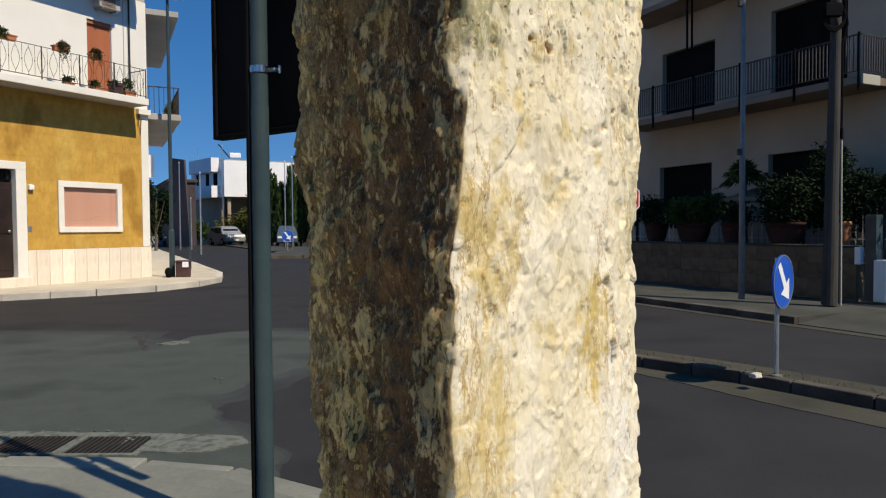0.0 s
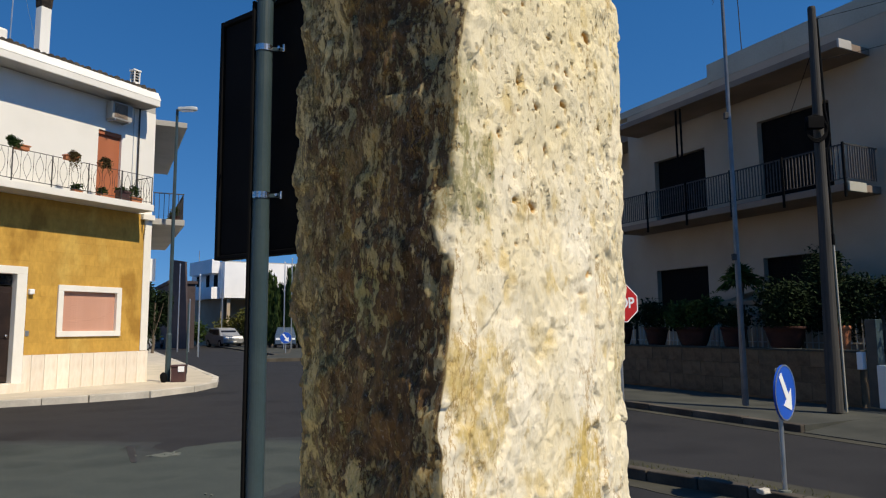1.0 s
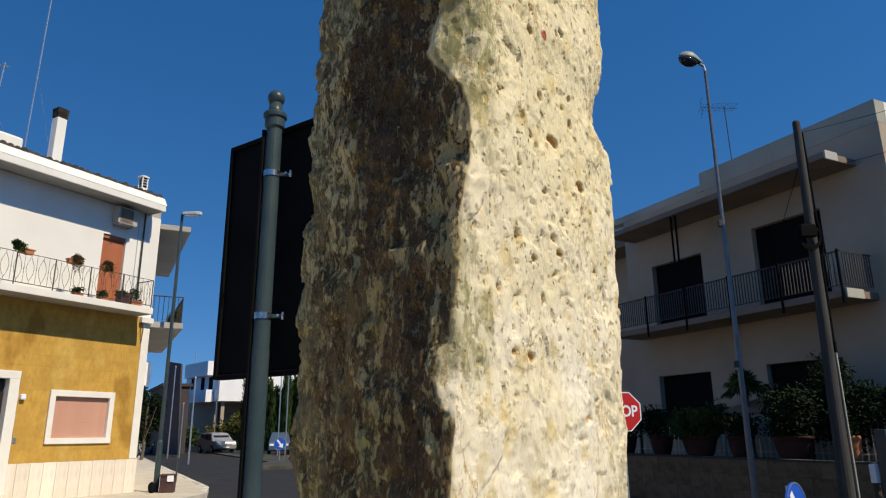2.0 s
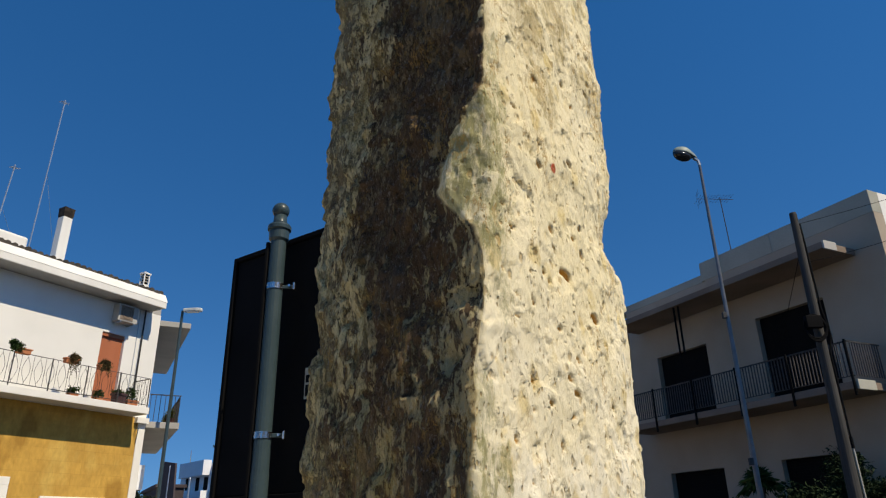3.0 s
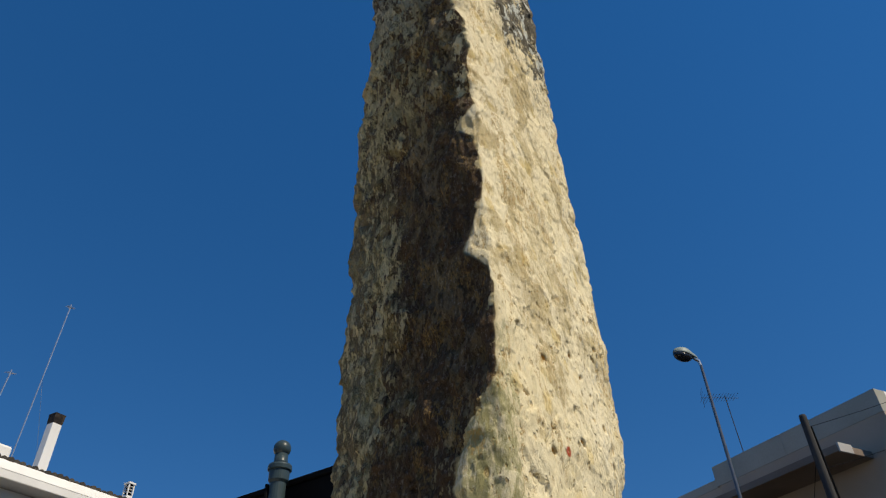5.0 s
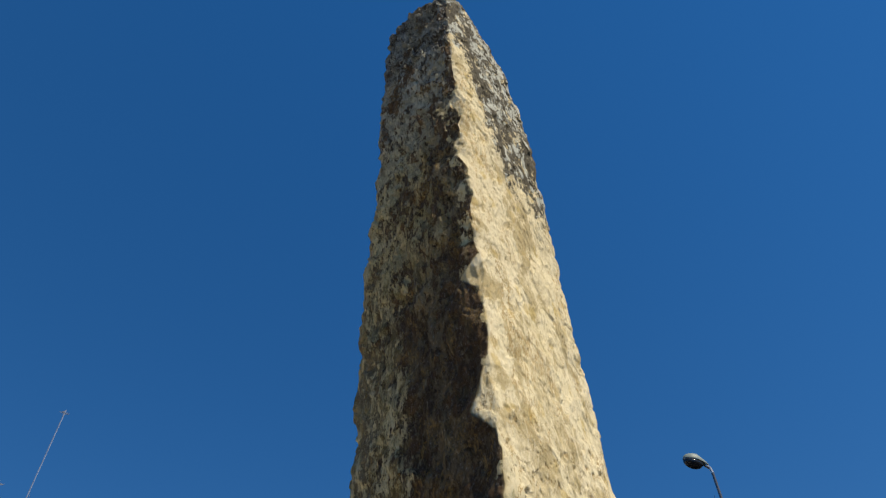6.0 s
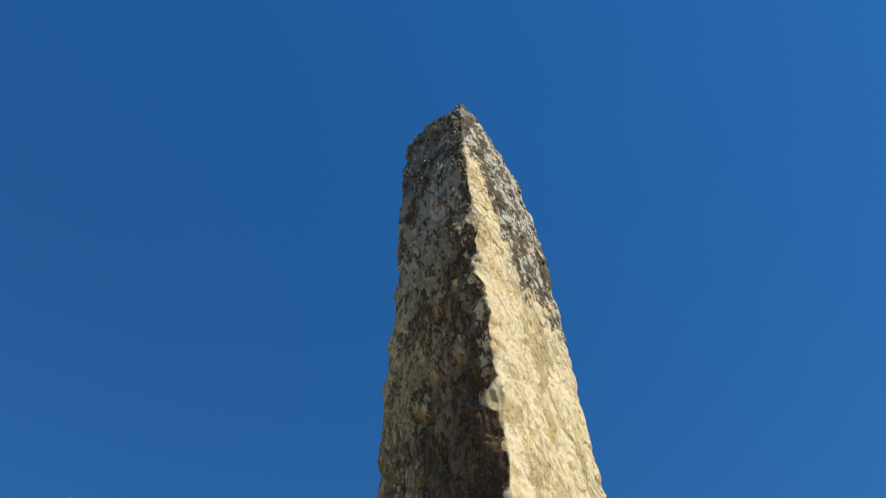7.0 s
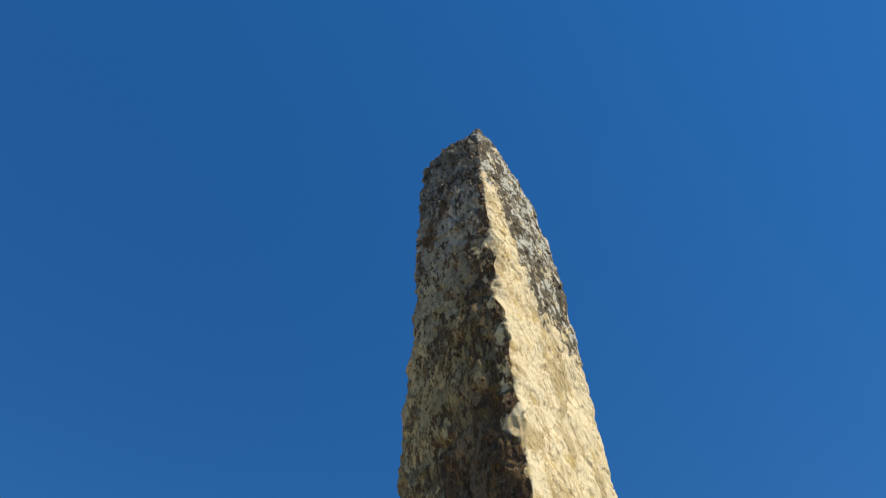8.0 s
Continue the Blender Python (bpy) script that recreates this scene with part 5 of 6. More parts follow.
def build_rail_planter(m, seed, aside, wide, tall, tail, leafmat, label):
    t = thing("flower_pot", m, label, "flower pot", "rail planters")
    bm = bmesh.new()
    prism([(-0.14, -0.06), (0.14, -0.06), (0.14, 0.06), (-0.14, 0.06)], 0, 0.09, bm, 0.008)
    box(-0.165, 0.165, -0.075, 0.075, 0.085, 0.115, 0.008, bm)
    part("pot", bm, M_TERRA, t)
    part("bracket", tube([(0, 0.10, 0.02), (0, 0.02, -0.012), (0, -0.05, -0.012)], 0.006, 5), M_RAIL, t)
    bm = leaves(1500, 0.045, (wide, 0.13, tall), (aside, -0.02, 0.14), seed, 0.1)
    # strands that hang from the tuft, thinning out
    rng = random.Random(seed + 40)
    for k in range(13):
        x, y = aside + wide * rng.uniform(-0.8, 0.6), -0.08 - rng.uniform(0, 0.05)
        drop = tail * rng.uniform(0.6, 1.3)
        for i in range(26):
            f = i / 25
            p = Vector((x + 0.03 * math.sin(5 * f + k) + rng.uniform(-0.018, 0.018), y + rng.uniform(-0.018, 0.018), 0.12 - drop * f))
            a = Vector((rng.gauss(0, 1), rng.gauss(0, 1), rng.gauss(-0.6, 0.6))).normalized() * 0.042 * (1.1 - 0.5 * f)
            b = a.cross(Vector((rng.gauss(0, 1), rng.gauss(0, 1), rng.gauss(0, 1)))).normalized() * 0.011
            bm.faces.new([bm.verts.new(v) for v in (p, p + a * 0.5 + b, p + a, p + a * 0.5 - b)])
    part("foliage", bm, leafmat, t)


def build_house_things():
    build_air_conditioner()
    for x, s, aside, wide, tall, tail, mat, label in (
        (-3.78, 1, -0.17, 0.17, 0.13, 0.10, M_LEAF, "terracotta planter hung on the balcony rail with a dark green tuft"),
        (-2.70, 2, 0.08, 0.18, 0.14, 0.34, M_DRY, "terracotta planter hung on the balcony rail with trailing plants"),
        (-1.86, 3, 0.0, 0.19, 0.09, 0.22, M_DRY, "terracotta planter hung on the balcony rail with a dry plant")):
        build_rail_planter(on_house(x, -0.66, 5.30), s, aside, wide, tall, tail, mat, label)
    build_pot_plant(on_house(-1.18, -0.42, 4.62), 0.32, 0.24, 0.26, M_BROWN, "dark brown square pot on the balcony floor", M_LEAF, 0.08, 11)
    build_pot_plant(on_house(-0.83, -0.42, 4.62), 0.34, 0.20, 0.14, M_TERRA, "terracotta trough with thin green stems on the balcony", M_LEAF, 0.40, 12)
    build_pot_plant(on_house(-1.72, -0.42, 4.62), 0.22, 0.18, 0.10, M_TERRA, "small pot with a leafy plant on the balcony floor", M_LEAF, 0.16, 13)
    build_pot_plant(on_house(-2.36, -0.42, 4.62), 0.24, 0.18, 0.08, M_TERRA, "small pot with a low plant on the balcony floor", M_LEAF, 0.14, 14)
    for al, s in ((0.4, 21), (1.0, 22), (1.7, 23)):
        build_pot_plant(HOUSE @ pose(*side_point(al, 0.6), 4.4), 0.2, 0.2, 0.15, M_DARKTERRA, "small potted plant on the side balcony", M_OLIVE, 0.2, s)
    for x, top, s in ((-3.33, 12.7, 0), (-4.22, 10.3, 1)):
        t = thing("aerial", on_house(x, 1.0, 7.5, 20), "thin metal television aerial on the roof", "aerial", "roof aerials")
        lean = 0.10 if s == 0 else 0.18
        part("mast", tube([(0, 0, 0), (lean, 0, top - 7.5)], 0.018, 6), M_STEEL, t)
        part("boom", tube([(lean - 0.13, 0.0, top - 7.62), (lean + 0.15, 0.0, top - 7.55)], 0.010, 5), M_STEEL, t)
        el = finish(tube([(0, -0.09, 0), (0, 0.09, 0)], 0.005, 5), "element", M_STEEL)
        repeat("element", el, t, [pose(lean - 0.11 + 0.05 * i, 0, top - 7.615 + 0.012 * i) for i in range(5)])
        part("guy_wire", tube([(lean * 0.8, 0, (top - 7.5) * 0.55), (1.9, 0.6, 0.4)], 0.004, 4), M_STEEL, t)


build_yellow_house()
build_house_things()


# ---- the shaded house across the street ----
def build_street_house():
    h = thing("street_house", STREET, "beige two-storey house in shade with long balcony and dark shutters", "house")
    ops = [(8.45, 10.15, 4.0, 5.97), (11.72, 13.42, 4.0, 5.79), (8.45, 10.2, 1.3, 2.9), (11.8, 13.5, 1.3, 2.88)]
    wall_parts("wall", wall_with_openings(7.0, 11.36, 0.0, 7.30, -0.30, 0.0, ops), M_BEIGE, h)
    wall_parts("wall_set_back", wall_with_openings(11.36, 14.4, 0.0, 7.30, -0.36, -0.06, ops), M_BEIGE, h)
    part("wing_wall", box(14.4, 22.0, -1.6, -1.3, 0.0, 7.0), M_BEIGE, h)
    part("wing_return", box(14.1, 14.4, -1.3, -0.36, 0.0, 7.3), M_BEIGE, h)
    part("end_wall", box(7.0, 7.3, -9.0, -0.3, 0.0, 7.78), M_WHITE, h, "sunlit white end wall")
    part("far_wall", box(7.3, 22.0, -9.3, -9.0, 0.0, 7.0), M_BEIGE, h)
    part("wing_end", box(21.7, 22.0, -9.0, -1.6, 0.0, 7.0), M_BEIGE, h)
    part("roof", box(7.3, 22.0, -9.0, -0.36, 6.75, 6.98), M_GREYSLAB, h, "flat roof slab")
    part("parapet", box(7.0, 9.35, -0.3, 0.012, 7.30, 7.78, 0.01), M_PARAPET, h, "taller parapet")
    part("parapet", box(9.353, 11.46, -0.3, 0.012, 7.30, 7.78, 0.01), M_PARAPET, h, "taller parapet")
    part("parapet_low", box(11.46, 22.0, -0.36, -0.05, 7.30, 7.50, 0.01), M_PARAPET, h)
    part("inner_floor", box(7.3, 14.1, -8.9, -0.4, 3.6, 3.8), M_GREYSLAB, h)
    for x0, x1, z0, z1 in ops:
        y = -0.20 if x0 > 11 else -0.14
        roller_shutter("roller_shutter", h, x0, x1, z0, z1, 0, M_ROLLER, 0.06, "dark closed roller shutter").matrix_basis = pose(x0 + x1, y, 0, 0, 0, 180)
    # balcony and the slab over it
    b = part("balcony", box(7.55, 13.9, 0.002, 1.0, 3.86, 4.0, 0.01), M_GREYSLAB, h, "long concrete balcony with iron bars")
    # end piece paler than the slab: sunlight put into its colour
    part("slab_end", box(7.51, 7.55, 0.5, 1.0, 3.84, 4.02, 0.008), M_PARAPET, b, "slab end coloured paler for its sunlight")
    part("handrail", box(7.57, 13.9, 0.93, 0.96, 4.72, 4.745), M_RAIL, b)
    part("bottom_rail", box(7.57, 13.9, 0.935, 0.955, 4.09, 4.105), M_RAIL, b)
    part("side_rail", box(7.57, 7.595, 0.01, 0.93, 4.72, 4.745), M_RAIL, b)
    bar = finish(box(-0.009, 0.009, -0.009, 0.009, 4.1, 4.72), "baluster", M_IRONGREY)
    repeat("baluster", bar, b, [pose(7.65 + 0.072 * i, 0.945, 0) for i in range(87)] + [pose(7.58, 0.08 + 0.072 * i, 0) for i in range(12)])
    post = finish(box(-0.018, 0.018, -0.018, 0.018, 3.74, 4.76, 0.003), "rail_post", M_BLACK)
    repeat("rail_post", post, b, [pose(7.58 + 1.26 * i, 1.02, 0) for i in range(6)])
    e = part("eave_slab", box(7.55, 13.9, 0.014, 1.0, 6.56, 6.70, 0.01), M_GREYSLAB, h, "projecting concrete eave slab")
    # eave end likewise coloured as a sunlit face
    part("slab_end", box(7.51, 7.55, 0.62, 1.0, 6.54, 6.72, 0.008), M_SOFFIT, e, "slab end coloured paler for its sunlight")
    rod = finish(tube([(0, 0, 5.35), (0, 0, 6.57)], 0.024, 6), "awning_rod", M_BLACK)
    repeat("awning_rod", rod, e, [pose(11.66, 0.9, 0), pose(11.52, 0.9, 0)])


def build_garden():
    g = thing("garden_wall", STREET, "low brown stone garden wall with dark coping", "garden wall")
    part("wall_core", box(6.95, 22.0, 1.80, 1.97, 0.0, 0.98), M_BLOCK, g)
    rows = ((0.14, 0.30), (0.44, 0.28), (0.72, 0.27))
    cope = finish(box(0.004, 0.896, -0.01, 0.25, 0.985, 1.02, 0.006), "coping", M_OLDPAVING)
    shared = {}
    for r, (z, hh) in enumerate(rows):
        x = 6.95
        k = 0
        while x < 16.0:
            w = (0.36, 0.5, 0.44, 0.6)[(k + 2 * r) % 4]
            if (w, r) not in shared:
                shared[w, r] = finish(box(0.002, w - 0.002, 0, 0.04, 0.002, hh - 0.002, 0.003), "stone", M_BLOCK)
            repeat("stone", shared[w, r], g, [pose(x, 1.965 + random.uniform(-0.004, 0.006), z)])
            x += w
            k += 1
    repeat("coping", cope, g, [pose(6.95 + 0.9 * i, 1.77, 0) for i in range(14)])
    tagged(part("garden", box(7.0, 22.0, 0.01, 1.80, -0.1, 0.95), M_DUST), "raised garden terrace behind the wall", "garden", kind="structure").matrix_basis = STREET
    f = thing("garden_fence", STREET, "grey iron bar fence behind the planters on the terrace", "fence")
    part("top_rail", box(7.0, 16.0, 1.10, 1.13, 1.64, 1.665), M_STEEL, f)
    part("bottom_rail", box(7.0, 16.0, 1.10, 1.13, 1.10, 1.12), M_STEEL, f)
    bar = finish(box(-0.012, 0.012, -0.008, 0.008, 0.95, 1.70, 0.003), "bar", M_STEEL)
    repeat("bar", bar, f, [pose(7.05 + 0.12 * i, 1.115, 0) for i in range(74)])
    post = finish(box(-0.025, 0.025, -0.025, 0.025, 0.95, 1.80, 0.004), "fence_post", M_RAIL)
    repeat("fence_post", post, f, [pose(7.05 + 1.5 * i, 1.115, 0) for i in range(7)], "dark fence post")
    gate = thing("gate", STREET, "grey metal gate with pale posts beside the garden wall", "gate")
    part("gate_post", box(6.62, 6.80, 1.86, 2.04, 0.14, 1.52, 0.01), M_POST, gate)
    part("letter_box", box(6.83, 6.93, 2.0, 2.1, 0.72, 1.0, 0.01), M_SIGNWHITE, gate, "small white box")
    part("gate_pillar", box(6.42, 6.62, 1.86, 2.1, 0.14, 0.80, 0.01), M_TRIM, gate, "white low pillar")
    for i in range(9):
        part("gate_bar", box(6.30 - 0.13 * i, 6.33 - 0.13 * i, 1.93, 1.96, 0.2, 1.35, 0.004), M_POST, gate)
    for z in (0.25, 1.28):
        part("gate_rail", box(5.2, 6.42, 1.965, 1.985, z, z + 0.04), M_POST, gate)
    rest = thing("boundary_wall", STREET, "plain low wall beyond the gate", "garden wall")
    part("wall", box(-14, 5.2, 1.80, 2.0, 0.0, 1.2, 0.01), M_BLOCK, rest)


def build_planter(x, w, plant_h, seed, mat, leafmat, label, y=1.58, size=0.09, density=1.0):
    t = thing("planter", STREET @ pose(x, y, 0.95), label, "planter", "garden planters")
    bm = lathe([(0.26, 0), (0.30, 0.02), (0.38, 0.16), (0.44, 0.32), (0.46, 0.40), (0.50, 0.41), (0.50, 0.46), (0.45, 0.47), (0.40, 0.44)], 24)
    for v in bm.verts:
        v.co.x, v.co.y = v.co.x * w, v.co.y * min(w, 0.5)
    part("bowl", bm, mat, t, "", True)
    bm = leaves(int(900 * w * plant_h * density), size, (w * 0.72, 0.55, plant_h * 0.66), (0, 0, 0.5 + plant_h * 0.48), seed, 0.2)
    rng = random.Random(seed)
    for _ in range(int(900 * w * plant_h * density)):
        p = Vector((rng.uniform(-0.5, 0.5) * w, rng.uniform(-0.3, 0.3), 0.46 + plant_h * rng.uniform(0, 0.92)))
        a = Vector((rng.gauss(0, 1), rng.gauss(0, 1), rng.gauss(0.2, 0.8))).normalized()
        b = a.cross(Vector((rng.gauss(0, 1), rng.gauss(0, 1), rng.gauss(0, 1)))).normalized()
        bm.faces.new([bm.verts.new(p), bm.verts.new(p + a * size * 0.5 + b * size * 0.22), bm.verts.new(p + a * size), bm.verts.new(p + a * size * 0.5 - b * size * 0.22)])
    part("foliage", bm, leafmat, t)


def build_bush(name, m, spread, count, size, seed, mat, label, trunk=0.35, category="bush"):
    t = thing(name, m, label, category)
    bm = tube([(0, 0, 0), (0.02, 0.01, trunk), (0.05, -0.02, trunk + spread[2] * 0.6)], [0.05, 0.04, 0.02], 8)
    for a in range(4):
        tube([(0.02, 0.01, trunk * 0.8), (spread[0] * 0.4 * math.cos(a * 1.6), spread[1] * 0.4 * math.sin(a * 1.6), trunk + spread[2] * 0.7)], [0.03, 0.012], 6, bm)
    part("trunk", bm, M_BARK, t)
    part("crown", leaves(count, size, spread, (0, 0, trunk + spread[2] * 0.75), seed, 0.25), mat, t)


def build_palm():
    t = thing("palm", STREET @ pose(9.7, 1.35, 0.95), "small fan palm in the shaded garden", "palm")
    part("trunk", tube([(0, 0, 0), (0.02, 0, 0.6), (0, 0.02, 1.36)], [0.09, 0.075, 0.07], 10), M_BARK, t)
    rng = random.Random(5)
    for i in range(40):
        # young fronds stand up in the middle, old ones arch out and hang
        age = i / 39
        a = i * 2.4 + rng.uniform(-0.2, 0.2)
        rise = math.radians(84 - 78 * age + rng.uniform(-8, 8))
        out = Vector((math.cos(a), math.sin(a), 0))
        d = out * math.cos(rise) + Vector((0, 0, math.sin(rise)))
        base = Vector((0, 0, 1.34))
        reach = rng.uniform(0.14, 0.22)
        stem = [base, base + d * reach * 0.5, base + d * reach + Vector((0, 0, -0.03 * age))]
        bm = tube(stem, 0.007, 5)
        across = out.cross(Vector((0, 0, 1))).normalized()
        up = d.cross(across)
        for j in range(13):
            b = (j - 6) * 0.20
            e = (d * math.cos(b) + across * math.sin(b) + up * rng.uniform(-0.12, 0.12)).normalized()
            size = 0.31 * (1 - 0.03 * abs(j - 6)) * rng.uniform(0.85, 1.1)
            side = e.cross(up).normalized() * 0.017
            p = stem[-1]
            sag = Vector((0, 0, -0.05 - 0.12 * age))
            m1, m2 = p + e * size * 0.4, p + e * size * 0.75 + sag * 0.4
            bm.faces.new([bm.verts.new(q) for q in (p, m1 + side, m2 + side * 0.7, p + e * size + sag, m2 - side * 0.7, m1 - side)])
        part("frond", bm, M_LEAF, t)


def build_parasol():
    t = thing("parasol", STREET @ pose(9.75, 0.75, 0.95), "pale grey garden parasol, open, in the shade", "parasol")
    part("pole", tube([(0, 0, 0), (0, 0, 1.22)], 0.02, 8), M_STEEL, t)
    bm = bmesh.new()
    apex, k = bm.verts.new((0, 0, 1.24)), 8
    ring = [bm.verts.new((0.78 * math.cos(2 * math.pi * i / k), 0.78 * math.sin(2 * math.pi * i / k), 0.98)) for i in range(k)]
    hem = [bm.verts.new((0.78 * math.cos(2 * math.pi * i / k), 0.78 * math.sin(2 * math.pi * i / k), 0.90)) for i in range(k)]
    for i in range(k):
        bm.faces.new((ring[i], ring[(i + 1) % k], apex))
        bm.faces.new((hem[i], hem[(i + 1) % k], ring[(i + 1) % k], ring[i]))
    bmesh.ops.solidify(bm, geom=bm.faces[:], thickness=0.006)
    part("canopy", bm, M_BEIGE, t)


build_street_house()
build_garden()
build_planter(10.8, 0.95, 0.60, 31, M_DARKTERRA, M_LEAF, "dark terracotta bowl with a clipped hedge on the terrace", density=3.6)
build_planter(8.58, 0.85, 0.78, 32, M_DARKTERRA, M_PINE, "dark terracotta bowl overgrown by a dark shrub", density=4.0)
build_planter(11.9, 0.60, 0.55, 33, M_DARKTERRA, M_PINE, "dark terracotta bowl with a leafy shrub", density=3.0)
build_planter(13.1, 0.70, 0.6, 34, M_DARKTERRA, M_PINE, "dark terracotta bowl with a dark shrub", density=3.0)
build_planter(9.74, 0.54, 0.40, 35, M_DARKTERRA, M_PINE, "dark terracotta bowl with a low dark plant", density=3.0)
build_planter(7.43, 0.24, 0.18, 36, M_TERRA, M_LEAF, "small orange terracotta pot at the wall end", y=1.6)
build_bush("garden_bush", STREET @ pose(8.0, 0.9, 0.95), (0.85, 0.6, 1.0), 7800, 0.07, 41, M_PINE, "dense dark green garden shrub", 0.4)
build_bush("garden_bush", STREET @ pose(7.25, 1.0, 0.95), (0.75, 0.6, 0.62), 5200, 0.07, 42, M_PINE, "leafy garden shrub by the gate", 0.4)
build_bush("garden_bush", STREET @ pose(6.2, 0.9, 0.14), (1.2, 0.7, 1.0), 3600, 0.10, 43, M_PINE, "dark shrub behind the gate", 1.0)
build_palm()
build_parasol()


# ---- street furniture ----
def build_right_lamp():
    t = thing("street_lamp", pose(4.69, 11.53, 0.13), "tall slim galvanised street lamp with a single head", "street lamp", "street lamps")
    part("pole", lathe([(0.052, 0), (0.047, 1.8), (0.038, 3.6), (0.038, 3.62), (0.031, 6.0), (0.026, 7.95)], 14), M_LAMPPOST, t)
    part("hatch", box(-0.025, 0.025, -0.066, -0.045, 0.9, 1.2, 0.004), M_LAMPPOST, t)
    band = finish(box(-0.085, -0.02, -0.045, 0.03, -0.05, 0.06, 0.006), "junction_box", M_RAIL)
    repeat("junction_box", band, t, [pose(0, 0, 2.45), pose(0, 0, 4.9)])
    part("arm", tube([(0, 0, 7.9), (-0.02, -0.005, 8.0), (-0.10, -0.02, 8.05)], 0.03, 8), M_STEEL, t)
    # a wedge of a shell, broad and raised at the nose, drawn in to a neck at the arm
    bm = bmesh.new()
    bmesh.ops.create_uvsphere(bm, u_segments=24, v_segments=14, radius=0.5)
    for v in bm.verts:
        x, y, z = v.co
        slim = 1 - 0.62 * max(0.0, x + 0.05) / 0.55
        v.co = Vector((x * 0.50, y * 0.25 * slim, max(z, -0.08) * 0.30 * slim))
    hd = part("lamp_head", bm, M_HEAD, t, "grey-green wedge-shaped lamp shell", True)
    hd.matrix_basis = pose(-0.26, -0.06, 8.11, 0, 13, 12)
    bm = bmesh.new()
    bmesh.ops.create_uvsphere(bm, u_segments=20, v_segments=12, radius=0.5)
    for v in bm.verts:
        v.co = Vector((v.co.x * 0.38, v.co.y * 0.23, min(v.co.z, 0.0) * 0.26))
    part("lens", bm, M_GLASS, hd, "dark glass lamp bowl", True).matrix_basis = pose(-0.055, 0, -0.026)


def build_left_lamp():
    t = thing("street_lamp", pose(-7.53, 17.5, 0.12), "slim grey street lamp with a flat head beside the corner", "street lamp", "street lamps")
    part("pole", lathe([(0.07, 0), (0.07, 1.2), (0.05, 1.25), (0.045, 4.5), (0.035, 7.2)], 12), M_POST, t)
    part("arm", tube([(0, 0, 7.15), (0.05, -0.02, 7.2), (0.2, -0.04, 7.2)], 0.022, 8), M_POST, t)
    bm = bmesh.new()
    prism([(0.04, -0.10), (0.42, -0.13), (0.55, -0.08), (0.55, 0.02), (0.42, 0.06), (0.04, 0.03)], 7.15, 7.25, bm, 0.025)
    hd = part("lamp_head", bm, M_LAMPGLASS, t, "pale flat lamp head")
    part("lens", box(0.12, 0.45, -0.09, 0.02, 7.135, 7.155, 0.004), M_SIGNWHITE, hd)
    b = thing("litter_bin", pose(-7.22, 17.45, 0.13, 0, 0, 15), "dark brown litter bin with a white label by the lamp", "litter bin")
    part("bin", prism([(-0.17, -0.15), (0.17, -0.15), (0.17, 0.15), (-0.17, 0.15)], 0, 0.38, None, 0.015), M_BROWN, b)
    part("rim", box(-0.19, 0.19, -0.17, 0.17, 0.381, 0.43, 0.012), M_BROWN, b)
    part("label", box(0.0, 0.15, -0.176, -0.171, 0.26, 0.40), M_SIGNWHITE, b, "white label")
    bg = thing("rubbish_bag", pose(-7.52, 17.25, 0.13), "small black rubbish bag against the lamp", "bag")
    bm = bmesh.new()
    bmesh.ops.create_icosphere(bm, subdivisions=3, radius=0.09)
    for v in bm.verts:
        v.co *= 1 + 0.18 * noise.noise(v.co * 14)
        v.co.z = max(v.co.z * 1.5, -0.12) + 0.12
    part("sack", bm, M_BLACK, bg, "", True)


def build_utility_pole():
    t = thing("utility_pole", pose(5.70, 10.70, 0.12), "weathered dark utility pole with cables and a conduit", "utility pole")
    part("pole", lathe([(0.115, 0), (0.10, 1.5), (0.082, 3.5), (0.060, 6.43), (0.054, 6.46)], 16), M_POLE, t).matrix_basis = pose(0, 0, 0, 0, 0.75, 0)
    part("conduit", tube([(0.145, -0.05, 0), (0.14, -0.05, 1.0), (0.13, -0.05, 2.55)], 0.017, 8), M_PARAPET, t, "grey conduit")
    part("conduit_cap", tube([(0.13, -0.05, 2.55), (0.13, -0.05, 2.72)], 0.026, 8), M_BLACK, t)
    part("riser_cable", tube([(0.13, -0.05, 2.7), (0.14, -0.04, 3.2), (0.13, -0.05, 4.0), (0.2, -0.06, 4.3), (0.15, -0.05, 4.7), (0.17, 0.0, 5.6), (0.16, 0.0, 6.25)], 0.016, 6), M_BLACK, t)
    coil = [(-0.05 + 0.17 * math.cos(a), -0.14, 4.35 + 0.2 * math.sin(a) + 0.004 * a) for a in [i * math.pi / 10 for i in range(61)]]
    part("cable_coil", tube(coil, 0.014, 6), M_BLACK, t, "coil of black cable")
    part("junction_box", box(-0.2, 0.05, -0.2, -0.1, 4.38, 4.58, 0.01), M_BLACK, t)
    def wire(a, b, sag):
        a, b = Vector(a), Vector(b)
        return [a.lerp(b, i / 14) - Vector((0, 0, sag * 4 * (i / 14) * (1 - i / 14))) for i in range(15)]
    origin = Vector((5.70, 10.70, 0.12))
    for z, end, sag in ((6.25, street(6.2, 0.3, 7.25), 0.015), (5.55, street(6.3, 0.3, 6.5), 0.03), (5.9, street(9.3, 0.95, 4.3), 0.02)):
        part("overhead_cable", tube(wire((0.12, 0.0, z), end - origin, sag), 0.005, 5), M_BLACK, t)


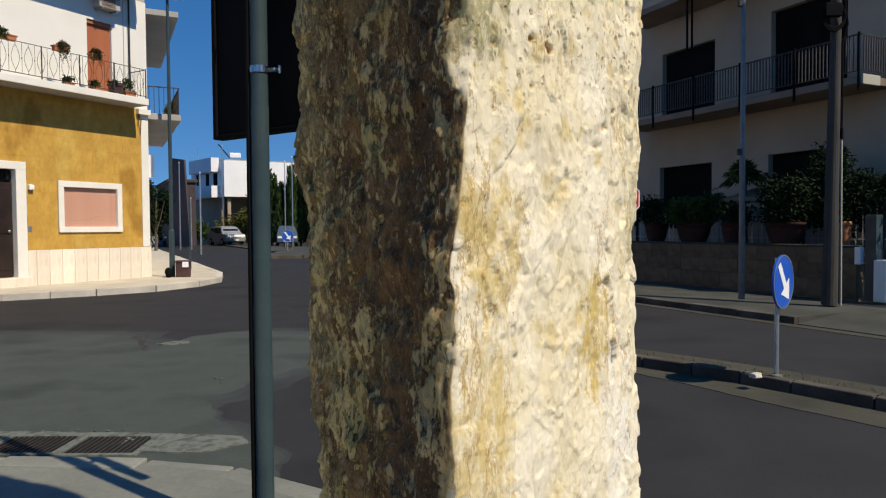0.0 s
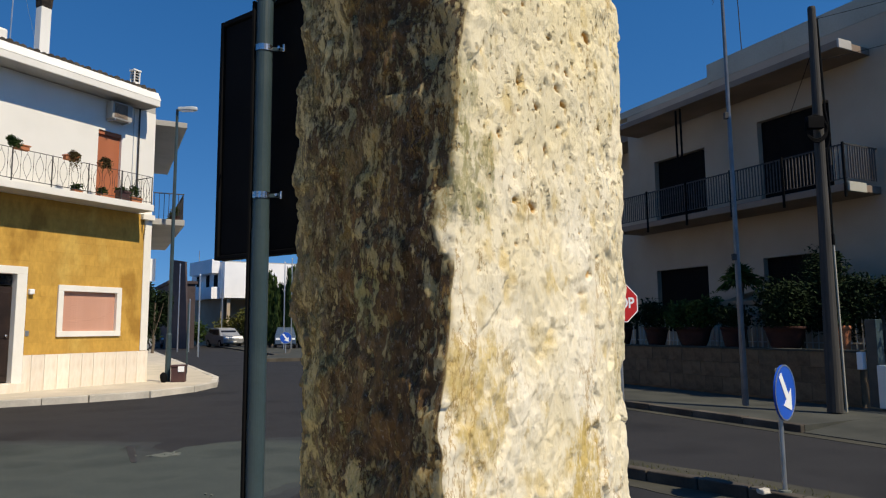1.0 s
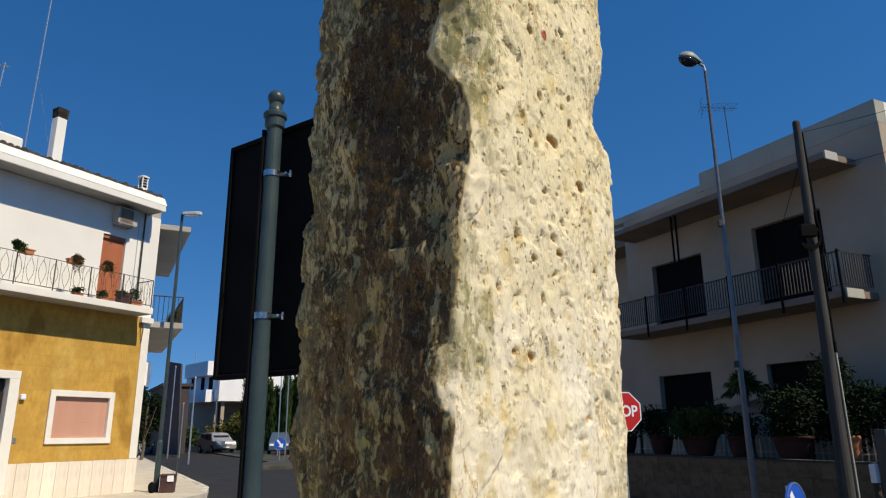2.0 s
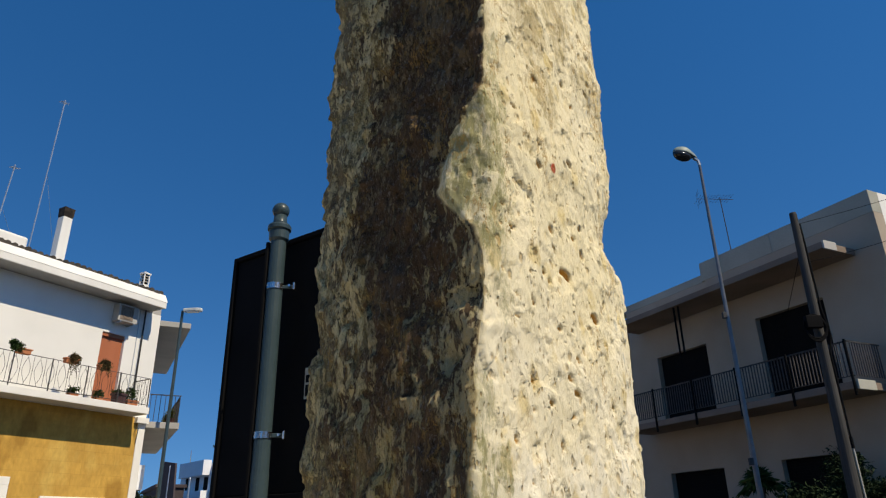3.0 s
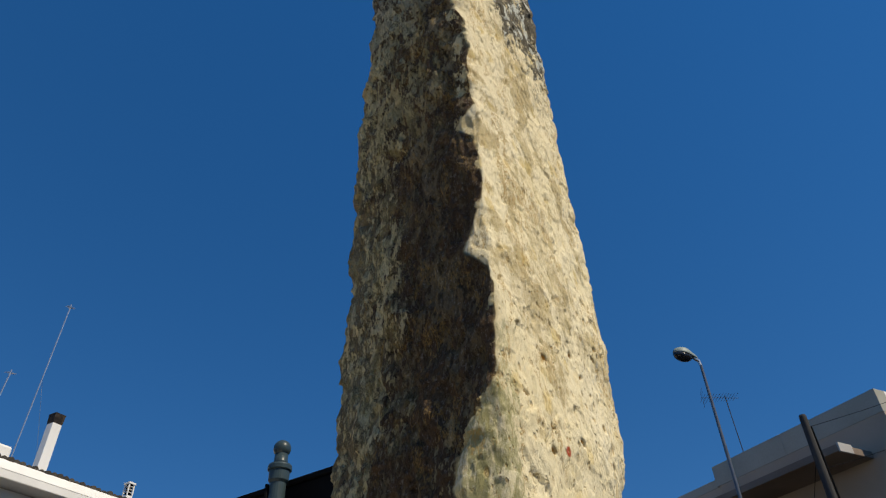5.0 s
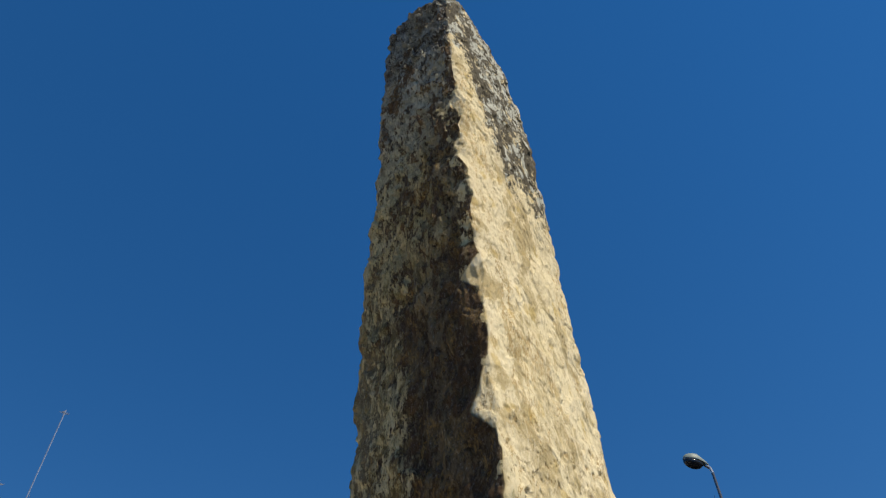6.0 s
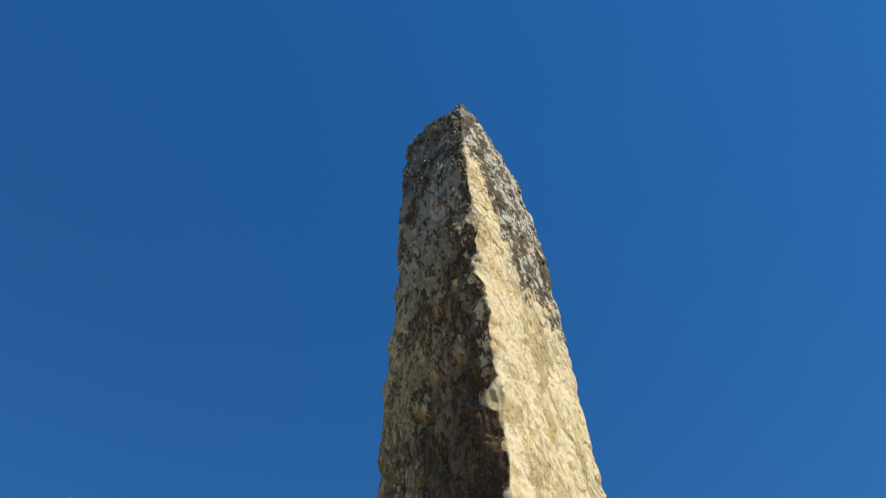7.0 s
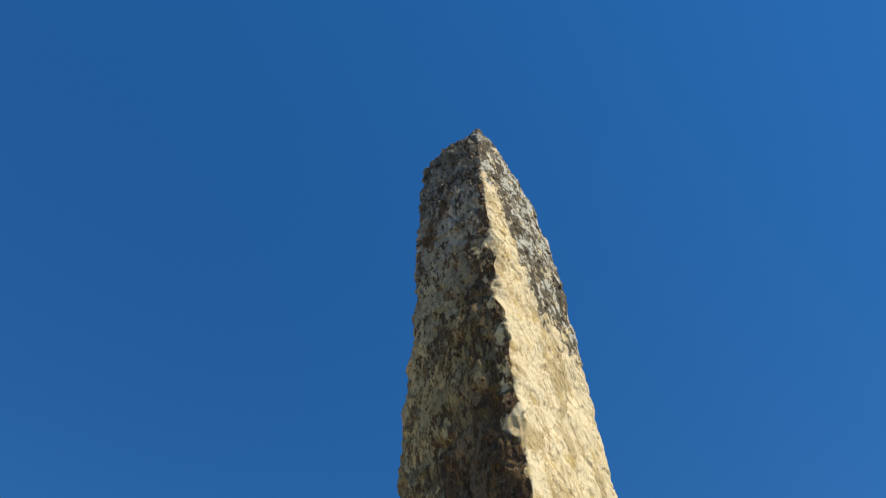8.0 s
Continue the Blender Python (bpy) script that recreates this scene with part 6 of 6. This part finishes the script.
def arrow_disc(t, radius, z, turn):
    """A round blue sign plate with a white slanting arrow."""
    m = pose(0, 0, z, 90, 0, 0)
    d = part("plate", lathe([(radius, -0.008), (radius, 0.008)], 40), M_BLUE, t, "blue disc")
    d.matrix_basis = pose(0, 0, 0, 0, 0, turn) @ pose(0, -0.022, 0) @ m
    part("rim", lathe([(radius * 0.95, 0.0085), (radius, 0.0085), (radius * 1.0, 0.011), (radius * 0.95, 0.011)], 40, ring=True), M_STEEL, d)
    bm = bmesh.new()
    k = radius / 0.25
    pts = [(-0.036, 0.20), (0.036, 0.20), (0.036, -0.05), (0.12, -0.05), (0.0, -0.21), (-0.12, -0.05), (-0.036, -0.05)]
    c, s = math.cos(radians(36)), math.sin(radians(36))
    prism([((x * c - y * s) * k, (x * s + y * c) * k) for x, y in pts], 0.009, 0.012, bm)
    part("arrow", bm, M_SIGNWHITE, d, "white slanting arrow")
    return d


def build_signs():
    t = thing("keep_right_sign", pose(2.655, 5.715, 0.10), "round blue sign with a white slanting arrow on the island", "road sign", "blue arrow signs")
    part("post", lathe([(0.019, 0), (0.019, 0.99)], 12), M_STEEL, t).matrix_basis = pose(-0.016, 0.017, 0)
    d = arrow_disc(t, 0.225, 0.795, 46)
    part("bracket", box(-0.05, 0.05, -0.05, 0.05, -0.03, -0.0085), M_STEEL, d)
    part("foot", lathe([(0.05, 0), (0.045, 0.015), (0.02, 0.022)], 14), M_RUBBLE, t).matrix_basis = pose(-0.016, 0.017, 0)
    t = thing("keep_right_sign", pose(-10.0, 38.8, 0.1), "distant round blue arrow sign on an island", "road sign", "blue arrow signs")
    part("post", lathe([(0.03, 0), (0.03, 1.0)], 8), M_STEEL, t)
    arrow_disc(t, 0.33, 0.85, 10)
    # the stop sign
    t = thing("stop_sign", pose(2.80, 12.0, 0.14), "red octagonal stop sign with white letters on a grey post", "road sign")
    part("post", lathe([(0.03, 0), (0.03, 2.0)], 12), M_STEEL, t).matrix_basis = pose(0, 0.045, 0)
    def octagon(r, z0, z1):
        return prism([(r * math.cos(math.pi / 8 + i * math.pi / 4), r * math.sin(math.pi / 8 + i * math.pi / 4)) for i in range(8)], z0, z1)
    p = part("plate", octagon(0.355, 0.0, 0.012), M_SIGNWHITE, t, "white-edged octagon")
    p.matrix_basis = pose(0, 0, 1.70, 90, 0, 10)
    part("red_field", octagon(0.335, 0.0125, 0.016), M_RED, p, "red field")
    cu = bpy.data.curves.new("word", "FONT")
    cu.body, cu.align_x, cu.align_y, cu.size, cu.extrude = "STOP", "CENTER", "CENTER", 0.27, 0.002
    cu.offset = 0.007
    tmp = new("word", cu)
    me = bpy.data.meshes.new_from_object(tmp.evaluated_get(bpy.context.evaluated_depsgraph_get()))
    bpy.data.objects.remove(tmp)
    me.materials.clear()
    me.materials.append(M_SIGNWHITE)
    w = new("word", me)
    w.parent = p
    w.matrix_basis = Matrix.Translation((0, 0, 0.019)) @ Matrix.Diagonal((0.80, 0.95, 1, 1))
    w["label"] = "white capital letters"
    # a tall sign seen from behind, and slim poles along the far pavement
    t = thing("hoarding", pose(-20.95, 50.0, 0, 0, 0, -50), "tall dark brown hoarding seen from its shaded back", "hoarding")
    bm = bmesh.new()
    for y in (0.0, 0.12):
        bm.faces.new([bm.verts.new(p) for p in ((-1.5, y, 0.1), (2.3, y, 0.1), (1.25, y, 6.40), (-1.5, y, 6.75))])
    bmesh.ops.bridge_loops(bm, edges=bm.edges[:])
    bmesh.ops.recalc_face_normals(bm, faces=bm.faces)
    part("panel", bm, M_HOARD, t)
    for x in (-0.7, 0.8):
        part("post", box(x, x + 0.1, 0.125, 0.22, 0, 6.2, 0.01), M_HOARD, t)
    t = thing("sign_pole", pose(-8.42, 20.9, 0.12), "slim grey sign pole on the pavement", "pole")
    part("post", lathe([(0.025, 0), (0.025, 2.1), (0.01, 2.12)], 10), M_POST, t)
    part("cap", lathe([(0.028, 2.1), (0.02, 2.14)], 8), M_POST, t)
    for x, y, hgt in ((-18.81, 45.0, 5.76), (-14.05, 36.3, 4.35), (-18.06, 45.0, 3.4), (-20.5, 58.0, 8.5), (-12.0, 46.0, 5.9), (-11.6, 46.4, 6.2)):
        t = thing("lamp_pole", pose(x, y, 0), "distant slim pale pole beside the road", "pole", "distant poles")
        part("post", lathe([(0.05, 0), (0.032, hgt)], 8), M_STEEL, t)
        part("cap", lathe([(0.06, hgt), (0.03, hgt + 0.1)], 8), M_STEEL, t)
    t = thing("aerial", pose(6.9, 16.0, 6.98), "thin television aerial on the flat roof", "aerial", "roof aerials")
    part("mast", tube([(0, 0, 0), (-0.05, 0, 2.55)], 0.011, 6), M_RAIL, t)
    part("boom", tube([(-0.65, -0.05, 2.5), (0.3, 0.05, 2.5)], 0.007, 5), M_RAIL, t)
    el = finish(tube([(0, -0.24, 0), (0, 0.24, 0)], 0.004, 5), "element", M_RAIL)
    repeat("element", el, t, [pose(-0.62 + 0.075 * i, 0, 2.51) for i in range(12)])
    refl = finish(tube([(0, -0.2, 0), (0.08, 0.2, 0)], 0.004, 5), "reflector", M_RAIL)
    repeat("reflector", refl, t, [pose(-0.66, 0, 2.51 + 0.09 * k) for k in (-2, -1, 1, 2)])


def build_car(m, paint, label, length=4.0, height=1.48, w=0.84):
    t = thing("car", m, label, "car", "parked cars")
    side = [(-length / 2, 0.35), (-length / 2, 0.72), (-length / 2 + 0.1, 0.92), (-0.35 * length + 0.1, 0.98), (-0.14 * length, height - 0.05), (0.05 * length, height), (0.30 * length, height - 0.06), (0.44 * length, 1.0), (length / 2, 0.9), (length / 2, 0.35), (0.34 * length, 0.28), (-0.34 * length, 0.28)]
    bm = bmesh.new()
    a = [bm.verts.new((x, -w * (0.78 if z > 1.1 else 1.0), z)) for x, z in side]
    b = [bm.verts.new((x, w * (0.78 if z > 1.1 else 1.0), z)) for x, z in side]
    k = len(side)
    bm.faces.new(a)
    bm.faces.new(b[::-1])
    for i in range(k):
        bm.faces.new((a[i], b[i], b[(i + 1) % k], a[(i + 1) % k]))
    bmesh.ops.recalc_face_normals(bm, faces=bm.faces)
    bmesh.ops.bevel(bm, geom=bm.edges[:], offset=0.05, segments=2, affect="EDGES", profile=0.5)
    part("body", bm, paint, t)
    for s in (-1, 1):
        part("side_window", prism([(-0.20 * length, s * (w - 0.065) - 0.01), (0.34 * length, s * (w - 0.065) - 0.01), (0.34 * length, s * (w - 0.065) + 0.01), (-0.20 * length, s * (w - 0.065) + 0.01)], 1.02, height - 0.14), M_GLASS, t, "dark side window")
    ws = part("windscreen", box(-0.02, 0.02, -0.74 * w, 0.74 * w, 0.0, 0.52, 0.01), M_GLASS, t, "dark windscreen")
    ws.matrix_basis = pose(-0.30 * length + 0.02, 0, 0.99, 0, 44, 0)
    rw = part("rear_window", box(-0.02, 0.02, -0.71 * w, 0.71 * w, 0.0, 0.44, 0.01), M_GLASS, t, "dark rear window")
    rw.matrix_basis = pose(0.435 * length, 0, 1.02, 0, -42, 0)
    tyre = finish(tube([(0, -0.1, 0), (0, 0.1, 0)], 0.31, 18), "wheel", M_TYRE)
    rim = finish(tube([(0, -0.108, 0), (0, 0.108, 0)], 0.18, 14), "rim", M_STEEL)
    for x in (-0.31 * length, 0.31 * length):
        for y in (0.06 - w, w - 0.06):
            wh = new("wheel", tyre)
            wh.parent, wh.matrix_basis = t, pose(x, y, 0.31)
            r = new("rim", rim)
            r.parent = wh
    for s in (-0.71 * w, 0.71 * w):
        part("headlight", box(-length / 2 - 0.015, -length / 2 + 0.03, s - 0.16, s + 0.16, 0.66, 0.80, 0.01), M_SIGNWHITE, t, "pale headlight")
    part("number_plate", box(-length / 2 - 0.02, -length / 2 + 0.01, -0.25, 0.25, 0.42, 0.52), M_SIGNWHITE, t, "white plate")


# ---- distance ----
def build_far_house(m, w, d, hgt, wall, label, storeys=2, cols=4, balcony=True):
    t = thing("distant_house", m, label, "house", "distant houses")
    part("wall", box(0, w, 0, d, 0, hgt, 0.02), wall, t)
    part("roof", box(-0.15, w + 0.15, -0.15, d + 0.15, hgt + 0.002, hgt + 0.25, 0.03), M_SOFFIT if wall is not M_HOARD else M_HOARD, t)
    step = hgt / storeys
    for s in range(storeys):
        for c in range(cols):
            x = w * (c + 0.5) / cols
            z = s * step + step * 0.3
            wn_ = part("window", box(x - 0.5, x + 0.5, -0.03, -0.004, z, z + step * 0.48), M_GLASS, t, "dark window")
            part("frame", box(x - 0.58, x + 0.58, -0.05, -0.031, z + step * 0.48, z + step * 0.48 + 0.1), M_TRIM, wn_)
        if balcony and s:
            bl = part("balcony", box(w * 0.05, w * 0.95, -1.0, -0.002, s * step - 0.1, s * step + 0.08, 0.02), M_TRIM, t)
            part("balcony_front", box(w * 0.05, w * 0.95, -1.05, -1.002, s * step - 0.1, s * step + 0.85, 0.01), M_TRIM, bl)
    return t


def build_tree(m, hgt, spread, count, size, seed, mat, label, trunk_r=0.12, bole=0.4):
    t = thing("tree", m, label, "tree")
    rng = random.Random(seed)
    top = hgt * bole
    bm = tube([(0, 0, 0), (0.05, 0.02, top * 0.5), (0.02, -0.03, top), (0.08, 0.03, hgt * 0.75)], [trunk_r, trunk_r * 0.8, trunk_r * 0.65, trunk_r * 0.25], 9)
    for i in range(7):
        a = i * 0.9 + rng.uniform(-0.2, 0.2)
        e = Vector((math.cos(a) * spread * 0.6, math.sin(a) * spread * 0.6, top + (hgt - top) * rng.uniform(0.35, 0.8)))
        mid = Vector((0.02, -0.03, top * rng.uniform(0.8, 1.1))).lerp(e, 0.5) + Vector((0, 0, -0.1))
        tube([(0.02, -0.03, top * 0.9), mid, e], [trunk_r * 0.5, trunk_r * 0.3, 0.015], 6, bm)
    part("trunk", bm, M_BARK, t)
    part("crown", leaves(count, size, (spread, spread, (hgt - top) * 0.62), (0, 0, top + (hgt - top) * 0.5), seed, 0.3), mat, t)


def build_cypress(m, hgt, radius, seed):
    """A narrow upright evergreen made of rising sprays in several spires."""
    t = thing("cypress", m, "tall green columnar evergreen in a row beside the road", "tree", "row of evergreens")
    rng = random.Random(seed)
    part("trunk", tube([(0, 0, 0), (0.02, 0, hgt * 0.5), (0, 0.02, hgt * 0.8)], [0.09, 0.06, 0.02], 7), M_BARK, t)
    bm = bmesh.new()
    spires = [(rng.uniform(-0.5, 0.5) * radius, rng.uniform(-0.5, 0.5) * radius, hgt * rng.uniform(0.72, 1.0), radius * rng.uniform(0.5, 0.85)) for _ in range(9)]
    for _ in range(2600):
        sx, sy, top, r = rng.choice(spires)
        w = rng.random() ** 0.9
        rad = r * (1 - w) ** 0.6 * rng.uniform(0.4, 1.0)
        a = rng.uniform(0, 2 * math.pi)
        p = Vector((sx + math.cos(a) * rad, sy + math.sin(a) * rad, 0.2 + (top - 0.2) * w))
        d = Vector((math.cos(a) * 0.35, math.sin(a) * 0.35, 1.0 + rng.gauss(0, 0.2))).normalized()
        sd = Vector((-math.sin(a), math.cos(a), rng.gauss(0, 0.4))).normalized()
        k = rng.uniform(0.22, 0.5)
        bm.faces.new([bm.verts.new(p), bm.verts.new(p + d * k * 0.5 + sd * k * 0.14), bm.verts.new(p + d * k), bm.verts.new(p + d * k * 0.5 - sd * k * 0.14)])
    part("crown", bm, M_SPRAY, t)


def build_corner_block():
    """A white house whose upper storey juts out over a shaded ground floor."""
    t = thing("distant_house", pose(-21.07, 60.0, 0, 0, 0, 32.6), "distant white house with a jutting upper storey", "house", "distant houses")
    part("upper_wall", prism([(0, 0), (14, 0), (14, 8), (-1.37, 7.37)], 4.25, 7.45), M_LIME, t)
    part("roof", prism([(0.1, 0.1), (13.9, 0.1), (13.9, 7.9), (-1.2, 7.3)], 7.452, 7.55), M_SOFFIT, t)
    part("ground_floor_wall", prism([(1.2, 3.4), (14, 3.4), (14, 8), (0.2, 7.3)], 0.0, 4.248), M_BEIGE, t, "shaded ground floor")
    part("wing_ground_wall", prism([(-0.05, 0.9), (0.25, 0.9), (-0.9, 7.3), (-1.3, 7.3)], 0.0, 4.19), M_BEIGE, t, "shaded ground floor of the wing")
    for x, y in ((0.35, 0.35), (4.5, 0.35), (9.0, 0.35), (13.5, 0.35)):
        part("pillar", box(x, x + 0.3, y, y + 0.3, 0, 4.248), M_BEIGE, t)
    for z0, z1 in ((6.5, 7.75), (4.2, 5.25)):
        part("balcony", prism([(-0.9, 0.95), (-0.22, 0.95), (-1.15, 6.0), (-1.85, 6.0)], z0, z1), M_LIME, t, "white balcony parapet")
    for y, z0, w in ((1.4, 5.3, 0.8), (3.2, 5.35, 0.7), (5.6, 5.5, 0.5)):
        x = -0.186 * y
        part("window", prism([(x - 0.03, y), (x - 0.03 - 0.186 * w, y + w), (x + 0.05 - 0.186 * w, y + w), (x + 0.05, y)], z0, z0 + 1.1), M_BLACK, t, "dark window")
    part("aerial_mast", tube([(-1.0, 6.0, 7.5), (-1.0, 6.0, 9.0)], 0.04, 6), M_STEEL, t)


def build_distance():
    build_corner_block()
    build_far_house(pose(-17.5, 74.0, 0, 0, 0, 12), 9.0, 8.0, 8.0, M_MARBLE, "distant pale flat-roofed house behind the trees", 2, 4, False)
    build_far_house(pose(-27.0, 59.8, 0, 0, 0, -60), 9.0, 1.9, 5.0, M_HOARD, "distant low brown house behind a tree", 2, 0, False)
    build_far_house(pose(-7.5, 60.0, 0, 0, 0, -62), 16.0, 8.0, 6.5, M_BEIGE, "distant beige house along the street", 2, 6, True)
    t = thing("solar_heater", pose(-21.3, 62.0, 7.5, 0, 0, 20), "roof solar water heater with a white tank", "solar heater")
    part("tank", box(0.05, 1.05, -0.2, 0.25, 0.36, 0.82, 0.08), M_SIGNWHITE, t, "white tank")
    for x in (0.15, 0.9):
        part("stand", box(x, x + 0.05, 0, 0.05, 0, 0.36), M_STEEL, t)
    part("collector", box(-0.10, 0.0, -0.9, 0.03, 0.0, 1.5, 0.01), M_GLASS, t, "dark tilted collector").matrix_basis = pose(0.05, 0, 0.35, 0, -38, 0)
    build_tree(pose(-17.75, 39.0, 0.1), 3.9, 0.95, 5200, 0.22, 71, M_PINE, "round-headed street tree on the far pavement", 0.10, 0.3)
    rng = random.Random(12)
    for i in range(14):
        build_cypress(pose(-15.9 + 0.62 * i + rng.uniform(-0.15, 0.15), 52.0 - 0.12 * i + rng.uniform(-0.5, 0.5), 0), rng.uniform(5.0, 6.5), rng.uniform(0.7, 0.95), 80 + i)
    for x, y, hgt, s, mt in ((-19.5, 60.2, 2.9, 91, M_OLIVE), (-21.3, 60.5, 2.4, 92, M_OLIVE), (-17.4, 61.2, 2.6, 93, M_LEAF), (-23.4, 60.0, 2.5, 94, M_LEAF), (-25.5, 57.5, 2.6, 95, M_PINE)):
        build_tree(pose(x, y, 0), hgt, 1.5, 900, 0.30, s, mt, "low roadside shrub in front of the distant houses", 0.07, 0.15)
    build_car(pose(-19.7, 56.4, 0, 0, 0, 130), M_CAR_SILVER, "silver car parked along the road", 4.2, 1.6)
    build_car(pose(-13.2, 51.0, 0, 0, 0, 105), M_CAR_BLUE, "small dark blue car facing the crossing", 3.5, 1.6, 0.74)
    build_car(pose(-20.9, 41.5, 0.13, 0, 0, 70), M_CAR_SILVER, "silver car behind the street tree", 4.0, 1.5)
    build_car(pose(-24.0, 56.5, 0, 0, 0, 110), M_CAR_DARK, "dark car in the shade along the road", 4.0, 1.5)
    build_far_house(pose(-44.0, 78.0, 0, 0, 0, 20), 18.0, 8.0, 4.6, M_BEIGE, "distant low beige house at the end of the street", 1, 5, False)
    # plain rows of houses that close the streets
    for m, w, hgt in ((pose(-9, -16, 0, 0, 0, 180), 26, 7.0), (pose(30, -22, 0, 0, 0, 150), 20, 7.0), (pose(-36, 8, 0, 0, 0, 80), 22, 6.5)):
        build_far_house(m, w, 9.0, hgt, M_WHITE, "plain pale two-storey house closing the street", 2, 6, False)
    bm = leaves(9000, 1.6, (420, 420, 5), (0, 0, 2.5), 99, 0.9)
    for f in [f for f in bm.faces if (f.calc_center_median().xy).length < 130 or f.calc_center_median().z < 0.2]:
        bm.faces.remove(f)
    tagged(part("far_woods", bm, M_PINE), "distant low belt of dark trees", "woods", kind="stuff")


build_right_lamp()
build_left_lamp()
build_utility_pole()
build_signs()
build_distance()
